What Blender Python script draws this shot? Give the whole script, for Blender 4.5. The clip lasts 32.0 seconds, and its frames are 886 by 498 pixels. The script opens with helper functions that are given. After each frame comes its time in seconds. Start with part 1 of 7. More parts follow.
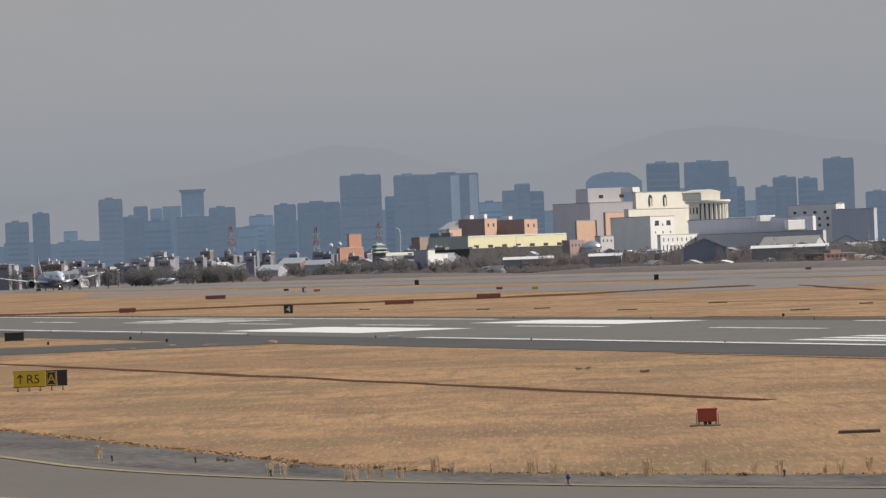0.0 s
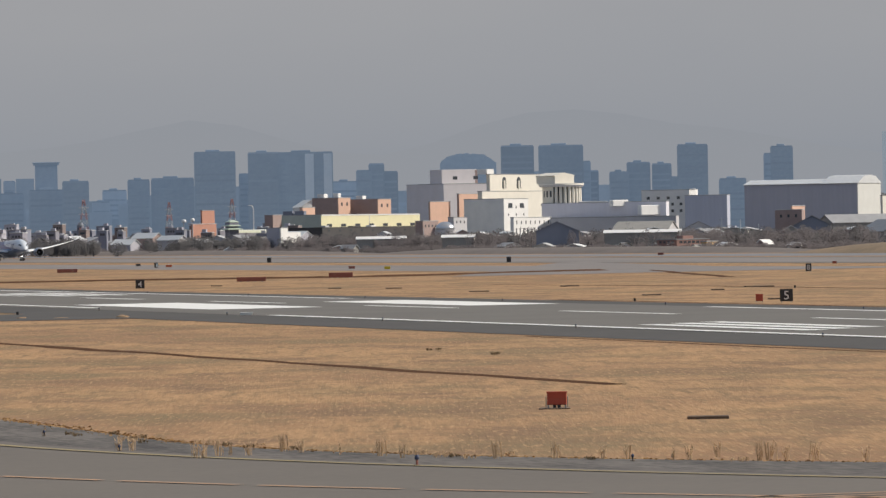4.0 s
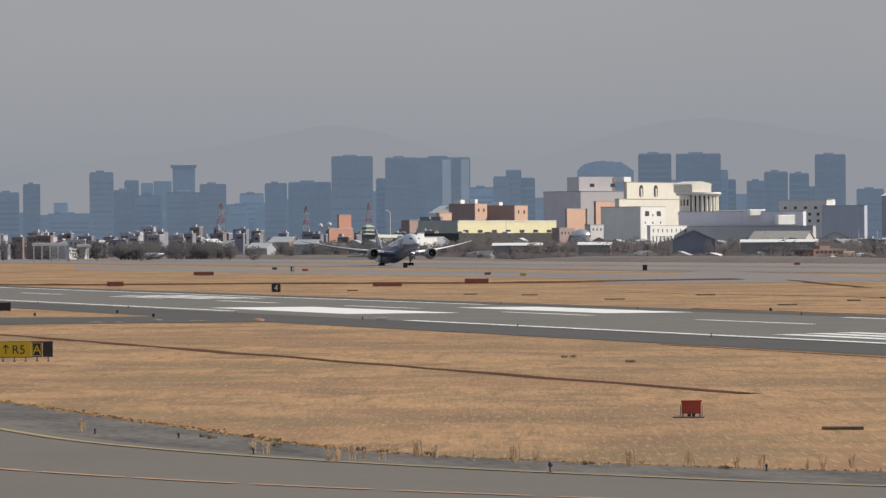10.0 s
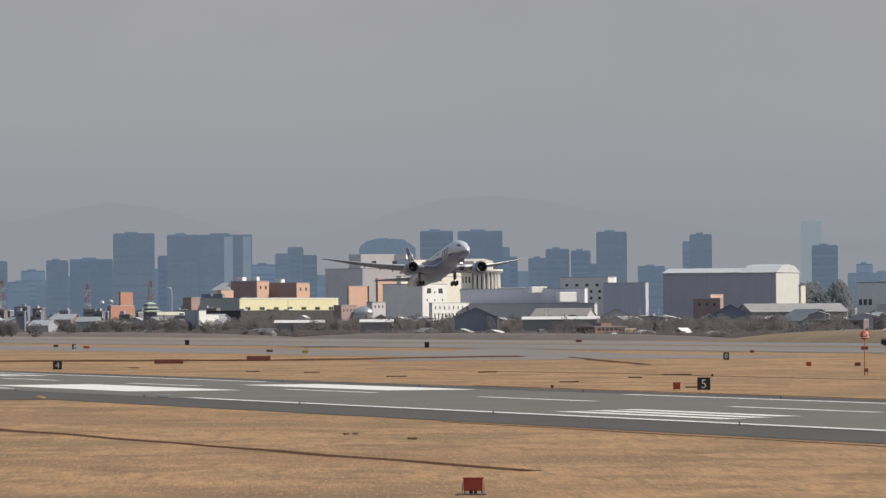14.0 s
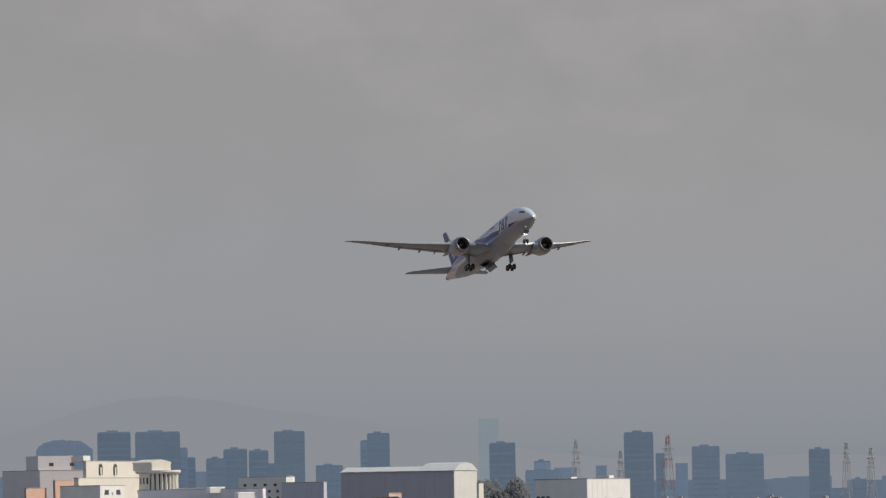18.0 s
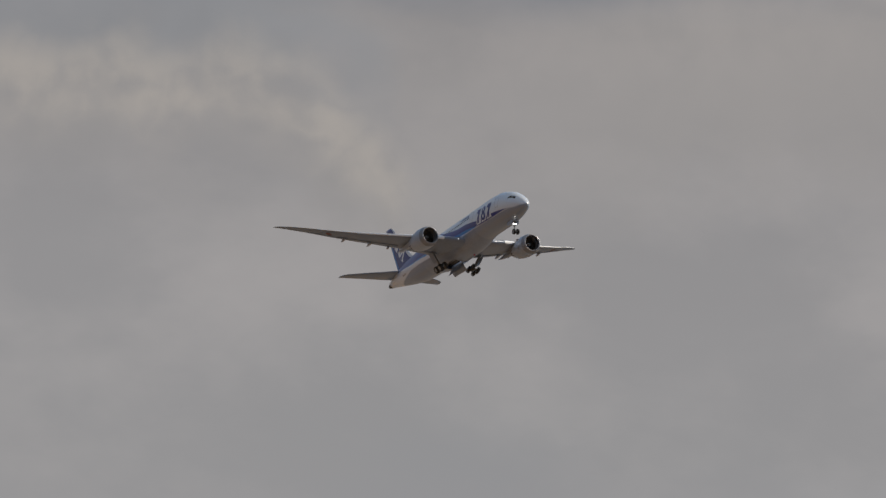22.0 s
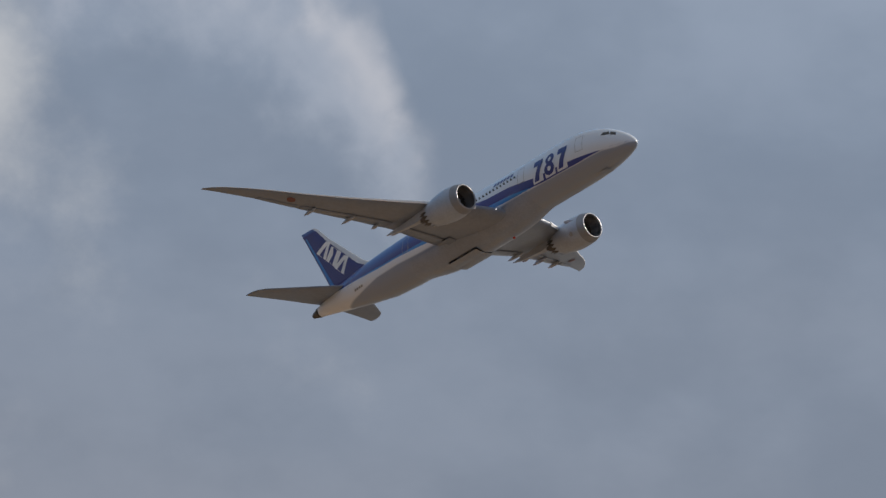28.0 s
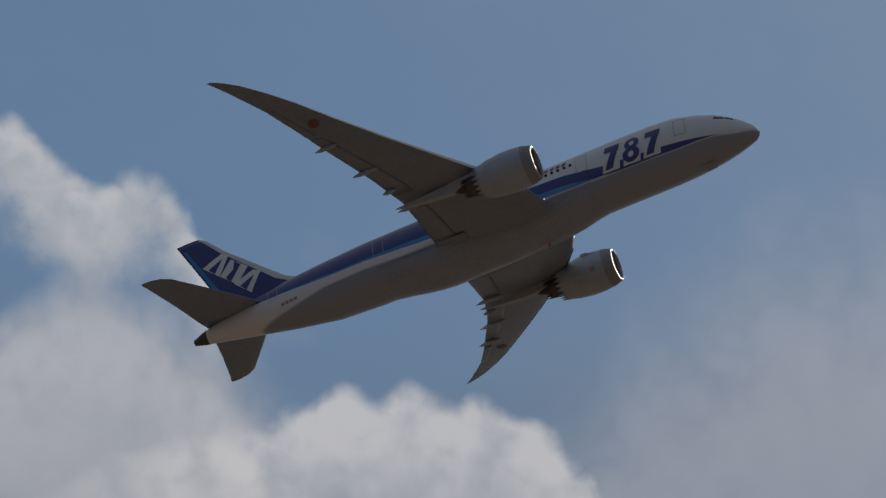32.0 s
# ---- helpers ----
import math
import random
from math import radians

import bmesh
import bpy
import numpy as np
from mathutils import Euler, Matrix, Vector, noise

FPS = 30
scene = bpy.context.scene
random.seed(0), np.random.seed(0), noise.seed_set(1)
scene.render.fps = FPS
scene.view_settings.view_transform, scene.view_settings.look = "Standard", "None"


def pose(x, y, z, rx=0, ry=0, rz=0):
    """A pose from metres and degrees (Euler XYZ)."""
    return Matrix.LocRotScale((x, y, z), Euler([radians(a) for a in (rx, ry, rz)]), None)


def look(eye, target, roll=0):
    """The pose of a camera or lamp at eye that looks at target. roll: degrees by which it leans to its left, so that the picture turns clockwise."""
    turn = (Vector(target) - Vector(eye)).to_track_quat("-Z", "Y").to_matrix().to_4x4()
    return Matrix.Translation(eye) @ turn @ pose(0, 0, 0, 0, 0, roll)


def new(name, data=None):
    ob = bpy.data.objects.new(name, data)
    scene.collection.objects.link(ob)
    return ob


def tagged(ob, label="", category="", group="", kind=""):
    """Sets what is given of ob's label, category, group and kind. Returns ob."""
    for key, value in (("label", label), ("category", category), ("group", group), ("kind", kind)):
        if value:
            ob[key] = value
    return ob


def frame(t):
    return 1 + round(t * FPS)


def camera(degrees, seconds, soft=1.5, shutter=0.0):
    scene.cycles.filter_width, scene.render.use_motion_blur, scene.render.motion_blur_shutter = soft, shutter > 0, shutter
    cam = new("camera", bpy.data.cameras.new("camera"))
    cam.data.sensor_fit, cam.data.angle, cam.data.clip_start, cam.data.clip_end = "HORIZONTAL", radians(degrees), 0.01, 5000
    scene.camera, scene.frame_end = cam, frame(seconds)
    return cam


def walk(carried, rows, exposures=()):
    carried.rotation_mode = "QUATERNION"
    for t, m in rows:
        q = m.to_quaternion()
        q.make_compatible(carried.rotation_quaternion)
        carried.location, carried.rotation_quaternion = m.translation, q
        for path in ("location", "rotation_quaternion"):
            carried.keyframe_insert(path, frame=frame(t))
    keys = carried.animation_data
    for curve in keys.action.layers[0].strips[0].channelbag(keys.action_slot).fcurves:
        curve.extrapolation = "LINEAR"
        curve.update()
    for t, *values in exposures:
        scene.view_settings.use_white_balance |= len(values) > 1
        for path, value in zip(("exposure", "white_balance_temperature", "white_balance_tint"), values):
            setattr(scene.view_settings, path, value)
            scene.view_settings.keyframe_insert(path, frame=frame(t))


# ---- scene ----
# ---------------------------------------------------------------- camera
# Runways lie along Y; the eye is on a low terrace beside the near taxiway.
EYE = (0.0, 0.0, 8.4)
cam = camera(9.148, 32.0, soft=1.4)


def aim(yaw, up, lean):
    """Pose of the eye turned yaw degrees from +Y to +X, up degrees over the horizon."""
    a, e = radians(yaw), radians(up)
    way = Vector((math.sin(a) * math.cos(e), math.cos(a) * math.cos(e), math.sin(e)))
    return look(EYE, Vector(EYE) + way * 100.0, -lean)


PAN = [
    (0, 15.088, 0.081, 2.191),
    (0.5, 15.400, 0.173, 2.031),
    (1, 15.557, 0.260, 2.053),
    (1.5, 15.262, 0.307, 1.873),
    (2, 15.374, 0.197, 1.452),
    (2.5, 15.805, 0.222, 1.358),
    (3, 16.164, 0.393, 1.422),
    (3.5, 16.617, 0.046, 1.083),
    (5.5, 16.195, -0.321, 0.939),
    (6, 15.700, -0.275, 1.000),
    (6.5, 15.450, 0.009, 1.181),
    (7, 15.270, 0.160, 0.932),
    (7.5, 15.159, 0.184, 0.897),
    (8, 15.200, 0.165, 1.088),
    (8.5, 15.346, 0.138, 0.903),
    (9, 15.336, 0.071, 0.536),
    (9.5, 15.263, -0.028, 0.343),
    (10, 15.195, -0.089, 0.358),
    (10.5, 15.299, -0.133, 0.463),
    (11, 15.543, -0.148, 0.503),
    (11.5, 15.589, -0.301, 0.252),
    (12, 15.848, -0.345, -0.027),
    (12.5, 17.178, 0.283, 0.321),
    (13, 16.939, 0.469, 0.577),
    (13.5, 17.118, 0.802, 0.415),
    (14, 17.456, 0.696, 0.373),
    (14.5, 18.456, 0.765, 0.400),
    (16.5, 19.349, 1.681, 0.822),
    (17, 20.001, 2.090, 0.929),
    (17.5, 20.382, 2.543, 1.001),
    (18, 20.822, 2.722, 0.961),
    (18.5, 21.623, 3.147, 1.702),
    (19, 22.628, 3.549, 0.980),
    (19.5, 23.224, 3.931, 1.109),
    (20, 23.571, 4.035, 0.230),
    (20.5, 24.010, 4.381, -0.861),
    (21, 24.747, 5.310, -0.768),
    (21.5, 26.339, 6.118, -1.533),
    (22, 26.990, 6.440, -2.662),
    (22.5, 27.787, 7.048, -3.455),
    (23, 28.949, 7.748, -3.707),
    (23.5, 29.817, 8.436, -4.030),
    (24, 31.103, 8.991, -4.357),
    (24.5, 33.145, 9.743, -4.765),
    (25, 33.754, 11.060, -4.667),
    (25.5, 34.717, 11.862, -5.075),
    (27.5, 42.556, 16.452, -3.602),
    (28, 44.382, 17.185, -3.824),
    (28.5, 46.228, 18.268, -4.360),
    (29, 49.283, 19.803, -4.329),
    (29.5, 52.489, 21.048, -3.687),
    (30, 55.438, 22.483, -3.343),
    (30.5, 58.819, 24.486, -2.590),
    (31, 62.593, 25.801, -1.885),
    (31.5, 66.803, 27.395, -0.847),
    (32, 71.260, 28.822, -0.310),
]
walk(cam, [(t, aim(a, e, r)) for t, a, e, r in PAN], exposures=[(0.0, 0.03), (4.0, 0.03), (8.0, 0.06), (14.0, 0.04), (17.0, -0.03), (19.0, -0.15), (20.0, -0.10), (21.0, -0.17), (22.0, -0.20), (23.2, -0.08), (24.2, 0.05), (28.0, 0.03), (29.5, -0.1), (30.5, -0.4), (31.2, -0.75), (32.0, -1.0)])

# ---------------------------------------------------------------- sky and sun
SUN_AZ, SUN_EL = 96.0, 34.0
def make_world():
    world = bpy.data.worlds.new("sky")
    scene.world = world
    world.use_nodes = True
    nt = world.node_tree
    nt.nodes.clear()
    N, L = nt.nodes, nt.links
    out = N.new("ShaderNodeOutputWorld")
    bg = N.new("ShaderNodeBackground")
    sky = N.new("ShaderNodeTexSky")
    sky.sky_type, sky.sun_disc = "NISHITA", False
    sky.sun_elevation, sky.sun_rotation = radians(SUN_EL), radians(SUN_AZ)
    sky.air_density, sky.dust_density = 1.0, 1.0
    way = N.new("ShaderNodeTexCoord").outputs["Generated"]

    def put(socket, v):
        if hasattr(v, "is_linked"):
            L.new(v, socket)
        elif hasattr(v, "__len__") and len(v) == 3 and socket.type == "RGBA":
            socket.default_value = (*v, 1)
        else:
            socket.default_value = v

    def calc(op, a, b=0.0):
        n = N.new("ShaderNodeMath")
        n.operation = op
        put(n.inputs[0], a)
        put(n.inputs[1], b)
        return n.outputs[0]

    def span(v, a, b, c=0.0, d=1.0, soft=True):
        n = N.new("ShaderNodeMapRange")
        n.interpolation_type = "SMOOTHSTEP" if soft else "LINEAR"
        put(n.inputs[0], v)
        for k, q in zip((1, 2, 3, 4), (a, b, c, d)):
            n.inputs[k].default_value = q
        return n.outputs[0]

    def dot(u):
        n = N.new("ShaderNodeVectorMath")
        n.operation = "DOT_PRODUCT"
        L.new(way, n.inputs[0])
        n.inputs[1].default_value = u
        return n.outputs["Value"]

    def noise_at(scale, detail, rough, offset, stretch=(1, 1, 1.6)):
        mp = N.new("ShaderNodeMapping")
        mp.inputs[1].default_value, mp.inputs[3].default_value = offset, stretch
        L.new(way, mp.inputs[0])
        n = N.new("ShaderNodeTexNoise")
        n.inputs["Scale"].default_value, n.inputs["Detail"].default_value = scale, detail
        n.inputs["Roughness"].default_value = rough
        L.new(mp.outputs[0], n.inputs[0])
        return n.outputs[0]

    def ramp(src, *stops):
        r = N.new("ShaderNodeValToRGB")
        while len(r.color_ramp.elements) < len(stops):
            r.color_ramp.elements.new(0.5)
        for e, (pos, col) in zip(r.color_ramp.elements, stops):
            e.position, e.color = pos, (*col, 1)
        L.new(src, r.inputs[0])
        return r.outputs[0]

    def mix(fac, a, b, how="MIX"):
        m = N.new("ShaderNodeMix")
        m.data_type, m.blend_type = "RGBA", how
        put(m.inputs[0], fac)
        put(m.inputs[6], a)
        put(m.inputs[7], b)
        return m.outputs[2]

    sep = N.new("ShaderNodeSeparateXYZ")
    L.new(way, sep.inputs[0])
    height = sep.outputs[2]
    blue = mix(1.0, sky.outputs[0], (SKY_GAIN, SKY_GAIN, SKY_GAIN), "MULTIPLY")
    # low haze, lifting into thin blue-grey cloud, then open blue
    wave = calc("MULTIPLY", calc("SUBTRACT", noise_at(7.0, 4, 0.55, (0.2, 0.9, 0.3), (1, 1, 3.0)), 0.5), 0.07)
    level = calc("ADD", height, calc("MULTIPLY", wave, span(height, 0.0, 0.09)))
    low = ramp(level, (0.0, (0.225, 0.258, 0.305)), (0.016, (0.290, 0.305, 0.335)), (0.036, (0.335, 0.340, 0.357)), (0.075, (0.362, 0.354, 0.358)), (0.100, (0.370, 0.358, 0.361)), (0.125, (0.350, 0.337, 0.340)), (0.152, (0.328, 0.314, 0.315)), (0.172, (0.225, 0.245, 0.285)), (0.24, (0.225, 0.255, 0.315)), (0.32, (0.225, 0.275, 0.36)), (0.40, (0.31, 0.37, 0.47)), (0.435, (0.27, 0.34, 0.46)))
    mottled = noise_at(16.0, 5, 0.55, (2.2, 0.1, 0.6))
    calm = calc("ADD", 0.5, calc("MULTIPLY", calc("SUBTRACT", span(mottled, 0.35, 0.65), 0.5), span(height, 0.02, 0.10)))
    low = mix(calm, mix(1.0, low, (0.9, 0.91, 0.92), "MULTIPLY"), mix(1.0, low, (1.08, 1.07, 1.06), "MULTIPLY"))
    blue = mix(0.3, mix(1.0, mix(span(noise_at(9.0, 5, 0.6, (0.9, 1.9, 0.3)), 0.4, 0.75), (0.170, 0.375, 0.67), (0.24, 0.415, 0.66)), (1.0, 1.0, 1.0), "MULTIPLY"), blue)
    base = mix(span(level, 0.42, 0.485), low, blue)
    # overhead, out of view, a pale grey is added so the fill light is less blue
    base = mix(span(height, 0.56, 0.75), base, (0.37, 0.385, 0.41))
    # cumulus: a ragged field, gathered into banks
    bend = N.new("ShaderNodeTexNoise")
    bend.inputs["Scale"].default_value, bend.inputs["Detail"].default_value = 30.0, 5
    L.new(way, bend.inputs[0])
    shift = N.new("ShaderNodeVectorMath")
    shift.operation = "MULTIPLY_ADD"
    L.new(bend.outputs["Color"], shift.inputs[0])
    shift.inputs[1].default_value, shift.inputs[2].default_value = (0.045, 0.045, 0.045), (-0.0225, -0.0225, -0.0225)
    bent = N.new("ShaderNodeVectorMath")
    L.new(way, bent.inputs[0])
    L.new(shift.outputs[0], bent.inputs[1])

    def puff(az, el, r, w=0.6):
        a, e = radians(az), radians(el)
        n = N.new("ShaderNodeVectorMath")
        n.operation = "DISTANCE"
        L.new(bent.outputs[0], n.inputs[0])
        n.inputs[1].default_value = (math.sin(a) * math.cos(e), math.cos(a) * math.cos(e), math.sin(e))
        return span(n.outputs["Value"], radians(r * 1.7), 0.0, 0.0, w)

    total = None
    for p in (puff(38.0, 18.8, 1.7, 0.55), puff(39.5, 18.2, 1.4, 0.45),
              puff(46.8, 21.8, 0.9, 0.55), puff(47.9, 21.4, 0.8, 0.45),
              puff(52.0, 25.2, 1.9, 0.55), puff(55.5, 26.0, 1.9, 0.6), puff(58.6, 26.3, 1.8, 0.7), puff(61.2, 26.9, 1.6, 0.7), puff(66.5, 25.6, 2.0, 0.4), puff(69.0, 25.4, 2.2, 0.5),
              # unseen clouds; those from 112 to 160 degrees are added to brighten shaded walls
              puff(92, 24, 6), puff(112, 30, 9, 0.9), puff(130, 22, 9, 0.9), puff(148, 32, 9, 0.9), puff(160, 18, 8, 0.9), puff(170, 28, 10), puff(230, 25, 9), puff(290, 30, 8), puff(330, 22, 6)):
        total = p if total is None else calc("ADD", total, p)
    total = calc("MINIMUM", total, 0.9)
    field = noise_at(22.0, 10, 0.6, (0.35, 0.1, 0.0), (1, 1, 1.2))
    cover = calc("ADD", calc("MULTIPLY", calc("SUBTRACT", field, 0.5), 1.05), total)
    thick = span(cover, 0.12, 0.80, 0.0, 0.86)
    glare = dot((math.sin(radians(SUN_AZ)) * math.cos(radians(SUN_EL)), math.cos(radians(SUN_AZ)) * math.cos(radians(SUN_EL)), math.sin(radians(SUN_EL))))
    rim = ramp(glare, (0.2, (0.42, 0.39, 0.365)), (0.36, (0.45, 0.415, 0.385)), (0.62, (0.56, 0.57, 0.59)), (0.9, (0.80, 0.81, 0.83)))
    core = ramp(glare, (0.2, (0.31, 0.30, 0.30)), (0.36, (0.365, 0.35, 0.342)), (0.62, (0.44, 0.46, 0.50)), (0.9, (0.62, 0.65, 0.71)))
    inner = calc("ADD", span(cover, 0.55, 1.15), calc("MULTIPLY", calc("SUBTRACT", noise_at(34.0, 7, 0.62, (1.1, 0.7, 0.2)), 0.5), 1.3))
    cloud = mix(span(inner, 0.0, 1.0), rim, core)
    sky_and_veil = mix(thick, base, cloud)

    # billows and their sunward flanks
    def knob(scale, offset):
        """Round swellings between creases, about -0.3 to 0.7."""
        n = noise_at(scale, 1, 0.5, offset, (1, 1, 1))
        return calc("SUBTRACT", calc("MULTIPLY", calc("ABSOLUTE", calc("SUBTRACT", n, 0.5)), 5.0), 0.4)

    def billow(move):
        p, q, r = (tuple(u + v * move for u, v in zip(o, (0.0052, -0.0032, 0.0046))) for o in ((0.4, 0.2, 0.9), (1.7, 0.6, 0.3), (0.8, 1.1, 2.3)))
        coarse = calc("ADD", calc("MULTIPLY", knob(58.0, p), 0.50), calc("MULTIPLY", knob(125.0, q), 0.30))
        return calc("ADD", coarse, calc("MULTIPLY", calc("SUBTRACT", noise_at(95.0, 9, 0.62, r, (1, 1, 1)), 0.5), 1.1))

    knobs = billow(0.0)
    flank = calc("SUBTRACT", knobs, billow(1.0))
    drift = calc("SUBTRACT", noise_at(30.0, 6, 0.6, (2.0, 0.4, 1.2), (1, 1, 1)), 0.5)
    east = calc("MULTIPLY", calc("ARCTAN2", sep.outputs[0], sep.outputs[1]), 180.0 / math.pi)
    east = calc("ADD", east, calc("MULTIPLY", calc("SUBTRACT", noise_at(70.0, 4, 0.55, (0.1, 2.4, 0.7), (1, 1, 1)), 0.5), 0.5))
    upward = calc("MULTIPLY", calc("ARCSINE", height), 180.0 / math.pi)

    def bank(under, crest, lit, dim, cover, soft, deep, knobby, gap=0.0, fade=0.6):
        """A cumulus bank: crisp along its crest of (azimuth, height) and thinning away `deep` degrees below it."""
        first, last = crest[0][0], crest[-1][0]
        r = N.new("ShaderNodeValToRGB")
        r.color_ramp.interpolation = "CARDINAL"
        while len(r.color_ramp.elements) < len(crest):
            r.color_ramp.elements.new(0.5)
        for e, (az, el) in zip(r.color_ramp.elements, crest):
            e.position, e.color = (az - first) / (last - first), (el / 40.0,) * 3 + (1,)
        L.new(span(east, first, last, soft=False), r.inputs[0])
        ends = calc("MULTIPLY", span(east, first, first + fade), span(east, last, last - 0.6))
        d = calc("SUBTRACT", calc("MULTIPLY", r.outputs[0], 40.0), upward)
        d = calc("ADD", d, calc("MULTIPLY", knobs, knobby))
        foot = calc("ADD", d, calc("MULTIPLY", drift, deep * 1.5))
        body = calc("MULTIPLY", calc("MULTIPLY", span(d, -soft, soft), span(foot, deep, deep * 0.25)), ends)
        body = calc("MULTIPLY", body, calc("SUBTRACT", 1.0, calc("MULTIPLY", span(drift, -0.02, 0.16), gap)))
        tone = calc("ADD", calc("MULTIPLY", calc("MULTIPLY", flank, 0.8), span(d, 0.1, 1.3, 1.0, 0.2)), span(d, 0.0, deep * 0.7, 0.85, 0.1, soft=False))
        return mix(calc("MULTIPLY", body, cover), under, mix(span(tone, 0.0, 1.0), dim, lit))

    # blue-grey gaps, low warm heaps, then the bright banks towards the sun
    above = bank(sky_and_veil, ((19.0, 9.2), (22.0, 9.4), (24.0, 9.3), (25.6, 9.0), (26.6, 8.4)), (0.29, 0.305, 0.33), (0.27, 0.285, 0.31), 0.55, 0.45, 1.7, 0.2)
    above = bank(above, ((18.5, 7.5), (21.0, 8.1), (22.3, 8.28), (22.9, 8.25), (23.45, 8.37), (23.99, 8.23), (24.5, 8.43), (25.0, 8.35), (25.5, 8.15), (25.85, 7.85), (26.3, 7.6), (26.9, 7.0)), (0.47, 0.43, 0.39), (0.33, 0.317, 0.315), 0.72, 0.34, 1.5, 0.2, 0.2)
    above = bank(above, ((27.0, 13.0), (29.0, 13.4), (31.0, 13.5), (33.0, 13.2), (34.6, 12.6)), (0.20, 0.23, 0.265), (0.19, 0.22, 0.255), 0.5, 0.6, 2.6, 0.3)
    above = bank(above, ((25.0, 8.2), (28.0, 8.85), (29.5, 9.2), (31.0, 9.42), (32.5, 9.68), (33.1, 9.62), (34.0, 9.55), (34.7, 9.55), (35.5, 9.7), (36.3, 9.92), (37.5, 10.08), (38.5, 10.2), (41.0, 10.0)), (0.385, 0.362, 0.352), (0.345, 0.330, 0.325), 0.74, 0.32, 2.8, 0.22, 0.3, fade=5.0)
    above = bank(above, ((71.0, 24.5), (73.0, 26.6), (74.6, 28.0), (76.0, 28.4), (77.5, 28.4), (80.0, 27.8), (84.0, 26.0)), (0.74, 0.77, 0.86), (0.62, 0.66, 0.77), 0.66, 1.5, 6.0, 0.5)
    above = bank(above, ((39.6, 19.8), (40.6, 20.5), (41.3, 20.5), (41.9, 20.5), (42.7, 20.0), (43.2, 19.5), (43.7, 18.9), (44.4, 18.0)), (0.60, 0.60, 0.64), (0.40, 0.44, 0.52), 0.62, 0.5, 1.7, 0.4, 0.3)
    above = bank(above, ((53.0, 26.0), (55.0, 26.9), (57.3, 27.9), (58.6, 28.1), (60.4, 28.2), (61.0, 27.75), (62.0, 27.6), (63.5, 26.8)), (0.72, 0.74, 0.81), (0.50, 0.54, 0.63), 0.8, 0.5, 4.0, 0.3, 0.15)
    above = bank(above, ((60.2, 26.6), (60.9, 27.5), (61.9, 27.9), (62.6, 27.6), (63.3, 28.2), (64.0, 28.25), (64.8, 28.05), (65.3, 27.65), (66.0, 27.85), (66.8, 28.1), (68.0, 28.0), (68.7, 27.3), (69.5, 26.6), (70.4, 25.6)), (0.84, 0.85, 0.91), (0.61, 0.64, 0.725), 0.88, 0.38, 4.4, 0.26, 0.1)
    above = bank(above, ((62.6, 28.6), (63.0, 29.75), (63.4, 30.05), (64.2, 30.1), (65.0, 29.9), (65.4, 29.75), (66.0, 30.0), (66.4, 29.85), (67.0, 29.35), (67.6, 29.5), (68.0, 29.3), (68.4, 28.85), (69.0, 28.0)), (1.02, 1.02, 1.05), (0.72, 0.76, 0.83), 0.92, 0.16, 1.6, 0.26, 0.5)
    above = bank(above, ((65.4, 25.2), (66.4, 26.0), (67.4, 26.5), (68.5, 26.8), (69.4, 26.95), (70.05, 27.32), (70.45, 27.2), (70.9, 27.32), (71.4, 27.1), (71.65, 27.25), (72.0, 27.1), (72.4, 26.85), (72.7, 26.6), (73.0, 26.25), (73.6, 25.4)), (1.04, 1.03, 1.06), (0.66, 0.69, 0.78), 0.9, 0.16, 2.4, 0.24, fade=4.0)
    L.new(above, bg.inputs[0])
    bg.inputs[1].default_value = 1.0
    L.new(bg.outputs[0], out.inputs[0])


SKY_GAIN = 0.085
make_world()
sun = new("sun", bpy.data.lights.new("sun", "SUN"))
sun.data.energy, sun.data.angle, sun.data.color = 4.5, radians(0.6), (1.0, 0.91, 0.78)
sun.matrix_world = look((0, 0, 50), (-math.sin(radians(SUN_AZ)) * 50, -math.cos(radians(SUN_AZ)) * 50, 50 - 50 * math.tan(radians(SUN_EL))))

# ---------------------------------------------------------------- materials
MATS = {}


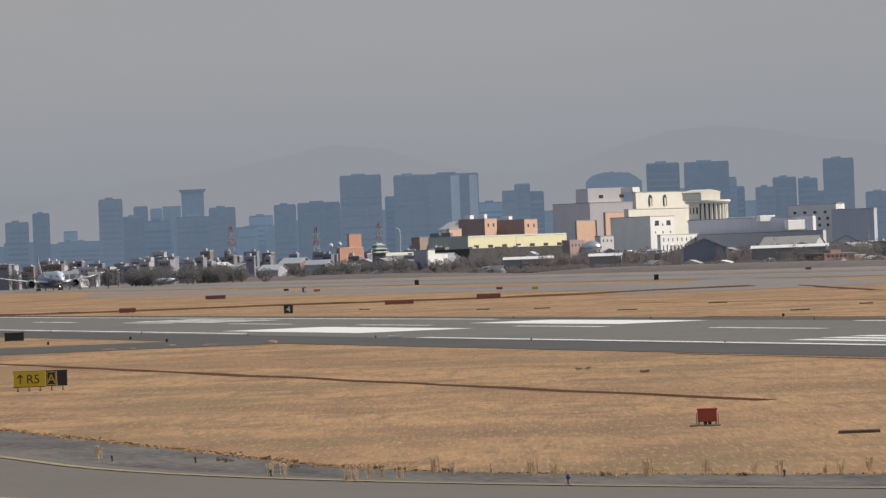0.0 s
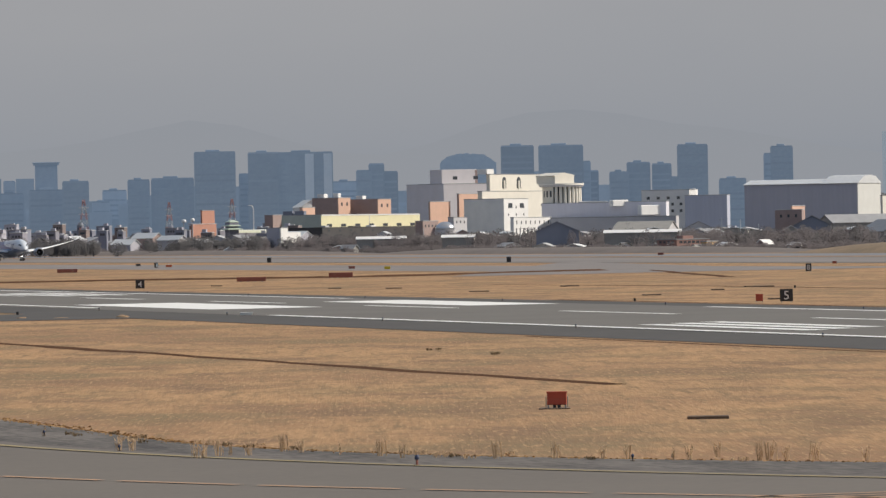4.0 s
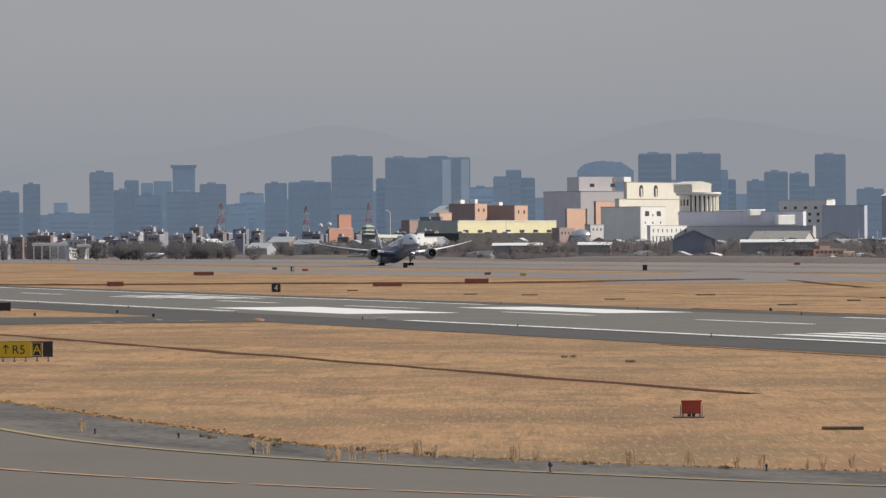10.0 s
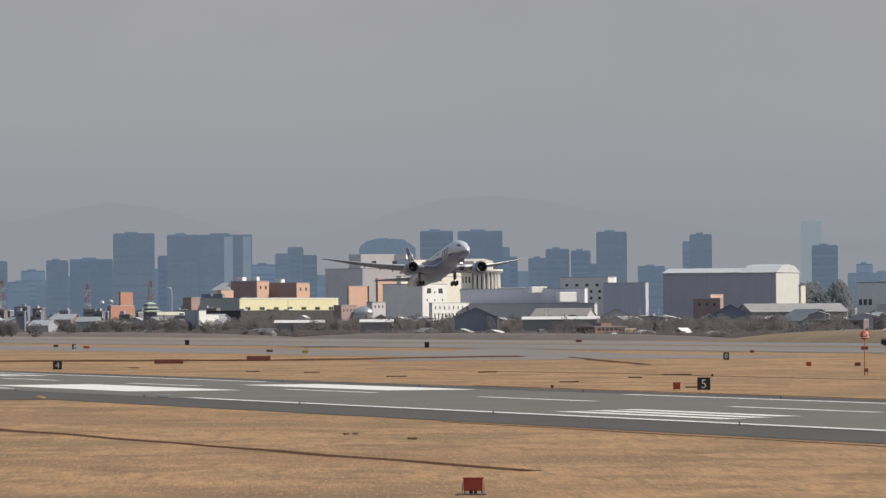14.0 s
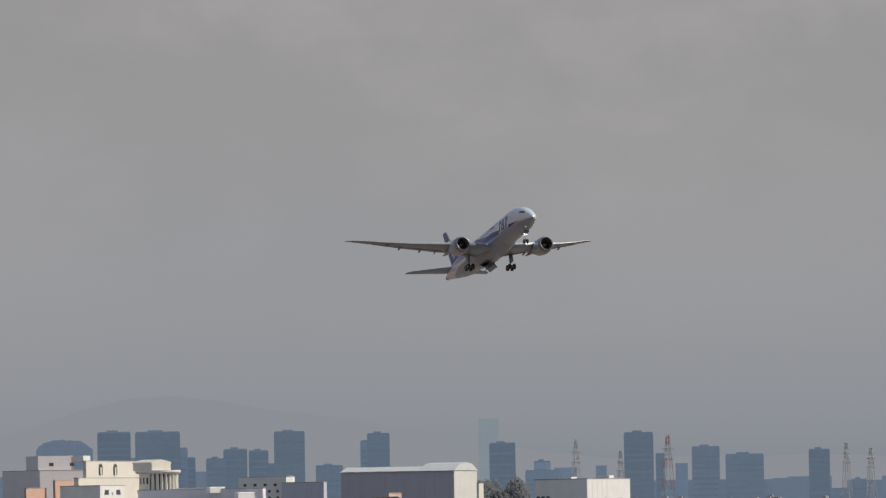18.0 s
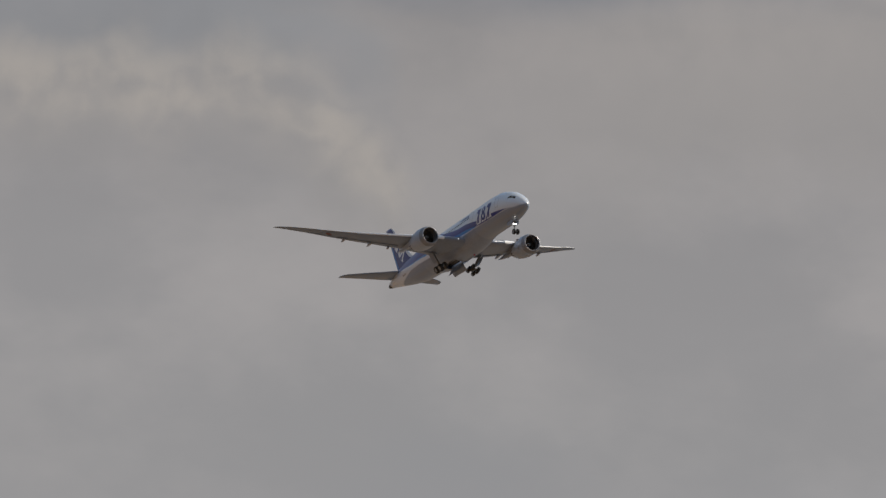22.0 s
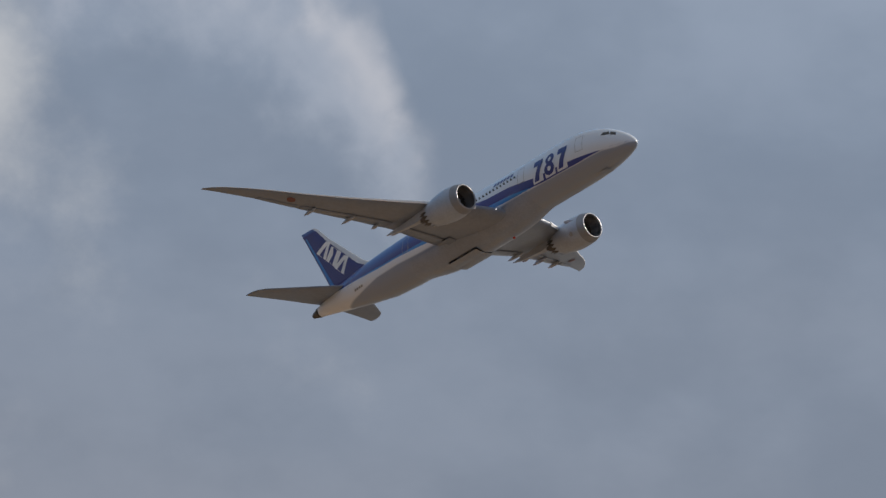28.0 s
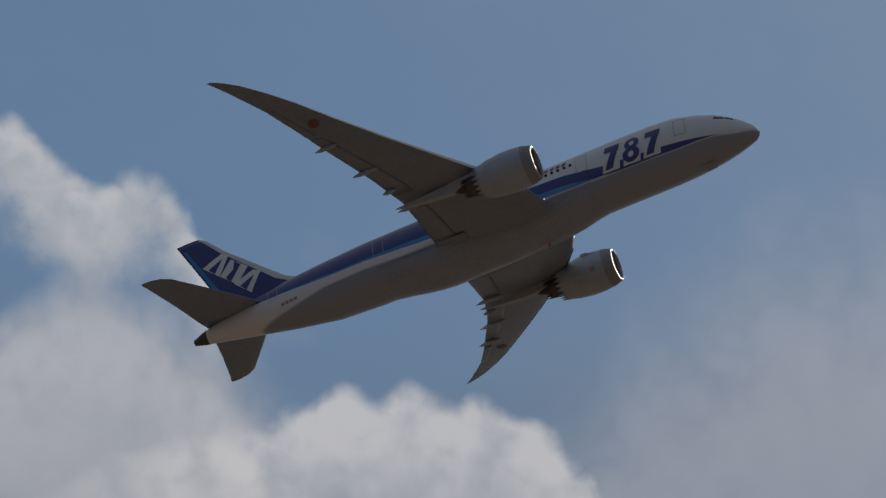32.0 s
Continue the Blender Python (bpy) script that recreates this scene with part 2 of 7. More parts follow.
def surface(name, a, b=None, rough=0.8, scale=1.0, fine=12.0, bump=0.0, metal=0.0, spread=0.0, coords="Object", stretch=(1, 1, 1), coat=0.0):
    """A surface whose colour drifts between a and b at two scales, with fine relief; spread varies it from object to object."""
    if name in MATS:
        return MATS[name]
    m = bpy.data.materials.new(name)
    m.use_nodes = True
    N, L = m.node_tree.nodes, m.node_tree.links
    p = N["Principled BSDF"]
    b = b or tuple(0.8 * c for c in a)
    if coords == "World":
        src = N.new("ShaderNodeNewGeometry").outputs["Position"]
    else:
        src = N.new("ShaderNodeTexCoord").outputs["Object"]
    mp = N.new("ShaderNodeMapping")
    mp.inputs[3].default_value = stretch
    L.new(src, mp.inputs[0])
    facs = []
    for s, d in ((scale, 5), (scale * fine, 4)):
        n = N.new("ShaderNodeTexNoise")
        n.inputs["Scale"].default_value, n.inputs["Detail"].default_value, n.inputs["Roughness"].default_value = s, d, 0.6
        L.new(mp.outputs[0], n.inputs[0])
        facs.append(n.outputs[0])
    add = N.new("ShaderNodeMath")
    add.operation = "ADD"
    L.new(facs[0], add.inputs[0])
    L.new(facs[1], add.inputs[1])
    mr = N.new("ShaderNodeMapRange")
    mr.inputs[1].default_value, mr.inputs[2].default_value = 0.72, 1.28
    L.new(add.outputs[0], mr.inputs[0])
    mx = N.new("ShaderNodeMix")
    mx.data_type = "RGBA"
    L.new(mr.outputs[0], mx.inputs[0])
    mx.inputs[6].default_value, mx.inputs[7].default_value = (*a, 1), (*b, 1)
    col = mx.outputs[2]
    if spread:
        oi = N.new("ShaderNodeObjectInfo")
        hv = N.new("ShaderNodeHueSaturation")
        r2 = N.new("ShaderNodeMapRange")
        r2.inputs[3].default_value, r2.inputs[4].default_value = 1 - spread, 1 + spread
        L.new(oi.outputs["Random"], r2.inputs[0])
        L.new(r2.outputs[0], hv.inputs["Value"])
        L.new(col, hv.inputs["Color"])
        col = hv.outputs[0]
    L.new(col, p.inputs["Base Color"])
    p.inputs["Roughness"].default_value, p.inputs["Metallic"].default_value = rough, metal
    p.inputs["Coat Weight"].default_value = coat
    if bump:
        bp = N.new("ShaderNodeBump")
        bp.inputs["Strength"].default_value, bp.inputs["Distance"].default_value = bump, 0.1
        L.new(facs[1], bp.inputs["Height"])
        L.new(bp.outputs[0], p.inputs["Normal"])
    MATS[name] = m
    return m


# ---------------------------------------------------------------- mesh helpers
def mesh_of(name, bm, mat, smooth=False):
    me = bpy.data.meshes.new(name)
    bm.to_mesh(me)
    bm.free()
    if smooth:
        for f in me.polygons:
            f.use_smooth = True
    for m in mat if isinstance(mat, (list, tuple)) else [mat]:
        me.materials.append(m)
    return me


def part(name, bm, mat, parent=None, label="", smooth=False):
    ob = new(name, mesh_of(name, bm, mat, smooth) if isinstance(bm, bmesh.types.BMesh) else bm)
    if parent is not None:
        ob.parent = parent
    return tagged(ob, label)


def thing(name, m, label, category, group="", kind=""):
    ob = new(name)
    ob.empty_display_size = 0.5
    ob.matrix_basis = m
    return tagged(ob, label, category, group, kind)


def box(bm, x0, x1, y0, y1, z0, z1, m=None, bevel=0.0):
    g = bmesh.ops.create_cube(bm, size=1.0)
    vs = g["verts"]
    for v in vs:
        v.co = Vector((x0 + (v.co.x + 0.5) * (x1 - x0), y0 + (v.co.y + 0.5) * (y1 - y0), z0 + (v.co.z + 0.5) * (z1 - z0)))
    if bevel:
        es = list({e for v in vs for e in v.link_edges})
        r = bmesh.ops.bevel(bm, geom=es, offset=bevel, segments=1, affect="EDGES")
        vs = r["verts"]
    if m is not None:
        bmesh.ops.transform(bm, matrix=m, verts=list({v for v in vs if v.is_valid}))
    return bm


def tube(bm, p, q, r0, r1=None, n=10, caps=True):
    p, q = Vector(p), Vector(q)
    r1 = r0 if r1 is None else r1
    turn = (q - p).to_track_quat("Z", "Y").to_matrix().to_4x4()
    bmesh.ops.create_cone(bm, cap_ends=caps, segments=n, radius1=r0, radius2=r1, depth=(q - p).length, matrix=Matrix.Translation((p + q) / 2) @ turn)
    return bm


def rings(bm, loops, closed=True, cap=True):
    """Skin a list of loops of points, all of one length."""
    rows = [[bm.verts.new(p) for p in lp] for lp in loops]
    n = len(rows[0])
    for a, b in zip(rows, rows[1:]):
        for i in range(n if closed else n - 1):
            j = (i + 1) % n
            bm.faces.new((a[i], a[j], b[j], b[i]))
    if cap and closed:
        bm.faces.new(rows[0][::-1])
        bm.faces.new(rows[-1])
    bmesh.ops.recalc_face_normals(bm, faces=bm.faces[:])
    return bm


def at(az, dist, z=0.0):
    a = radians(az)
    return Vector((math.sin(a) * dist, math.cos(a) * dist, z))

# ---------------------------------------------------------------- ground
def grass_surface():
    """Dry turf: broad worn patches, mid-size tussocks and fine blades, with olive and brown stains."""
    m = bpy.data.materials.new("dry_grass")
    m.use_nodes = True
    N, L = m.node_tree.nodes, m.node_tree.links
    p = N["Principled BSDF"]
    p.inputs["Roughness"].default_value = 0.95
    src = N.new("ShaderNodeNewGeometry").outputs["Position"]

    def layer(scale, detail, lo, hi, stretch=(1, 1, 1)):
        turned, mp, n, r = N.new("ShaderNodeMapping"), N.new("ShaderNodeMapping"), N.new("ShaderNodeTexNoise"), N.new("ShaderNodeMapRange")
        turned.inputs[2].default_value, mp.inputs[3].default_value = (0, 0, radians(16)), stretch
        L.new(src, turned.inputs[0])
        L.new(turned.outputs[0], mp.inputs[0])
        L.new(mp.outputs[0], n.inputs[0])
        n.inputs["Scale"].default_value, n.inputs["Detail"].default_value, n.inputs["Roughness"].default_value = scale, detail, 0.62
        r.inputs[1].default_value, r.inputs[2].default_value = lo, hi
        L.new(n.outputs[0], r.inputs[0])
        return r.outputs[0]

    def blend(fac, a, b, how="MIX"):
        x = N.new("ShaderNodeMix")
        x.data_type, x.blend_type = "RGBA", how
        L.new(fac, x.inputs[0])
        for k, v in ((6, a), (7, b)):
            if isinstance(v, tuple):
                x.inputs[k].default_value = (*v, 1)
            else:
                L.new(v, x.inputs[k])
        return x.outputs[2]

    base = blend(layer(0.5, 8, 0.34, 0.66, (1, 0.2, 1)), (0.435, 0.253, 0.115), (0.335, 0.187, 0.084))
    base = blend(layer(0.018, 5, 0.47, 0.60, (1, 0.8, 1)), base, (0.265, 0.144, 0.068))
    base = blend(layer(0.06, 8, 0.50, 0.62, (1, 0.6, 1)), base, (0.190, 0.129, 0.058))
    base = blend(layer(0.12, 9, 0.50, 0.63, (1, 0.5, 1)), base, (0.185, 0.103, 0.050))
    base = blend(layer(0.9, 8, 0.50, 0.66, (1, 0.1, 1)), base, (0.195, 0.120, 0.053))
    base = blend(layer(3.4, 5, 0.48, 0.68, (1, 0.07, 1)), base, (0.245, 0.146, 0.067))
    base = blend(layer(4.2, 4, 0.54, 0.74, (1, 0.07, 1)), base, (0.475, 0.288, 0.140))
    L.new(base, p.inputs["Base Color"])
    bp = N.new("ShaderNodeBump")
    bp.inputs["Strength"].default_value, bp.inputs["Distance"].default_value = 0.6, 0.1
    L.new(layer(4.0, 5, 0.0, 1.0, (1, 0.08, 1)), bp.inputs["Height"])
    L.new(bp.outputs[0], p.inputs["Normal"])
    return m


grass = grass_surface()
asphalt = surface("runway_asphalt", (0.146, 0.134, 0.118), (0.110, 0.101, 0.089), rough=0.85, scale=0.05, fine=30.0, coords="World")
# far pavement: haze is put into a paler, redder asphalt colour
hazy_asphalt = surface("haze_paled_asphalt", (0.226, 0.200, 0.188), (0.160, 0.142, 0.134), rough=0.85, scale=0.03, fine=20.0, coords="World", stretch=(1, 0.25, 1))
dark_asphalt = surface("shoulder_asphalt", (0.072, 0.066, 0.061), (0.052, 0.047, 0.043), rough=0.9, scale=0.06, fine=25.0, coords="World")
apron_asphalt = surface("apron_asphalt", (0.146, 0.126, 0.105), (0.118, 0.101, 0.085), rough=0.85, scale=0.08, fine=25.0, coords="World")
cracked = surface("worn_shoulder", (0.030, 0.026, 0.025), (0.165, 0.145, 0.128), rough=0.95, scale=0.3, fine=9.0, coords="World", stretch=(1, 0.22, 1))
white_paint = surface("white_runway_paint", (0.86, 0.85, 0.82), (0.70, 0.69, 0.66), rough=0.6, scale=0.3, fine=12.0, coords="World")
yellow_paint = surface("yellow_taxiway_paint", (0.36, 0.28, 0.13), (0.25, 0.20, 0.12), rough=0.7, scale=0.4, fine=12.0, coords="World")
orange_paint = surface("orange_taxiway_paint", (0.52, 0.30, 0.17), (0.38, 0.24, 0.15), rough=0.7, scale=0.6, fine=10.0, coords="World")
soil = surface("bare_soil", (0.075, 0.033, 0.017), (0.12, 0.06, 0.03), rough=1.0, scale=0.3, fine=8.0, coords="World")
soil.node_tree.nodes["Principled BSDF"].inputs["Specular IOR Level"].default_value = 0.1


def sheet(name, mat, edges, z, label, category, kind="structure", parent=None):
    """A flat sheet between two edges, each a function of y; edges: (y list, left, right)."""
    ys, left, right = edges
    bm = bmesh.new()
    rings(bm, [[(left(y), y, z), (right(y), y, z)] for y in ys], closed=False)
    if bm.faces[:][0].normal.z < 0:
        bmesh.ops.reverse_faces(bm, faces=bm.faces[:])
    ob = part(name, bm, mat, parent)
    return tagged(ob, label, category, "", kind)


def strip(name, mat, x0, x1, y0, y1, z, label, category):
    return sheet(name, mat, ([y0, y1], lambda y: x0, lambda y: x1), z, label, category)


bm = bmesh.new()
bmesh.ops.create_grid(bm, x_segments=40, y_segments=40, size=6000)
bmesh.ops.translate(bm, verts=bm.verts[:], vec=(0, 2000, 0))
tagged(part("ground", bm, grass), "dry winter grass, tan and patchy, across the airfield", "grass", "", "structure")

sheet("taxiway", apron_asphalt, ([-400, -100, 60, 100, 130] + list(range(150, 290, 6)) + [330, 420, 600, 900],
      lambda y: -260.0, lambda y: 47.5 + max(0.0, 237.0 - y) ** 2 / 220.0 if y > 120 else 109.0), 0.03, "grey asphalt taxiway, worn, with painted lines", "taxiway")
sheet("taxiway_shoulder", cracked, ([100, 120, 140] + list(range(150, 290, 6)) + [330, 420, 600, 900],
      lambda y: 47.5 + max(0.0, 237.0 - y) ** 2 / 220.0 if y > 120 else 109.0, lambda y: 54.0 + max(0.0, 222.0 - y) ** 2 / 95.0 if y > 140 else 125.0), 0.026, "dark cracked asphalt shoulder with weeds along the grass", "shoulder")
strip("runway_shoulder", dark_asphalt, 133.5, 202.0, -400, 2900, 0.03, "dark asphalt shoulder of the near runway", "shoulder")
strip("runway", asphalt, 147.0, 194.0, -400, 2900, 0.05, "grey asphalt runway with white markings", "runway")
strip("exit_taxiway", dark_asphalt, 40.0, 134.0, 562, 612, 0.034, "dark asphalt exit from the runway", "taxiway")
strip("parallel_taxiway", hazy_asphalt, 340.0, 398.0, 1000, 3200, 0.03, "grey asphalt taxiway between the runways", "taxiway")
sheet("grass_island", grass, ([1560, 1640, 1800, 2000, 2150], lambda y: 0.16 * y, lambda y: 0.2035 * y - 0.4 * abs(y - 1850) ** 0.5), 0.045, "dry grass island between the far taxiways", "grass")
strip("far_runway", hazy_asphalt, 444.0, 506.0, -600, 3300, 0.05, "grey asphalt runway beyond the grass", "runway")
strip("far_runway_shoulder", asphalt, 434.0, 520.0, -600, 3400, 0.03, "asphalt shoulder of the far runway", "shoulder")
sheet("crossing_taxiway", hazy_asphalt, ([1000, 1060, 1120, 1200, 1280, 1360], lambda y: 300 + (y - 1000) * 0.38, lambda y: 372 + (y - 1000) * 0.2), 0.036, "dark asphalt link between the runways", "taxiway")


def mark(name, mat, x0, x1, y0, y1, label, z=0.075):
    return strip(name, mat, x0, x1, y0, y1, z, label, "marking")


mark("edge_line", white_paint, 147.5, 148.9, -400, 560, "white painted runway edge line")
mark("edge_line", white_paint, 149.5, 150.9, 650, 2900, "white painted runway edge line")
mark("edge_line", white_paint, 192.3, 193.7, -400, 550, "white painted runway edge line")
mark("edge_line", white_paint, 192.3, 193.7, 690, 2900, "white painted runway edge line")
mark("aiming_point_bar", white_paint, 155.0, 168.5, 613, 684, "broad white aiming point bar on the runway")
mark("aiming_point_bar", white_paint, 181.5, 192.0, 598, 662, "broad white aiming point bar on the runway")
for k in range(3):
    mark("touchdown_stripe", white_paint, 153.4 + 3.9 * k, 155.6 + 3.9 * k, 414 + 4 * k, 456 + 3 * k, "white touchdown zone stripe")
for k in range(3):
    mark("touchdown_stripe", white_paint, 178.0 + 3.9 * k, 180.2 + 3.9 * k, 790, 850, "white touchdown zone stripe")
for k in range(-8, 26):
    mark("centre_dash", white_paint, 174.4, 175.6, 508 + 74 * k, 544 + 74 * k, "white dash of the runway centre line")

urban = surface("town_ground", (0.13, 0.125, 0.12), (0.085, 0.08, 0.078), rough=0.95, scale=0.02, fine=15.0, coords="World")
strip("town_ground", urban, 640.0, 5800.0, -3500, 7500, 0.02, "grey built-up ground of the town", "ground")
strip("terminal_apron", urban, -5800.0, -250.0, -3500, 7500, 0.02, "grey paved apron on the terminal side", "apron")


def curve_line(name, mat, ys, fx, width, label, z=0.06, dash=0.0):
    """A painted line along x = fx(y); dash gives the length of each dash and gap."""
    if not dash:
        pieces = [ys]
    else:
        span = abs(ys[-1] - ys[0])
        n = int(span / dash)
        pieces = [[ys[0] + (ys[-1] - ys[0]) * (k + 0.86 * q / 3) / n for q in range(4)] for k in range(n)]
    for p in pieces:
        sheet(name, mat, (p, lambda y: fx(y) - width / 2, lambda y: fx(y) + width / 2), z, label, "marking")


curve_line("edge_line", yellow_paint, [900, 600, 400, 300, 260, 240] + list(range(234, 120, -5)), lambda y: 46.0 + max(0.0, 237.0 - y) ** 2 / 220.0, 0.5, "faded yellow line along the taxiway edge")
curve_line("lead_dash", orange_paint, [212.0, 140.0], lambda y: 39.0 + 0.3 * (198 - y) + 0.0065 * (198 - y) ** 2, 0.42, "faded orange dash of a taxi guide line", dash=6.2)
curve_line("lead_line", orange_paint, list(range(196, 120, -6)), lambda y: 34.2 + 0.58 * (175.3 - y) + 0.0052 * (175.3 - y) ** 2, 0.42, "faded orange taxi guide line")
for k in range(7):
    y = 161.5 - 1.3 * k
    sheet("hatch_stripe", orange_paint, ([y - 0.16, y + 0.16], lambda q: 57.9 - 0.95 * (161.5 - q), lambda q: 66.0), 0.06, "orange stripe of a hatched no-entry area", "marking")

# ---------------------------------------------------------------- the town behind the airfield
# The far city and its hills stand kilometres off as the plain backdrop of distance; their daylit haze is put into
# bluish colours and emission.
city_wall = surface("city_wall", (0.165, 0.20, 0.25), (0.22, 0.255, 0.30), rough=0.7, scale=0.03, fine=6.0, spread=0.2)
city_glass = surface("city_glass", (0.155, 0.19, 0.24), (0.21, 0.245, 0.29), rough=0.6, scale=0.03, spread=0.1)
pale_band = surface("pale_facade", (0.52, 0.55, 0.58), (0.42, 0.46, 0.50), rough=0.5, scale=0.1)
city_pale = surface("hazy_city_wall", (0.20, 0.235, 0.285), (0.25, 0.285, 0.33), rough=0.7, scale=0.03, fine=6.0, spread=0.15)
far_city = surface("hazier_city_wall", (0.32, 0.35, 0.38), (0.28, 0.31, 0.34), rough=0.7, scale=0.03)
# walls give off blue light as airlight; nearer towers get less, the farthest most
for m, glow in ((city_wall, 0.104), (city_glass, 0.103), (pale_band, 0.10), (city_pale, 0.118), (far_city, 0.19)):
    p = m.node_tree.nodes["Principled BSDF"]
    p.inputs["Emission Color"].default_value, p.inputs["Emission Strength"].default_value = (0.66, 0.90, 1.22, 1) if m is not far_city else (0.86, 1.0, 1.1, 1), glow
# hills are unlit: one flat emission colour stands in for their haze
hill_mat = bpy.data.materials.new("far_hills_haze")
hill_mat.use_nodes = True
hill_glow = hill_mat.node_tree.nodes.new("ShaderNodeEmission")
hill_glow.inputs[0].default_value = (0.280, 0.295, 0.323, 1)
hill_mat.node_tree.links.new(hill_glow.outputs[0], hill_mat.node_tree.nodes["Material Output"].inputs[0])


def ridge(name, dist, tops, label):
    """A hill range whose crest height follows a few humps of (azimuth, height, width)."""
    bm = bmesh.new()
    loops = []
    for k in range(0, 121):
        az = -5 + 0.5 * k
        z = 40 + sum(h * math.exp(-((az - a) / w) ** 2) for a, h, w in tops) + 5 * noise.noise((az * 0.9, dist, 0)) + 2 * noise.noise((az * 3.1, dist, 5))
        loops.append([at(az, dist, -2), at(az, dist + 60, z * 0.72), at(az, dist + 110, z)])
    rings(bm, loops, closed=False)
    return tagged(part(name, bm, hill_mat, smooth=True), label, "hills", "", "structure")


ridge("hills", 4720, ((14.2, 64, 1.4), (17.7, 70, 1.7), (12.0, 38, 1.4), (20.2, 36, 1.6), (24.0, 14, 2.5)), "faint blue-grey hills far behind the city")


def tower(az, dist, w, h, style="tower"):
    """A city high-rise: shaft, roof parapet, plant room and window bands."""
    ob = thing("high_rise", Matrix.Translation(at(az, dist)) @ pose(0, 0, 0, 0, 0, -az), "hazy blue-grey high-rise of the distant city", "tower", "city skyline")
    d = max(8.0, w * 0.7)
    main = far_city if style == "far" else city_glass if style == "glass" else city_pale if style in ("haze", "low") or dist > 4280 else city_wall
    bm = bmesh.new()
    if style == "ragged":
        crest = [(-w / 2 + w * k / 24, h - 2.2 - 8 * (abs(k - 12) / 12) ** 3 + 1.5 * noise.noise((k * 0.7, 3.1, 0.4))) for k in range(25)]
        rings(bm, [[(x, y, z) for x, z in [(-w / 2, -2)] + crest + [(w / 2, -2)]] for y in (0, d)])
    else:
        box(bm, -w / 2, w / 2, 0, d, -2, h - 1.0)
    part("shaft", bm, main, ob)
    if style in ("tower", "glass", "bands"):
        bm = bmesh.new()
        box(bm, -w / 2 + 0.5, w / 2 - 0.5, 0.5, d - 0.5, h - 1.1, h)
        part("parapet", bm, city_wall, ob)
        if w > 12:
            bm = bmesh.new()
            box(bm, -w * 0.22, w * 0.12, d * 0.3, d * 0.7, h - 0.1, h + 1.4, bevel=0.2)
            part("plant_room", bm, city_wall, ob)
        n = max(4, int(h / 5))
        band = bmesh.new()
        box(band, -w / 2 + 1.0, w / 2 - 1.0, -0.12, 0.05, -0.8, 0.8)
        me = mesh_of("window_band", band, city_glass)
        for k in range(n):
            b = part("window_band", me, None, ob)
            b.location = (0, 0, 6 + (h - 10) * k / n)
    if style == "bands":
        for x0, x1 in ((0.02, 0.17), (0.34, 0.48)):
            bm = bmesh.new()
            box(bm, w * x0, w * x1, -0.4, -0.15, 4, h - 1.5)
            part("pale_strip", bm, pale_band, ob, "pale vertical strip of facade")
    if style == "crown":
        for z0, z1, q in ((h - 4.2, h - 2.2, 1.0), (h - 2.2, h - 0.6, 1.16), (h - 0.6, h, 1.22)):
            bm = bmesh.new()
            box(bm, -w / 2 * q, w / 2 * q, d / 2 - d / 2 * q, d / 2 + d / 2 * q, z0, z1, bevel=0.2)
            part("crown", bm, city_wall, ob)
    return ob


random.seed(4)
tower(11.67, 4150, 18, 61, 'tower')
tower(11.90, 4200, 16, 48, 'tower')
tower(11.98, 4250, 11, 56, 'tower')
tower(12.14, 4550, 10, 57, 'tower')
tower(12.15, 4210, 20, 44, 'tower')
tower(12.53, 4190, 28, 46, 'tower')
tower(12.52, 4210, 17, 67, 'crown')
tower(12.82, 4170, 20, 52, 'tower')
tower(13.08, 4300, 14, 37, 'tower')
tower(13.22, 4320, 19, 46, 'tower')
tower(13.47, 4240, 17, 53, 'tower')
tower(13.82, 4260, 33, 54, 'tower')
tower(14.26, 4150, 31, 72, 'glass')
tower(14.56, 4220, 8, 56, 'tower')
tower(14.76, 4160, 23, 71, 'tower')
tower(15.18, 4180, 44, 71, 'bands')
tower(15.60, 4350, 20, 50, 'tower')
tower(15.80, 4220, 12, 57, 'tower')
tower(15.93, 4230, 12, 62, 'tower')
tower(16.07, 4240, 12, 56, 'tower')
tower(16.88, 4620, 47, 76, 'ragged')
tower(17.39, 4180, 25, 73, 'tower')
tower(17.84, 4200, 34, 73, 'tower')
tower(18.10, 4230, 7, 61, 'tower')
tower(18.18, 4260, 7, 54, 'tower')
tower(18.44, 4190, 15, 52, 'tower')
tower(18.64, 4200, 18, 59, 'tower')
tower(18.88, 4230, 15, 58, 'tower')
tower(19.20, 4150, 23, 71, 'glass')
tower(19.01, 4240, 7, 48, 'tower')
tower(19.61, 4260, 21, 46, 'tower')
tower(19.98, 4200, 7, 64, 'tower')
tower(20.12, 4180, 17, 69, 'glass')
tower(11.34, 4300, 32, 31, 'tower')
tower(11.25, 4400, 11, 40, 'tower')
tower(21.26, 4700, 17, 88, 'far')
tower(21.40, 4250, 20, 61, 'tower')
tower(21.82, 4300, 28, 40, 'tower')
tower(21.81, 4310, 13, 47, 'tower')
tower(22.81, 4150, 22, 66, 'glass')
tower(23.03, 4260, 7, 51, 'tower')
tower(23.50, 4190, 21, 55, 'tower')
tower(23.90, 4210, 29, 49, 'tower')
tower(24.67, 4230, 16, 52, 'tower')
tower(25.07, 4300, 13, 29, 'tower')
tower(10.95, 4200, 13, 53, 'tower')
tower(10.70, 4220, 18, 47, 'tower')
tower(11.24, 4560, 10, 42, 'haze')
tower(10.30, 4240, 20, 44, 'tower')
tower(12.30, 4600, 15, 60, 'haze')
tower(22.42, 4600, 9, 46, 'haze')
tower(22.05, 4500, 18, 44, 'haze')
tower(23.25, 4500, 10, 46, 'haze')
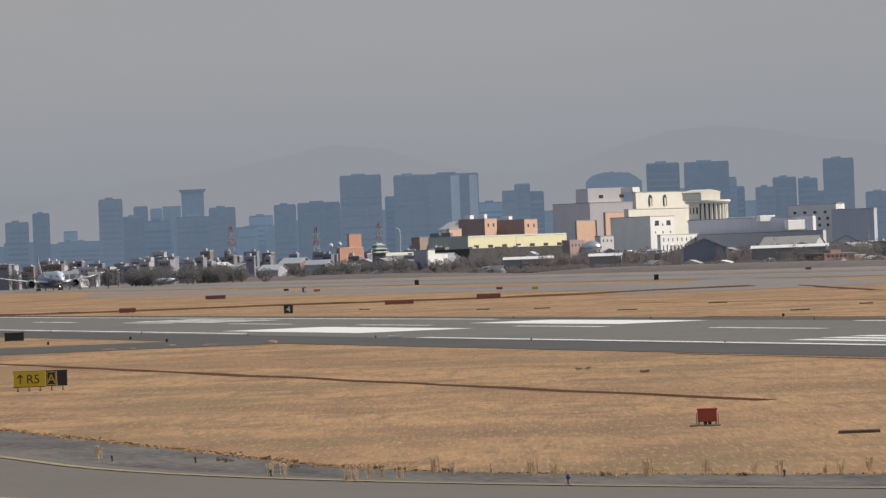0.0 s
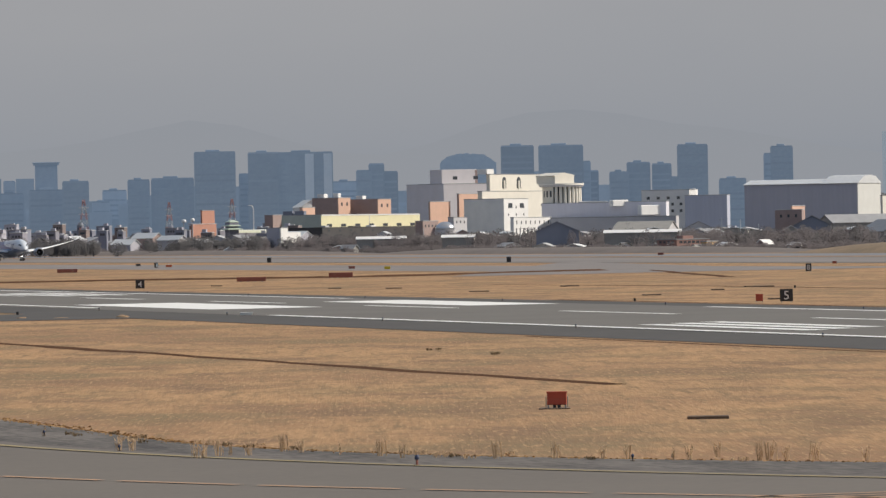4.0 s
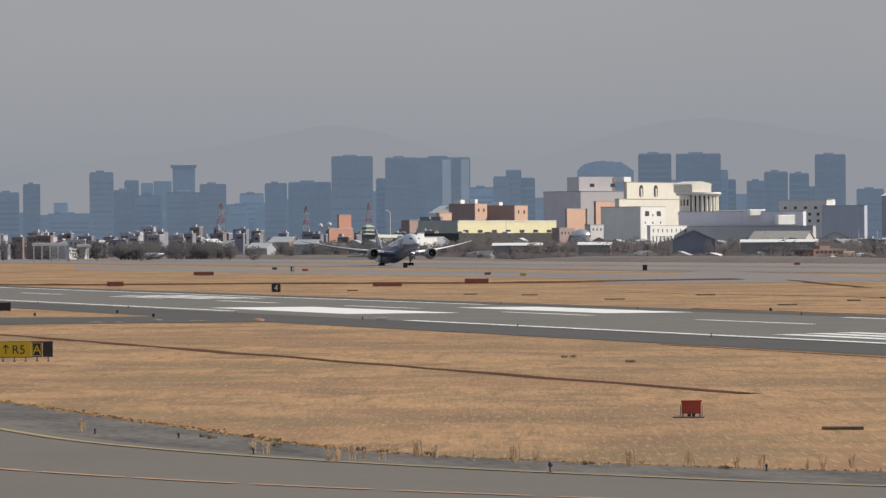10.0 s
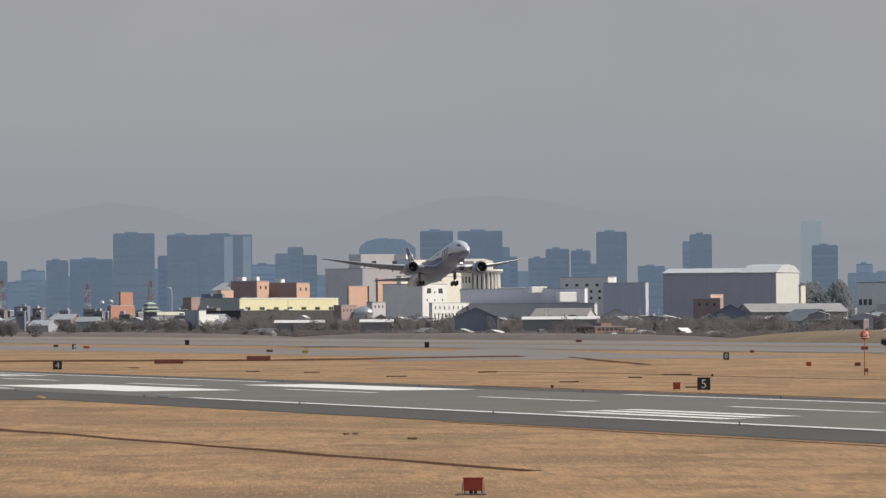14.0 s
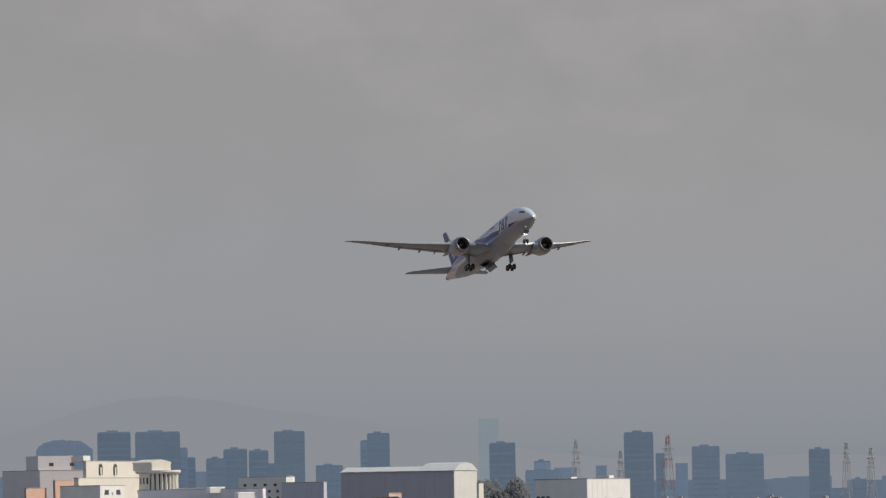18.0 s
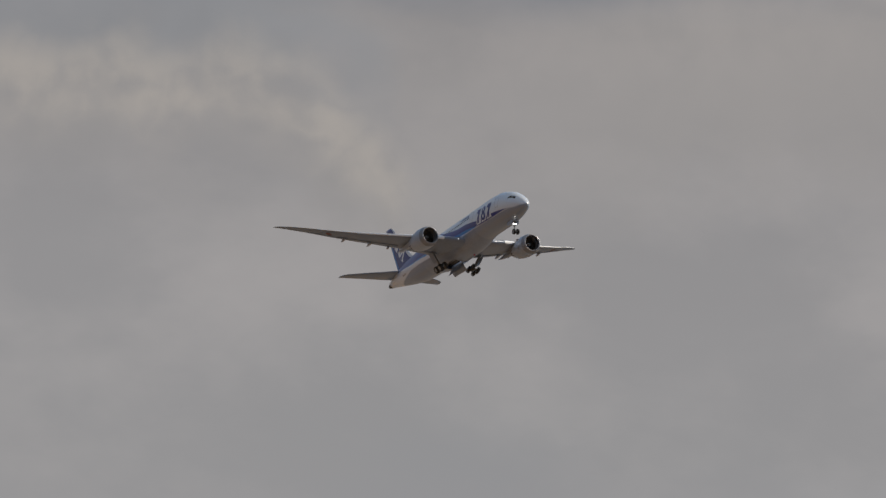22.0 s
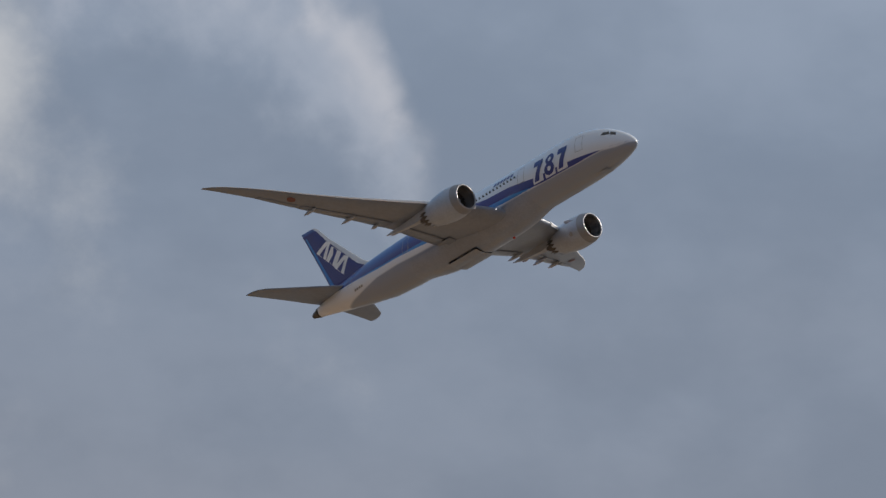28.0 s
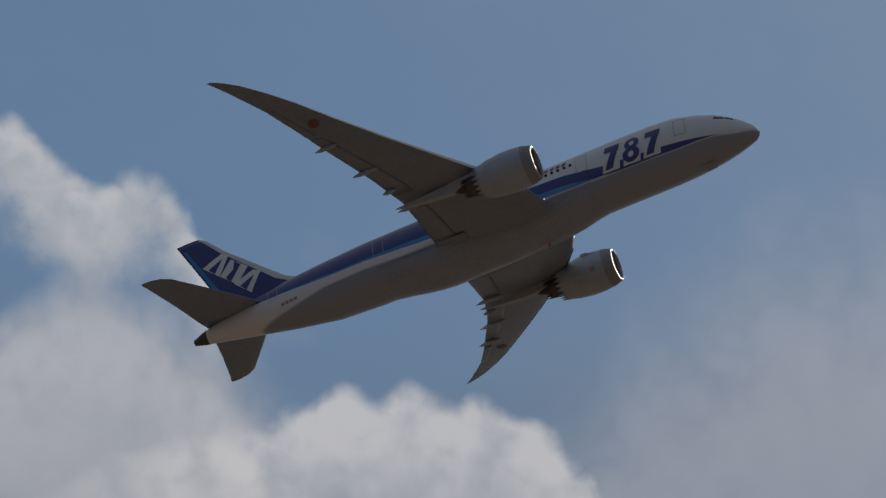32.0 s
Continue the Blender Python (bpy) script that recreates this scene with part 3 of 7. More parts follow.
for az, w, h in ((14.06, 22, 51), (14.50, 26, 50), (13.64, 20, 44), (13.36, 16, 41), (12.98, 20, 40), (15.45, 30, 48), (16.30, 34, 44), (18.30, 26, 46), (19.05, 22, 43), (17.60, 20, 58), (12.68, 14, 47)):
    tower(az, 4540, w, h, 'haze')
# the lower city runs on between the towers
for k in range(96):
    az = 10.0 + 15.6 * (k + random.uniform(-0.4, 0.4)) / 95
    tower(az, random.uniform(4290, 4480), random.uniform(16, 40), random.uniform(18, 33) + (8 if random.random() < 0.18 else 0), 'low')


cream = surface("cream_render", (0.72, 0.685, 0.615), (0.63, 0.60, 0.535), rough=0.8, scale=0.2)
white_wall = surface("white_render", (0.77, 0.76, 0.75), (0.66, 0.655, 0.65), rough=0.8, scale=0.2)
grey_wall = surface("grey_cladding", (0.52, 0.51, 0.53), (0.45, 0.44, 0.46), rough=0.7, scale=0.15)
steel_wall = surface("steel_cladding", (0.44, 0.435, 0.495), (0.385, 0.38, 0.435), rough=0.6, scale=0.12, stretch=(6, 6, 0.3))
yellow_wall = surface("pale_yellow_cladding", (0.74, 0.69, 0.45), (0.65, 0.61, 0.40), rough=0.7, scale=0.2)
pink_wall = surface("salmon_render", (0.62, 0.40, 0.31), (0.53, 0.35, 0.27), rough=0.8, scale=0.3)
brown_wall = surface("brown_tile_wall", (0.36, 0.27, 0.25), (0.28, 0.21, 0.20), rough=0.8, scale=0.3)
orange_wall = surface("terracotta_wall", (0.46, 0.23, 0.17), (0.39, 0.20, 0.15), rough=0.8, scale=0.3)
roof_grey = surface("grey_roof", (0.36, 0.36, 0.37), (0.27, 0.27, 0.28), rough=0.7, scale=0.3, spread=0.25)
roof_pale = surface("pale_metal_roof", (0.62, 0.63, 0.64), (0.52, 0.53, 0.54), rough=0.45, scale=0.3)
window_dark = surface("dark_window", (0.06, 0.066, 0.078), (0.085, 0.09, 0.10), rough=0.15, scale=0.5)
blue_roof = surface("dark_blue_cladding", (0.17, 0.19, 0.25), (0.20, 0.22, 0.28), rough=0.6, scale=0.4)
slate_wall = surface("slate_wall", (0.27, 0.265, 0.31), (0.215, 0.21, 0.25), rough=0.8, scale=0.2, spread=0.2)
dark_row_wall = surface("near_black_wall", (0.085, 0.08, 0.082), (0.06, 0.057, 0.06), rough=0.9, scale=0.2, spread=0.2)
TURN = 62.0


def corner(az, dist, turn=TURN):
    """A frame at a building's near corner: x runs along its sunny wall, y along its shaded wall."""
    return Matrix.Translation(at(az, dist)) @ pose(0, 0, 0, 0, 0, -az + turn)


def window_row(parent, me, n, x0, x1, z, on_x=True):
    for k in range(n):
        w = part("window", me, None, parent)
        p = x0 + (x1 - x0) * (k + 0.5) / n
        w.location = (p, 0, z) if on_x else (0, p, z)
        if not on_x:
            w.rotation_euler = (0, 0, math.pi / 2)


def pane(w, h, arch=False):
    bm = bmesh.new()
    box(bm, -w / 2, w / 2, -0.08, 0.1, -h / 2, h / 2)
    if arch:
        tube(bm, (0, -0.08, h / 2), (0, 0.1, h / 2), w / 2, n=16)
    return mesh_of("window", bm, window_dark)


def building(name, az, dist, right, left, h, wall, label, turn=TURN, windows=(), parapet=True, boxes=(), z0=-1.0, roof=None, side=None):
    """windows: rows of (count, height of row, pane width, pane height, sunny side?); boxes: rooftop boxes (x, y, w, d, h, material)."""
    ob = thing(name, corner(az, dist, turn), label, "building", "town buildings")
    R, Lw = right / math.cos(radians(turn)), left / math.sin(radians(turn))
    part("wall", box(bmesh.new(), 0, R, 0, Lw, z0, h - 0.3, bevel=0.15), wall, ob)
    # side: a duller colour laid over the face turned from the sun, as shade
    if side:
        part("side_wall", box(bmesh.new(), -0.12, 0.05, 0.1, Lw - 0.1, z0, h - 0.4), side, ob, "side wall in a duller colour that stands in for shade")
    if parapet:
        bm = bmesh.new()
        box(bm, -0.15, R + 0.15, -0.15, Lw + 0.15, h - 0.35, h, bevel=0.08)
        part("roof", bm, roof or roof_grey, ob)
    for n, z, w, hh, sunny in windows:
        window_row(ob, pane(w, hh), n, 1.0, (R if sunny else Lw) - 1.0, z, sunny)
    for x, y, w, d, q, mat in boxes:
        part("roof_box", box(bmesh.new(), R * x, R * x + w, Lw * y, Lw * y + d, h - 0.1, h + q, bevel=0.1), mat, ob, "rooftop plant box")
    return ob


def gable(name, az, dist, w, d, eave, ridge_h, wall, roof, label, turn=0.0, category="shed", group="sheds"):
    """A pitched-roof shed, its gable to the eye."""
    ob = thing(name, Matrix.Translation(at(az, dist)) @ pose(0, 0, 0, 0, 0, -az + turn), label, category, group)
    bm = bmesh.new()
    rings(bm, [[(-w / 2, y, -1), (w / 2, y, -1), (w / 2, y, eave), (0, y, ridge_h), (-w / 2, y, eave)] for y in (0, d)])
    part("wall", bm, wall, ob)
    for s in (-1, 1):
        bm = bmesh.new()
        e = 0.5
        rings(bm, [[(0, y, ridge_h + 0.05), (s * (w / 2 + e), y, eave - e * (ridge_h - eave) / (w / 2) + 0.05), (s * (w / 2 + e), y, eave - e * (ridge_h - eave) / (w / 2) + 0.25), (0, y, ridge_h + 0.28)] for y in (-e, d + e)])
        part("roof_slope", bm, roof, ob)
    return ob


# grey office behind the white complex
mauve_wall = surface("mauve_grey_render", (0.70, 0.66, 0.68), (0.62, 0.585, 0.60), rough=0.8, scale=0.15)
building("office_block", 16.62, 3250, 26, 22, 37.0, mauve_wall, "plain grey office block with a stepped top", 30, boxes=((0.05, 0.1, 24, 14, 8.2, mauve_wall), (0.8, 0.1, 2, 2, 8, brown_wall)), windows=((2, 40.2, 3.0, 2.0, True),))
# white complex
building("white_hall", 17.10, 2970, 29.0, 1.8, 39.2, cream, "cream-white hall with two tall arched windows", boxes=((-0.05, 0.0, 8.0, 6, 2.6, white_wall),))
hall = bpy.data.objects["white_hall"]
window_row(hall, pane(4.6, 3.9, True), 2, 8.1, 41.7, 33.4)
for x in (16.5, 33.3):
    w = part("arch_panel", box(bmesh.new(), -1.0, 1.0, -0.3, 0.05, -2.0, 2.6, bevel=0.5), cream, hall)
    w.location = (x, 0, 33.2)
building("white_lower_hall", 17.02, 2945, 33.0, 2.5, 30.0, cream, "cream-white lower hall with plain sunlit walls")
building("shaded_wing", 17.24, 2905, 13.0, 21.0, 25.6, white_wall, "white wing with a broad shaded side", windows=((3, 21.0, 1.0, 1.2, True), (3, 17.0, 1.0, 1.2, True), (2, 21.8, 4.4, 2.6, True)))
building("arcade_block", 17.34, 2885, 20.0, 1.8, 15.6, white_wall, "white low block with rows of small arches", windows=((8, 12.8, 0.9, 1.8, True), (10, 8.4, 1.1, 3.0, True)))


def ring_wall(bm, r0, r1, z0, z1, a0, a1, n):
    """A curved wall between two radii, two heights and two angles."""
    return rings(bm, [[(r * math.cos(radians(a0 + (a1 - a0) * k / n)), r * math.sin(radians(a0 + (a1 - a0) * k / n)), z) for r, z in ((r0, z0), (r1, z0), (r1, z1), (r0, z1))] for k in range(n + 1)])


def rotunda(az, dist):
    ob = thing("rotunda", Matrix.Translation(at(az, dist)), "cream rotunda with columns and a gabled attic", "building", "town buildings")
    part("drum", tube(bmesh.new(), (0, 0, -1), (0, 0, 22.6), 10.4, n=40), cream, ob)
    # shade between the columns is put into this drum's dark colour
    part("glazing", tube(bmesh.new(), (0, 0, 22.5), (0, 0, 31.5), 8.4, n=40), window_dark, ob, "dark drum standing in for the shaded gaps behind the columns")
    part("wall_panel", ring_wall(bmesh.new(), 8.5, 10.2, 22.5, 31.4, 120, 226, 24), cream, ob)
    slit = bmesh.new()
    box(slit, -0.06, 0.1, -0.5, 0.5, 0, 3.4)
    me = mesh_of("slit_window", slit, window_dark)
    for q in (188, 204, 218):
        w = part("slit_window", me, None, ob)
        w.matrix_basis = Matrix.Rotation(radians(q), 4, "Z") @ Matrix.Translation((10.2, 0, 26.0))
    for k in range(18):
        q = radians(236 + 244 * k / 18)
        x, y = 9.9 * math.cos(q), 9.9 * math.sin(q)
        c = part("column", tube(bmesh.new(), (x, y, 22.5), (x, y, 31.5), 0.92, 0.8, n=12), cream, ob)
        part("capital", tube(bmesh.new(), (x, y, 30.7), (x, y, 31.45), 0.62, 0.95, n=12), cream, c)
    part("cornice", tube(bmesh.new(), (0, 0, 31.4), (0, 0, 32.3), 11.6, 12.2, n=48), grey_wall, ob, "grey overhanging cornice")
    part("cornice_slab", tube(bmesh.new(), (0, 0, 32.28), (0, 0, 33.2), 12.3, 12.0, n=48), cream, ob)
    part("plinth", tube(bmesh.new(), (0, 0, 21.4), (0, 0, 22.6), 11.2, n=40), cream, ob)
    bm = bmesh.new()
    rings(bm, [[(x, -7.0, 33.1), (x, -7.0, 36.9), (x, -7.6, 37.1), (x, -7.6, 37.5), (x, -5.2, 38.1), (x, 0.0, 39.0), (x, 5.2, 38.1), (x, 7.6, 37.5), (x, 7.6, 37.1), (x, 7.0, 36.9), (x, 7.0, 33.1)] for x in (-7.2, 7.2)])
    bmesh.ops.transform(bm, matrix=Matrix.Translation((-3.4, 0, 0)) @ Matrix.Rotation(radians(-64), 4, "Z"), verts=bm.verts)
    part("attic", bm, cream, ob, "square cream attic with a shallow gable")
    return ob


rotunda(17.84, 2955)
wh = building("long_warehouse", 18.92, 2930, 1.5, 66.0, 22.9, surface("pale_steel_cladding", (0.72, 0.71, 0.77), (0.65, 0.64, 0.70), rough=0.6, scale=0.12, stretch=(6, 6, 0.3)), "long blue-grey warehouse in shade beside the rotunda", 86)
for nm, az, d, right, z0, z1 in (("white_roof_unit", 18.37, 2926, 9.6, 20.4, 23.8), ("white_side_unit", 18.66, 2921, 12.6, 15.5, 20.8)):
    u = part(nm, box(bmesh.new(), 0, right / math.cos(radians(62)) * 0.55, 0, 3.0, z0, z1, bevel=0.3), white_wall, wh, "bright white boxed unit")
    u.matrix_basis = wh.matrix_basis.inverted() @ corner(az, d, 42)
part("pale_kerb", box(bmesh.new(), -0.3, 0.3, 31.0, 46.0, 22.7, 23.4, bevel=0.1), white_wall, wh)
building("low_annex", 19.02, 2905, 1.5, 66.0, 15.0, grey_wall, "long pale grey annex before the warehouse", 86)
building("pale_office", 19.22, 3150, 1.6, 30.5, 30.3, white_wall, "pale grey office with small square windows", 84, windows=((5, 25.6, 1.7, 1.5, False), (6, 22.0, 1.5, 1.6, False), (6, 18.2, 1.5, 1.6, False)), boxes=((0.0, 0.0, 3.6, 3.0, 0.4, white_wall),))
building("white_stair_tower", 19.16, 3140, 3.6, 0.6, 30.2, white_wall, "sunlit white stair tower")
building("steel_shed", 19.55, 2880, 1.5, 22.0, 25.4, surface("blue_steel_cladding", (0.48, 0.50, 0.59), (0.42, 0.44, 0.53), rough=0.6, scale=0.12, stretch=(6, 6, 0.3)), "tall dark blue-grey clad shed", 86)
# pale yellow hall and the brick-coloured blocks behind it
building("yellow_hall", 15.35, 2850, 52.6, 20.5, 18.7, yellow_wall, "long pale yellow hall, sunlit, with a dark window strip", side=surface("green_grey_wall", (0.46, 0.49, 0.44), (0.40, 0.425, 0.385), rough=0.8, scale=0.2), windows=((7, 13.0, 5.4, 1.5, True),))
yh = bpy.data.objects["yellow_hall"]
part("wall_joint", box(bmesh.new(), 53.5, 54.1, -0.06, 0.05, 2.0, 18.4), grey_wall, yh)
depth = 20.5 / math.sin(radians(TURN))
for q0, q1 in ((0.44, 0.68), (0.73, 0.97)):
    part("louvre_box", box(bmesh.new(), 0.2, 3.0, depth * q0, depth * q1, 18.6, 20.7, bevel=0.1), blue_roof, yh, "dark louvred plant box")
part("eave_strip", box(bmesh.new(), 0.3, 111.0, -0.25, 0.05, 18.0, 18.5), white_wall, yh, "pale eave strip")
building("salmon_block", 15.16, 2900, 6.5, 1.6, 22.9, pink_wall, "small salmon-coloured block by the yellow hall")
building("brown_block", 15.53, 2955, 6.5, 14.0, 28.0, pink_wall, "salmon block with a brown shade-toned side and white roof tanks", side=brown_wall, windows=((2, 24.4, 1.6, 1.8, True),), boxes=((0.1, 0.6, 4.6, 4.0, 2.0, white_wall), (0.2, 0.1, 3.2, 3.0, 2.2, white_wall)))
building("brown_block", 15.94, 2965, 7.0, 15.0, 27.0, pink_wall, "salmon block with a brown shade-toned side and white roof tanks", side=brown_wall, windows=((2, 23.4, 1.6, 1.8, True),), boxes=((0.1, 0.6, 4.2, 4.0, 1.8, white_wall),))
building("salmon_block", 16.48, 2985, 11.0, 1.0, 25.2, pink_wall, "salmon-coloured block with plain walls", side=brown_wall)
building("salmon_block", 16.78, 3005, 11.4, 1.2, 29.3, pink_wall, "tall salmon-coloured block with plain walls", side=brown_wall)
building("brown_row", 16.40, 2870, 8.0, 4.0, 14.6, brown_wall, "low dark brown row behind the trees", windows=((4, 11.8, 1.2, 1.3, True),))
building("brown_row", 16.72, 2880, 7.0, 3.0, 16.2, grey_wall, "low grey row beside the white wing", windows=((3, 13.6, 1.2, 1.3, True),))
building("terracotta_block", 14.12, 2905, 6.6, 0.9, 22.3, orange_wall, "stepped terracotta tower block in the town")
building("terracotta_block", 14.02, 2890, 12.5, 1.0, 15.2, orange_wall, "low terracotta block beside the stepped tower")
shed = building("pale_fronted_shed", 14.30, 2855, 27.0, 1.0, 11.6, slate_wall, "low dark shed with a pale green-white fascia", roof=roof_pale)
part("fascia", box(bmesh.new(), 9.0, 27.0 / math.cos(radians(TURN)), -0.3, 0.05, 9.9, 11.3, bevel=0.05), surface("pale_green_fascia", (0.66, 0.68, 0.56), (0.56, 0.58, 0.48), rough=0.6, scale=0.3), shed, "pale green-white fascia")
pavilion = thing("tiered_pavilion", Matrix.Translation(at(14.425, 2845)) @ pose(0, 0, 0, 0, 0, 12), "small pavilion with three tiers of pale green roof", "pavilion", "town buildings")
part("body", box(bmesh.new(), -2.6, 2.6, -2.6, 2.6, -1, 15.6, bevel=0.1), slate_wall, pavilion)
for w, z in ((4.4, 11.6), (3.6, 13.4), (2.6, 15.3)):
    bm = bmesh.new()
    rings(bm, [[(-q, -q, z + h), (q, -q, z + h), (q, q, z + h), (-q, q, z + h)] for q, h in ((w, 0.0), (w, 0.35), (w * 0.72, 0.8), (w * 0.3, 1.3))])
    part("tier_roof", bm, surface("pale_green_tiles", (0.50, 0.58, 0.48), (0.41, 0.48, 0.40), rough=0.6, scale=0.4), pavilion, "pale green tiled roof")
gable("white_roofed_house", 15.25, 3000, 13.0, 10.0, 23.3, 27.0, white_wall, white_wall, "white house with a sunlit slanting roof above the hall", 24, "house", "town houses")
street_lamp = thing("street_lamp", Matrix.Translation(at(14.65, 2990)) @ pose(0, 0, 0, 0, 0, -14.65), "tall white street lamp with a curved head", "lamp")
part("pole", tube(bmesh.new(), (0, 0, -1), (0, 0, 22.6), 0.30, 0.24, n=10), white_wall, street_lamp)
bm = bmesh.new()
bend = [(-1.5 * (1 - math.cos(radians(90 * k / 6))), 22.5 + 2.3 * math.sin(radians(90 * k / 6))) for k in range(7)]
for (x0, z0), (x1, z1) in zip(bend, bend[1:]):
    tube(bm, (x0, 0, z0), (x1, 0, z1), 0.26, n=8)
part("curved_arm", bm, white_wall, street_lamp)
part("head", box(bmesh.new(), -2.7, -1.3, -0.3, 0.3, 24.5, 24.95, bevel=0.12), white_wall, street_lamp, "white lamp head")
for az, z in ((13.93, 16.4), (14.02, 16.9)):
    cowl = thing("vent_pipe", Matrix.Translation(at(az, 2800)), "white domed cowl on a thin vent pipe", "vent", "vent pipes")
    part("pipe", tube(bmesh.new(), (0, 0, -1), (0, 0, z - 0.3), 0.22, n=10), grey_wall, cowl)
    bm = bmesh.new()
    rings(bm, [[(r * math.cos(t * math.pi / 8), r * math.sin(t * math.pi / 8), z + h) for t in range(16)] for r, h in ((1.0, -0.8), (1.15, -0.3), (1.1, 0.2), (0.8, 0.7), (0.3, 0.95))])
    part("cowl", bm, white_wall, cowl, "white domed cowl", smooth=True)
hut = building("white_hut", 14.93, 2620, 3.4, 0.7, 12.1, white_wall, "bright white hut above the trees")
part("low_wing", box(bmesh.new(), 7.2, 20.5, 0.2, 1.5, -1.0, 9.7, bevel=0.1), white_wall, hut, "low white wing of the hut")
building("blue_box_shed", 14.925, 2625, 0.5, 6.6, 12.1, steel_wall, "blue-grey box shed beside the white hut", 86)
building("dark_row", 15.36, 2800, 52.0, 18.0, 12.0, dark_row_wall, "long low dark row before the pale yellow hall", windows=((9, 10.2, 1.6, 1.0, True),), boxes=((0.1, 0.2, 4, 3, 0.9, grey_wall), (0.37, 0.2, 9, 3, 0.5, dark_row_wall), (0.55, 0.2, 6, 3, 0.7, white_wall)), roof=dark_row_wall)
building("dark_shop", 14.85, 2950, 6.0, 4.5, 19.4, brown_wall, "dark brown flat-roofed block")
# the hangar
hangar = building("hangar", 21.02 - 0.13, 2500, 10.6, 51.0, 27.4, steel_wall, "large blue-grey hangar with a pale sunlit end wall", 72)
part("end_wall", box(bmesh.new(), 0.2, 10.6 / math.cos(radians(72)) - 0.2, -0.25, 0.0, -1, 27.0), surface("pale_grey_cladding", (0.60, 0.60, 0.58), (0.52, 0.52, 0.50), rough=0.7, scale=0.15), hangar, "pale end wall")
bm = bmesh.new()
L0, W0 = 51.0 / math.sin(radians(72)), 10.6 / math.cos(radians(72))
rings(bm, [[(-0.6, y, 27.2), (W0 + 0.6, y, 27.2), (W0 * 0.75, y, 30.4), (W0 * 0.5, y, 31.0), (W0 * 0.25, y, 30.4)] for y in (-0.6, L0 * 0.3)])
part("vault_roof", bm, roof_pale, hangar, "pale curved metal roof")
bm = bmesh.new()
rings(bm, [[(-0.6, y, 27.2), (W0 + 0.6, y, 27.2), (W0 * 0.7, y, 29.4), (W0 * 0.3, y, 29.4)] for y in (L0 * 0.3, L0 + 0.6)])
part("low_roof", bm, roof_pale, hangar, "pale metal roof")
building("hangar_annex", 21.15, 2492, 2.2, 1.0, 21.5, cream, "pale narrow annex of the hangar")
building("dark_pump_house", 20.32, 2330, 1.0, 11.4, 15.4, brown_wall, "dark brown tower house with a parapet", 84, windows=((3, 12.6, 0.9, 1.2, False),))
building("tan_house", 20.22, 2335, 5.4, 0.8, 17.0, pink_wall, "small tan house with a flat roof")
olive_wall = surface("olive_grey_wall", (0.34, 0.33, 0.31), (0.27, 0.26, 0.25), rough=0.85, scale=0.3)
gable("gabled_shed", 20.42, 2290, 15.0, 30, 8.6, 12.4, blue_roof, roof_grey, "dark gabled shed with a grey roof")
gable("gabled_shed", 20.56, 2330, 13.0, 46, 9.4, 12.6, olive_wall, roof_grey, "long shed with a grey pitched roof", -62)
gable("gabled_shed", 21.35, 2270, 16.0, 30, 5.6, 10.2, olive_wall, roof_grey, "grey gabled shed with a pitched roof", 20)
gable("blue_hut", 17.79, 2140, 16.4, 10, 7.9, 11.6, blue_roof, blue_roof, "dark blue gabled hut before the white complex")
# white freight building
building("white_freight_building", 22.27, 2640, 20.8, 25.0, 23.4, white_wall, "white freight building, one side sunlit, with plain walls", 64, boxes=((0.75, 0.2, 5.5, 6, 1.4, white_wall), (0.0, 0.3, 6, 7, 0.8, white_wall)))
fb = bpy.data.objects["white_freight_building"]
for k in range(3):
    part("lettering_bar", box(bmesh.new(), -0.12, 0.02, 20.0 + 2.6 * k, 21.7 + 2.6 * k, 12.4, 15.2), window_dark, fb, "dark lettering bar")
for k in range(4):
    part("wall_joint", box(bmesh.new(), 5.4 * (k + 1) - 0.06, 5.4 * (k + 1) + 0.06, -0.05, 0.05, 2.0, 22.8), grey_wall, fb)
ld = building("loading_deck", 22.60, 2560, 16.0, 30.0, 12.6, grey_wall, "grey loading deck along the freight building", 70)
random.seed(8)
for k in range(16):
    part("roof_vent", box(bmesh.new(), -0.4, 0.4, -0.4, 0.4, 12.4, 13.4 + 0.7 * random.random(), m=Matrix.Translation((random.uniform(0.5, 40), random.uniform(0.6, 29), 0))), white_wall, ld, "small white roof vent")
gable("gabled_shed", 22.75, 2380, 34.0, 30, 6.5, 13.0, grey_wall, surface("brown_grey_roof", (0.32, 0.29, 0.27), (0.25, 0.23, 0.215), rough=0.8, scale=0.3), "wide shed with a shallow brown-grey roof")
gable("gabled_shed", 23.35, 2360, 26.0, 30, 7.0, 11.4, grey_wall, roof_grey, "wide shed with a shallow grey roof", 15)
building("white_block", 23.22, 2190, 2.4, 6.5, 7.9, white_wall, "small white block with a dark door", 60, windows=((2, 4.0, 1.0, 2.2, True),))
building("white_booth", 23.56, 2090, 4.4, 1.0, 5.0, white_wall, "bright white booth with a dark window", windows=((1, 3.0, 1.6, 2.2, True),))

brick_red = surface("red_brown_wall", (0.34, 0.20, 0.17), (0.27, 0.165, 0.145), rough=0.85, scale=0.3)
building("red_house", 19.02, 1960, 12.0, 7.0, 4.5, brick_red, "long reddish-brown house with white window bands among trees", 40, windows=((7, 3.4, 1.3, 0.8, True), (7, 1.6, 1.3, 1.0, True), (4, 3.4, 1.2, 0.8, False)), boxes=((0.3, 0.2, 5, 3, 1.1, brick_red),))
building("white_porch", 19.20, 1945, 4.3, 0.7, 2.5, white_wall, "white porch with dark openings before the red house", windows=((4, 1.0, 1.0, 1.5, True),))
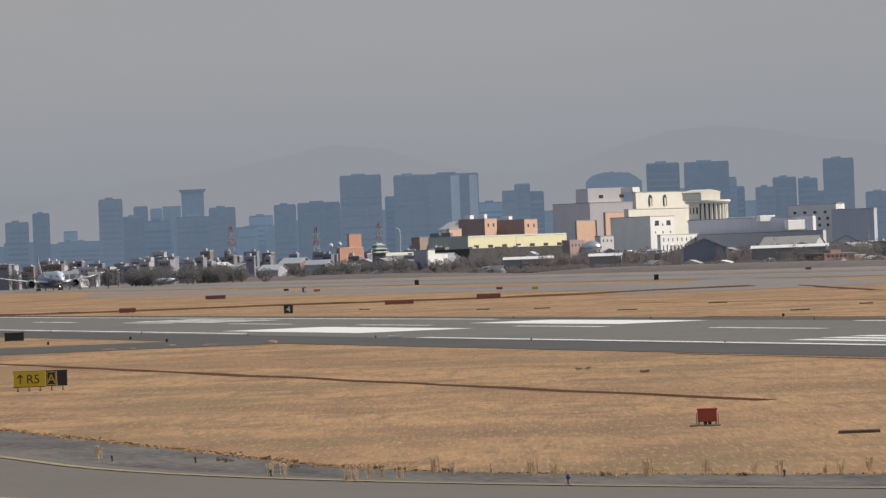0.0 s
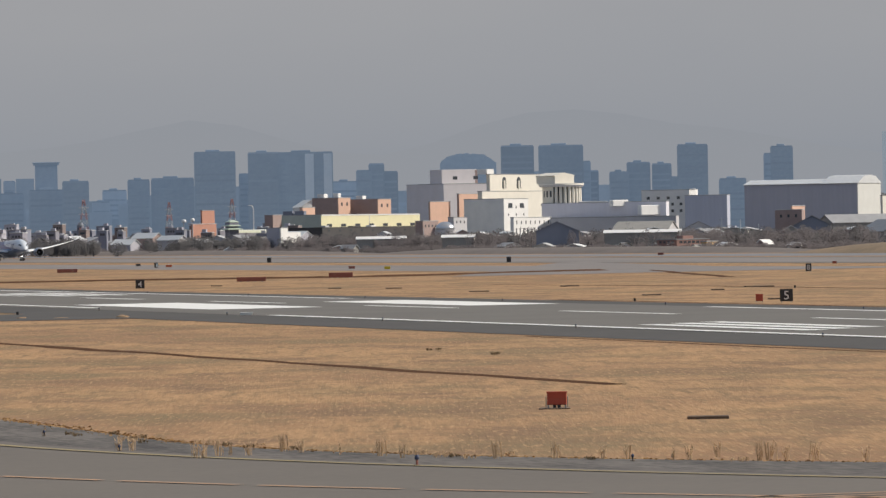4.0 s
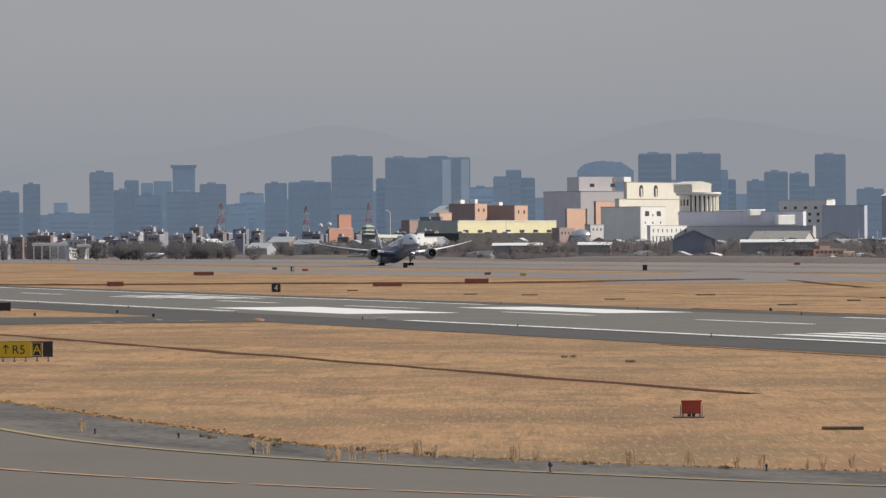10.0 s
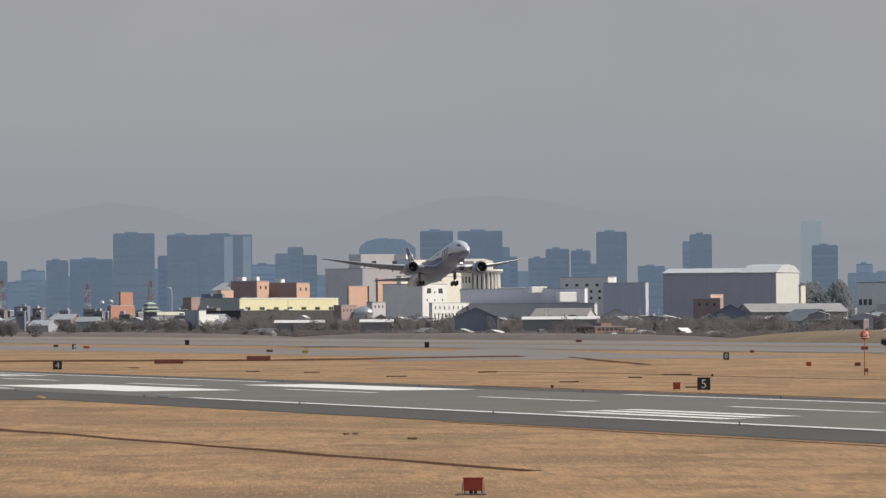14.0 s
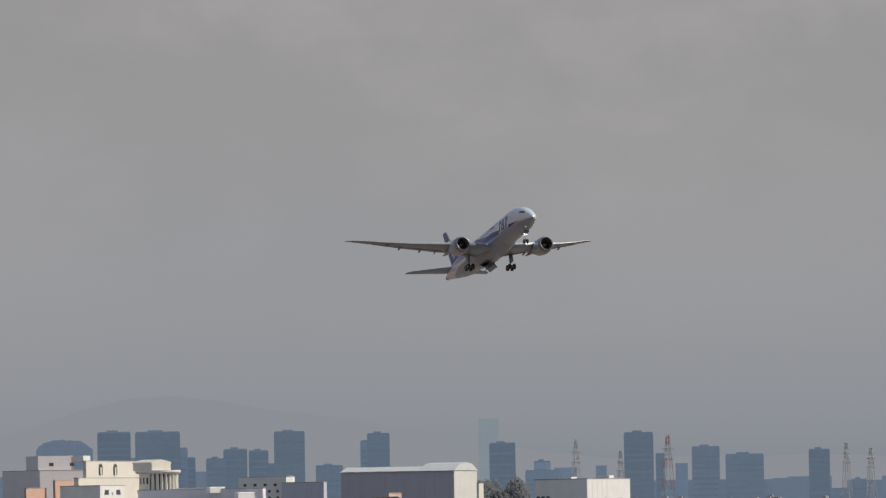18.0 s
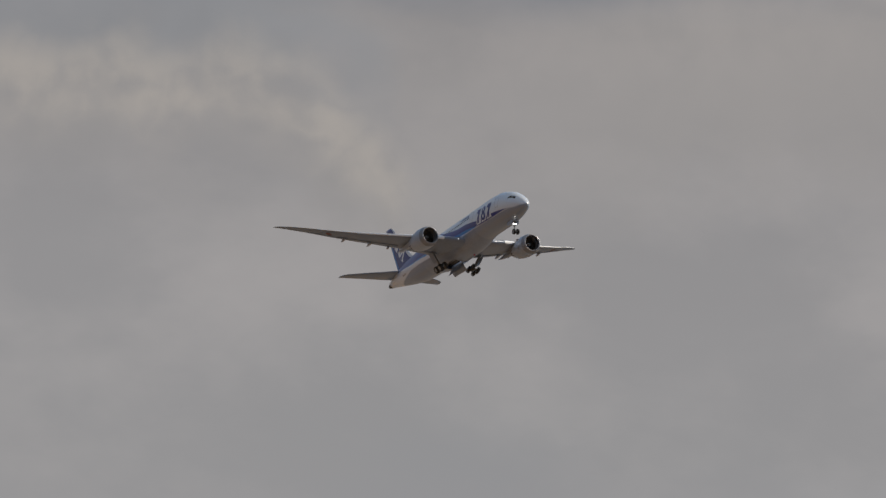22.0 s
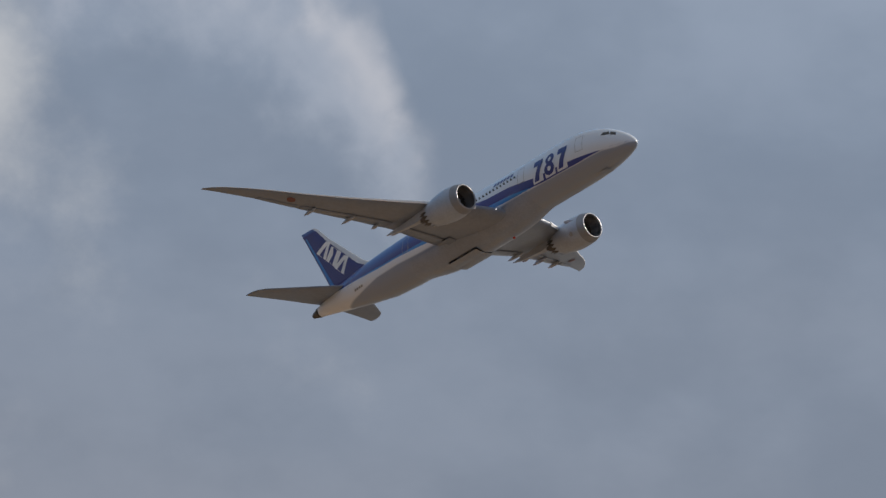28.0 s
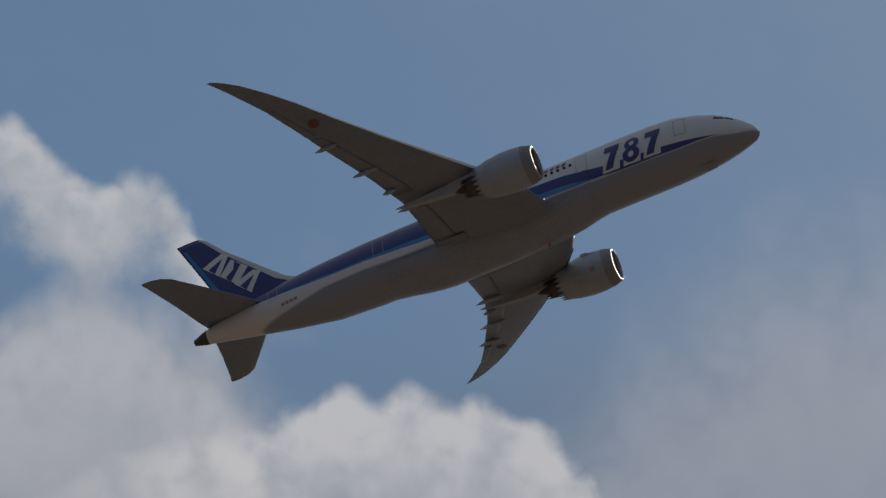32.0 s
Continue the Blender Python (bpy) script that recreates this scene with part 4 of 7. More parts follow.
building("ochre_house", 19.33, 1950, 4.0, 2.0, 3.7, surface("ochre_wall", (0.50, 0.34, 0.17), (0.42, 0.29, 0.15), rough=0.85, scale=0.3), "small ochre house with a flat roof")
olive_roof = surface("olive_grey_roof", (0.28, 0.27, 0.25), (0.22, 0.21, 0.20), rough=0.85, scale=0.3)
gable("hip_roofed_hall", 18.98, 2450, 46.0, 24, 7.6, 11.4, grey_wall, olive_roof, "long hall with a low olive-grey roof", 84)
gable("hip_roofed_hall", 19.25, 2440, 15.0, 20, 7.4, 11.0, grey_wall, olive_roof, "hall with a low olive-grey gable roof")
# white raised platform beside the airfield
ob = thing("raised_platform", corner(10.95, 2480, 0), "white raised platform on slim columns by the airfield", "platform")
part("deck", box(bmesh.new(), 0, 16.0, 0, 5, 7.0, 8.4, bevel=0.1), white_wall, ob)
part("deck", box(bmesh.new(), 20.0, 26.0, 0, 5, 6.4, 7.6, bevel=0.1), white_wall, ob)
for k in range(5):
    part("column", box(bmesh.new(), 0.6 + 3.6 * k, 1.1 + 3.6 * k, 0.4, 0.9, 0, 7.1), white_wall, ob)
part("sloping_stair", box(bmesh.new(), -0.6, 0.6, 0.2, 2.0, 0, 8.0, m=Matrix.Translation((16.5, 0, 0)) @ pose(0, 0, 0, 0, -14, 0)), grey_wall, ob)
part("column", box(bmesh.new(), 24.6, 25.1, 0.4, 0.9, 0, 6.6), white_wall, ob)
# a silver dome and a glass-roofed hall by the yellow hall
ob = thing("silver_dome", Matrix.Translation(at(16.63, 2820)), "small silver dome beside the pale yellow hall", "dome")
bm = bmesh.new()
rings(bm, [[(5.2 * math.cos(a) * math.cos(t * math.pi / 12), 5.2 * math.cos(a) * math.sin(t * math.pi / 12), 9.6 + 4.2 * math.sin(a)) for t in range(24)] for a in (0, 0.35, 0.7, 1.05, 1.35, 1.54)])
part("shell", bm, surface("silver_sheet", (0.62, 0.63, 0.66), (0.5, 0.51, 0.54), rough=0.3, metal=0.8, scale=0.5), ob, smooth=True)
part("drum", tube(bmesh.new(), (0, 0, -0.5), (0, 0, 9.7), 5.3, n=24), grey_wall, ob)
# checkered field hut and the dark shelter beside it
ob = thing("checkered_hut", corner(24.42, 1190, 20), "red and white checkered airfield hut on the grass", "hut")
part("body", box(bmesh.new(), 0, 6.4, 0, 3, 0, 2.9, bevel=0.05), white_wall, ob)
me = mesh_of("red_square", box(bmesh.new(), -0.4, 0.4, -0.03, 0.02, -0.36, 0.36), surface("checker_red", (0.42, 0.07, 0.06), (0.36, 0.06, 0.055), rough=0.6, scale=1.0))
for i in range(8):
    for j in range(4):
        if (i + j) % 2:
            q = part("red_square", me, None, ob)
            q.location = (0.4 + 0.8 * i, 0, 0.37 + 0.72 * j)
ob = thing("field_shelter", corner(23.86, 1130, 8), "low dark shelter with a white lower band", "shelter")
part("roof", box(bmesh.new(), -0.3, 7.4, -0.3, 3, 1.0, 1.4, bevel=0.05), blue_roof, ob)
part("body", box(bmesh.new(), 0, 7.0, 0, 2.7, 0, 1.0), grey_wall, ob)
for k in range(5):
    part("white_panel", box(bmesh.new(), 0.3 + 1.35 * k, 1.2 + 1.35 * k, -0.04, 0.02, 0.15, 0.5), white_wall, ob)

def parked_plane(az, dist, turn):
    ob = thing("parked_airplane", Matrix.Translation(at(az, dist, 0.04)) @ pose(0, 0, 0, 0, 0, -az + turn), "small pale parked airplane with a dark tail fin", "airplane")
    bm = bmesh.new()
    rings(bm, [[(x, r * math.cos(t * math.pi / 8), 2.3 + q + r * math.sin(t * math.pi / 8)) for t in range(16)] for x, r, q in ((-8.4, 0.05, -0.2), (-8.0, 0.5, -0.15), (-6.8, 0.95, 0), (-4.5, 1.15, 0), (3.0, 1.15, 0), (6.0, 0.8, 0.25), (8.6, 0.25, 0.6))])
    part("fuselage", bm, roof_pale, ob, smooth=True)
    for s in (-1, 1):
        bm = bmesh.new()
        rings(bm, [[(x0, s * y, z), ((x0 + x1) / 2, s * y, z + 0.16), (x1, s * y, z), ((x0 + x1) / 2, s * y, z - 0.1)] for x0, x1, y, z in ((-1.8, 1.4, 0.9, 1.7), (0.0, 1.5, 9.2, 2.3))])
        part("wing", bm, roof_pale, ob)
        part("engine", tube(bmesh.new(), (-3.0, s * 3.2, 1.8), (0.2, s * 3.2, 1.9), 0.5, 0.35, n=14), grey_wall, ob)
        bm = bmesh.new()
        rings(bm, [[(x0, s * y, 5.4), (x1, s * y, 5.4), (x1, s * y, 5.5), (x0, s * y, 5.5)] for x0, x1, y in ((7.6, 9.4, 0.05), (8.5, 9.5, 3.0))])
        part("tailplane", bm, roof_pale, ob)
        part("wheel", tube(bmesh.new(), (0.6, s * 2.0 - 0.15, 0.42), (0.6, s * 2.0 + 0.15, 0.42), 0.42, n=14), blue_roof, ob)
        part("gear_leg", tube(bmesh.new(), (0.6, s * 2.0, 0.4), (0.6, s * 2.0, 1.7), 0.1, n=8), grey_wall, ob)
    bm = bmesh.new()
    rings(bm, [[(x0, -0.12, z), (x1, -0.12, z), (x1, 0.12, z), (x0, 0.12, z)] for x0, x1, z in ((5.4, 8.8, 2.9), (7.6, 9.4, 5.5))])
    part("fin", bm, blue_roof, ob, "dark tail fin")
    part("wheel", tube(bmesh.new(), (-6.2, -0.12, 0.36), (-6.2, 0.12, 0.36), 0.36, n=14), blue_roof, ob)
    part("gear_leg", tube(bmesh.new(), (-6.2, 0, 0.35), (-6.2, 0, 1.5), 0.08, n=8), grey_wall, ob)
    return ob


parked_plane(12.12, 2610, 4)

# low houses and sheds
random.seed(11)
HOUSE_WALLS = (white_wall, grey_wall, grey_wall, brown_wall, steel_wall, steel_wall)
for k in range(70):
    az = 10.6 + 4.6 * random.random() if k < 46 else 18.2 + 6.6 * random.random()
    d = 2640 + 620 * random.random() if k < 46 else 2180 + 380 * random.random()
    w, e = 5 + 9 * random.random(), (4.5 + 4.5 * random.random()) if k < 46 else 3.5 + 3 * random.random()
    if az < 13 and d < 3000:
        d += 300
    gable("town_house", az, d, w, 8 + 6 * random.random(), e, e + 1 + 1.6 * random.random(), random.choice(HOUSE_WALLS), roof_pale if random.random() < 0.22 else roof_grey, "low town house with a pitched roof among trees", random.uniform(-60, 60), "house", "town houses")
for k in range(26):
    az = 10.8 + 14 * random.random()
    if az < 14.7:
        random.random()
    building("flat_house", az, 2720 + 300 * random.random() if az < 19 else 2300 + 200 * random.random(), 4 + 8 * random.random(), 2 + 4 * random.random(), 5.5 + 3.5 * random.random() * (az < 15), random.choice(HOUSE_WALLS), "small flat-roofed building of the town", windows=((3, 4.5, 0.9, 1.1, True),))
# the crowded blocks of the town, close together; shade and haze are put into their dark bluish walls
random.seed(53)
umber_wall = surface("umber_wall", (0.24, 0.19, 0.18), (0.18, 0.145, 0.14), rough=0.8, scale=0.2, spread=0.2)
haze_blue = surface("haze_blue_wall", (0.25, 0.26, 0.32), (0.20, 0.21, 0.26), rough=0.8, scale=0.2, spread=0.25)
muted = (slate_wall, slate_wall, haze_blue, haze_blue, slate_wall, steel_wall, haze_blue, umber_wall)
for k in range(132):
    az = random.uniform(10.2, 15.2) if k < 104 else random.uniform(19.6, 24.9)
    d = random.uniform(2780, 3350) if k < 104 else random.uniform(2750, 3200)
    h = random.uniform(7.5, 14.0) + (4.0 if random.random() < 0.12 else 0)
    building("town_block", az, d, random.uniform(0.8, 2.6), random.uniform(3, 8.5), h, random.choice(muted), "small flat-roofed town block, its shade put into dull wall colours", random.uniform(55, 84), windows=((3, h - 2.2, 1.0, 1.2, False),), boxes=((0.2, random.uniform(0.1, 0.6), 1.6, 2.4, random.uniform(0.5, 1.6), grey_wall if random.random() < 0.3 else steel_wall),), roof=random.choice((roof_grey, roof_grey, roof_pale, olive_roof)))
# pale low roofs that catch the sun
for az, d, w, z in ((21.5, 2150, 24, 5.2), (11.05, 3020, 26, 9.0), (14.4, 2500, 4, 3.2)):
    gable("long_low_shed", az, d, w, 8, z - 1.1, z, grey_wall, roof_pale, "long low shed with a pale metal roof", 3)


# long sheds before the trees, their pale roofs turned to the sun
for az, d, ln, e, r in ((16.22, 2395, 21, 5.9, 6.9), (16.93, 2270, 13, 6.1, 7.1), (19.06, 2060, 28, 6.9, 7.8)):
    gable("long_low_shed", az, d, 9.0, ln, e, r, olive_wall, white_wall, "long low shed with a bright pale roof", 88)

# low workshops and stores beside the freight building
random.seed(91)
for k in range(34):
    az, d = random.uniform(21.5, 25.0), random.uniform(1960, 2420)
    h = random.uniform(3.6, 7.6)
    w1, w2 = random.uniform(1.5, 5), random.uniform(5, 19)
    building("workshop", az, d, w1, w2, h, random.choice((grey_wall, slate_wall, olive_wall, white_wall, steel_wall, umber_wall)), "low flat-roofed workshop by the airfield edge", random.uniform(58, 82), windows=((max(2, int(w2 / 4)), h - 1.6, 1.2, 0.9, False),), boxes=((0.1, random.uniform(0.1, 0.7), 1.5, 2.0, random.uniform(0.6, 1.5), random.choice((white_wall, grey_wall))),), roof=random.choice((roof_pale, roof_pale, roof_grey, white_wall)))

# small sheds and huts that peep out of the tree belt
random.seed(77)
SHED_ROOFS = (roof_pale, roof_pale, roof_grey, olive_roof, white_wall)
for k in range(96):
    az = random.uniform(10.6, 24.4)
    front = k % 3 == 0
    d = (random.uniform(642, 650) if front else random.uniform(735, 830)) / math.sin(radians(az))
    e = random.uniform(1.6, 2.6) if front else random.uniform(5.2, 8.2)
    w = random.uniform(3, 8) if front else random.uniform(4, 15)
    gable("edge_shed", az, d, w, random.uniform(4, 7), e, e + random.uniform(0.5, 1.5), random.choice((white_wall, grey_wall, olive_wall, brown_wall, cream)), random.choice(SHED_ROOFS), "small shed among the bare trees by the airfield", random.uniform(-40, 60), "shed", "edge sheds")
for k in range(26):
    az = random.uniform(11.0, 24.4)
    d = random.uniform(735, 800) / math.sin(radians(az))
    ob = thing("utility_pole", Matrix.Translation(at(az, d)), "slim grey utility pole above the trees", "pole", "utility poles")
    h = random.uniform(9.5, 12.5)
    part("pole", tube(bmesh.new(), (0, 0, -0.3), (0, 0, h), 0.16, 0.11, n=8), roof_pale, ob)
    part("cross_arm", box(bmesh.new(), -1.0, 1.0, -0.08, 0.08, h - 1.0, h - 0.85), roof_grey, ob)


def mast(az, dist, h, base, label, red):
    ob = thing("lattice_mast", Matrix.Translation(at(az, dist)), label, "mast", "lattice masts")
    # red and white are greyed to stand in for haze
    m_red, m_white = surface("hazed_mast_red", (0.42, 0.22, 0.21), (0.36, 0.20, 0.20), rough=0.6, scale=0.4), surface("hazed_mast_white", (0.42, 0.45, 0.48), (0.36, 0.39, 0.42), rough=0.6, scale=0.4)
    n = 8
    for k in range(n):
        z0, z1 = h * k / n, h * (k + 1) / n
        r0, r1 = base * (1 - 0.85 * k / n), base * (1 - 0.85 * (k + 1) / n)
        bm = bmesh.new()
        cs = [(1, 1), (-1, 1), (-1, -1), (1, -1)]
        for i in range(4):
            (a, b), (c, d) = cs[i], cs[(i + 1) % 4]
            tube(bm, (a * r0, b * r0, z0), (a * r1, b * r1, z1), 0.16, n=5)
            tube(bm, (a * r0, b * r0, z0), (c * r1, d * r1, z1), 0.09, n=4)
            tube(bm, (c * r0, d * r0, z0), (a * r1, b * r1, z1), 0.09, n=4)
        part("mast_section", bm, (m_red if k % 2 else m_white) if red else grey_wall, ob)
    for z in (0.72, 0.84):
        bm = bmesh.new()
        box(bm, -base * 0.8, base * 0.8, -0.2, 0.2, h * z, h * z + 0.5)
        part("cross_arm", bm, grey_wall, ob)
    return ob


mast(23.11, 3300, 52.0, 4.5, "red and white lattice mast over the town", True)
mast(22.16, 3440, 52.0, 4.0, "grey lattice pylon in haze", False)
mast(22.62, 3380, 44.0, 3.4, "grey lattice pylon in haze", False)
mast(12.90, 3200, 31.0, 3.6, "red and white lattice mast over the town", True)
mast(13.78, 3250, 29.0, 3.0, "red and white lattice mast over the town", True)
mast(14.43, 3200, 30.0, 3.2, "red and white lattice mast over the town", True)
mast(24.95, 3440, 48.0, 3.6, "grey lattice pylon in haze", False)
mast(25.2, 3440, 44.0, 3.6, "grey lattice pylon in haze", False)

# ---------------------------------------------------------------- woods and banks past the far runway
twig = surface("winter_foliage", (0.084, 0.074, 0.080), (0.116, 0.103, 0.107), rough=1.0, scale=0.06, fine=10.0, coords="World")
green_twig = surface("evergreen_foliage", (0.058, 0.058, 0.064), (0.082, 0.079, 0.083), rough=1.0, scale=0.1, fine=10.0, coords="World")


def thicket(name, mat, spots, label, size=0.8, per=60, category="trees"):
    """Crowns of many small leaf clumps on thin trunks, joined; spots: (x, y, radius, height)."""
    rng = np.random.default_rng(len(spots) + int(spots[0][0]))
    sp = np.array(spots)
    n = len(sp) * per
    own = np.repeat(sp, per, axis=0)
    q = rng.normal(size=(n, 3))
    q *= (rng.random(n) ** 0.4 / np.linalg.norm(q, axis=1))[:, None]
    mid = np.stack((own[:, 0] + q[:, 0] * own[:, 2], own[:, 1] + q[:, 1] * own[:, 2], np.maximum(0.3, own[:, 3] * (0.56 + 0.5 * q[:, 2]))), axis=1)
    # sprays lean out towards the light
    face = np.array((0.42, -0.86, 0.45)) + rng.normal(size=(n, 3)) * 0.16
    face /= np.linalg.norm(face, axis=1)[:, None]
    u = np.cross(face, np.array((0.0, 0.0, 1.0)) + rng.normal(size=(n, 3)) * 0.3)
    u /= np.linalg.norm(u, axis=1)[:, None]
    w = np.cross(face, u)
    r = (size * (0.5 + rng.random(n)))[:, None]
    leaf = np.stack([mid + u * a * r + w * b * r * 0.8 for a, b in ((-1, -0.6), (0.7, -1), (1, 0.8), (-0.5, 1))], axis=1).reshape(-1, 3)
    m = len(sp)
    stem = np.stack([np.stack((sp[:, 0] + a, sp[:, 1], sp[:, 3] * b), axis=1) for a, b in ((-0.18, 0), (0.18, 0), (0.05, 0.7), (-0.05, 0.7))], axis=1).reshape(-1, 3)
    me = bpy.data.meshes.new(name)
    me.from_pydata(np.vstack((leaf, stem)).tolist(), [], np.arange((n + m) * 4).reshape(-1, 4).tolist())
    me.materials.append(mat)
    return tagged(new(name, me), label, category, "", "stuff")


random.seed(21)


def belt(n, x0, x1, y0, y1, h0, h1):
    return [(random.uniform(x0, x1), random.uniform(y0, y1), random.uniform(1.6, 3.6), random.uniform(h0, h1)) for _ in range(n)]


thicket("winter_woods", twig, belt(520, 652, 730, 1780, 2560, 4.6, 8.4) + belt(330, 652, 740, 2560, 3300, 2.8, 6.2) + belt(60, 655, 740, 1460, 1780, 2.2, 4.6), "belt of bare dark winter trees along the airfield edge", 0.17, 330)
thicket("winter_scrub", twig, belt(640, 628, 660, 1640, 3300, 1.8, 3.6), "low dark scrub before the trees", 0.16, 170, "scrub")
thicket("evergreen_woods", green_twig, belt(180, 670, 760, 1800, 3000, 5.0, 8.8) + belt(14, 690, 760, 1460, 1800, 3.0, 5.4), "dark evergreen trees among the bare ones", 0.19, 420)
thicket("town_woods", green_twig, [(*at(random.choice((random.uniform(11.85, 12.3), random.uniform(12.35, 13.0), random.uniform(13.5, 14.75))), random.uniform(2600, 2760))[:2], random.uniform(2.5, 4.5), random.uniform(5, 9.5)) for _ in range(130)], "dark wood before the houses of the town", 0.22, 420)
thicket("town_trees", green_twig, [(*at(random.uniform(10.6, 24.5), random.uniform(2450, 3000))[:2], random.uniform(2.5, 5), random.uniform(6, 10)) for _ in range(110)], "dark trees between the houses of the town", 0.26, 420)
thicket("hedge", green_twig, [(*at(23.08 + 1.16 * k / 60, 1405 + 4 * (k % 3))[:2], 1.0, 2.3) for k in range(60)], "clipped dark evergreen hedge beyond the far runway", 0.22, 170, "hedge")
thicket("bushes", green_twig, [(*at(random.choice((random.uniform(22.0, 22.56), random.uniform(22.68, 22.98))), random.uniform(1415, 1440))[:2], random.uniform(0.9, 1.5), random.uniform(1.5, 2.5)) for _ in range(26)], "dark round bushes on the grass bank", 0.22, 170, "bushes")
# the grove's haze is put into its blue-grey leaf colour
thicket("dark_grove", surface("haze_blue_foliage", (0.10, 0.11, 0.125), (0.13, 0.14, 0.155), rough=1.0, scale=0.1, coords="World"), [(*at(random.uniform(21.1, 21.6), random.uniform(2700, 2760))[:2], 6, random.uniform(16, 24)) for _ in range(30)], "dark grove of tall trees behind the hangar", 0.55, 700)

bank_grass = surface("bank_grass", (0.26, 0.18, 0.108), (0.155, 0.115, 0.072), rough=1.0, scale=0.05, fine=9.0, coords="World")


far_turf = surface("far_turf", (0.17, 0.14, 0.125), (0.115, 0.098, 0.09), rough=1.0, scale=0.05, fine=9.0, coords="World")


def bank(x, y, lx, ly, h, label, mat=bank_grass):
    bm = bmesh.new()
    loops = []
    for i in range(25):
        u = -1 + i / 12
        row = []
        for j in range(9):
            v = -1 + j / 4
            q = max(0.0, (1 - u ** 4) * (1 - v * v))
            row.append((x + v * lx, y + u * ly, -0.05 + h * q * (1 + 0.12 * noise.noise((u * 4, v * 2, x)))))
        loops.append(row)
    rings(bm, loops, closed=False)
    return tagged(part("grass_bank", bm, mat, smooth=True), label, "bank", "", "structure")


bank(602, 1470, 22, 130, 3.6, "low bank of dry brown grass past the far runway")
bank(618, 1900, 16, 260, 2.2, "long low bank of grey-brown grass under the trees", far_turf)
bank(622, 2600, 16, 420, 2.0, "long low bank of grey-brown grass under the trees", far_turf)
strip("perimeter_road", surface("road_grey", (0.20, 0.20, 0.215), (0.16, 0.16, 0.17), rough=0.9, scale=0.05, coords="World"), 535.0, 584.0, 900, 3300, 0.04, "grey perimeter road past the far runway", "road")

# ---------------------------------------------------------------- signs, boxes and lights on the airfield
sign_yellow = surface("sign_yellow", (0.62, 0.46, 0.02), (0.54, 0.40, 0.02), rough=0.5, scale=1.5)
sign_black = surface("sign_black", (0.018, 0.018, 0.02), (0.03, 0.03, 0.034), rough=0.5, scale=1.5)
sign_white = surface("sign_white", (0.78, 0.78, 0.76), (0.66, 0.66, 0.64), rough=0.5, scale=1.5)
box_red = surface("faded_red_paint", (0.44, 0.075, 0.04), (0.34, 0.06, 0.035), rough=0.65, scale=1.2, fine=6.0)
board_red = surface("weathered_red_paint", (0.30, 0.105, 0.075), (0.24, 0.09, 0.07), rough=0.75, scale=0.8, fine=6.0)
orange_red = surface("orange_red_paint", (0.66, 0.16, 0.07), (0.56, 0.13, 0.06), rough=0.55, scale=1.0)
post_grey = surface("galvanised_steel", (0.34, 0.34, 0.34), (0.26, 0.26, 0.26), rough=0.45, metal=0.5, scale=3.0)
old_slab = surface("stained_concrete", (0.17, 0.12, 0.085), (0.11, 0.08, 0.06), rough=0.95, scale=0.8, fine=7.0)
dry_stem = surface("dry_weed_stem", (0.62, 0.44, 0.27), (0.48, 0.33, 0.20), rough=0.95, scale=2.0)
tuft_dark = surface("dark_weed", (0.14, 0.10, 0.06), (0.22, 0.15, 0.08), rough=1.0, scale=2.0)


def facing(x, y, turn=0.0):
    """A frame on the ground at x, y whose -y side faces the eye."""
    return pose(x, y, 0.02, 0, 0, -math.degrees(math.atan2(x, y)) + turn)


def letters(text, height, mat, parent, x, y, z, name="lettering"):
    """Raised characters, upright, facing -y, centred at x and standing on z."""
    cu = bpy.data.curves.new(name, "FONT")
    cu.body, cu.size, cu.extrude, cu.align_x = text, height / 0.70, 0.006, "CENTER"
    tmp = new(name, cu)
    me = bpy.data.meshes.new_from_object(tmp)
    bpy.data.objects.remove(tmp)
    me.materials.clear()
    me.materials.append(mat)
    ob = part(name, me, None, parent)
    ob.matrix_basis = pose(x, y, z, 90, 0, 0)
    return ob


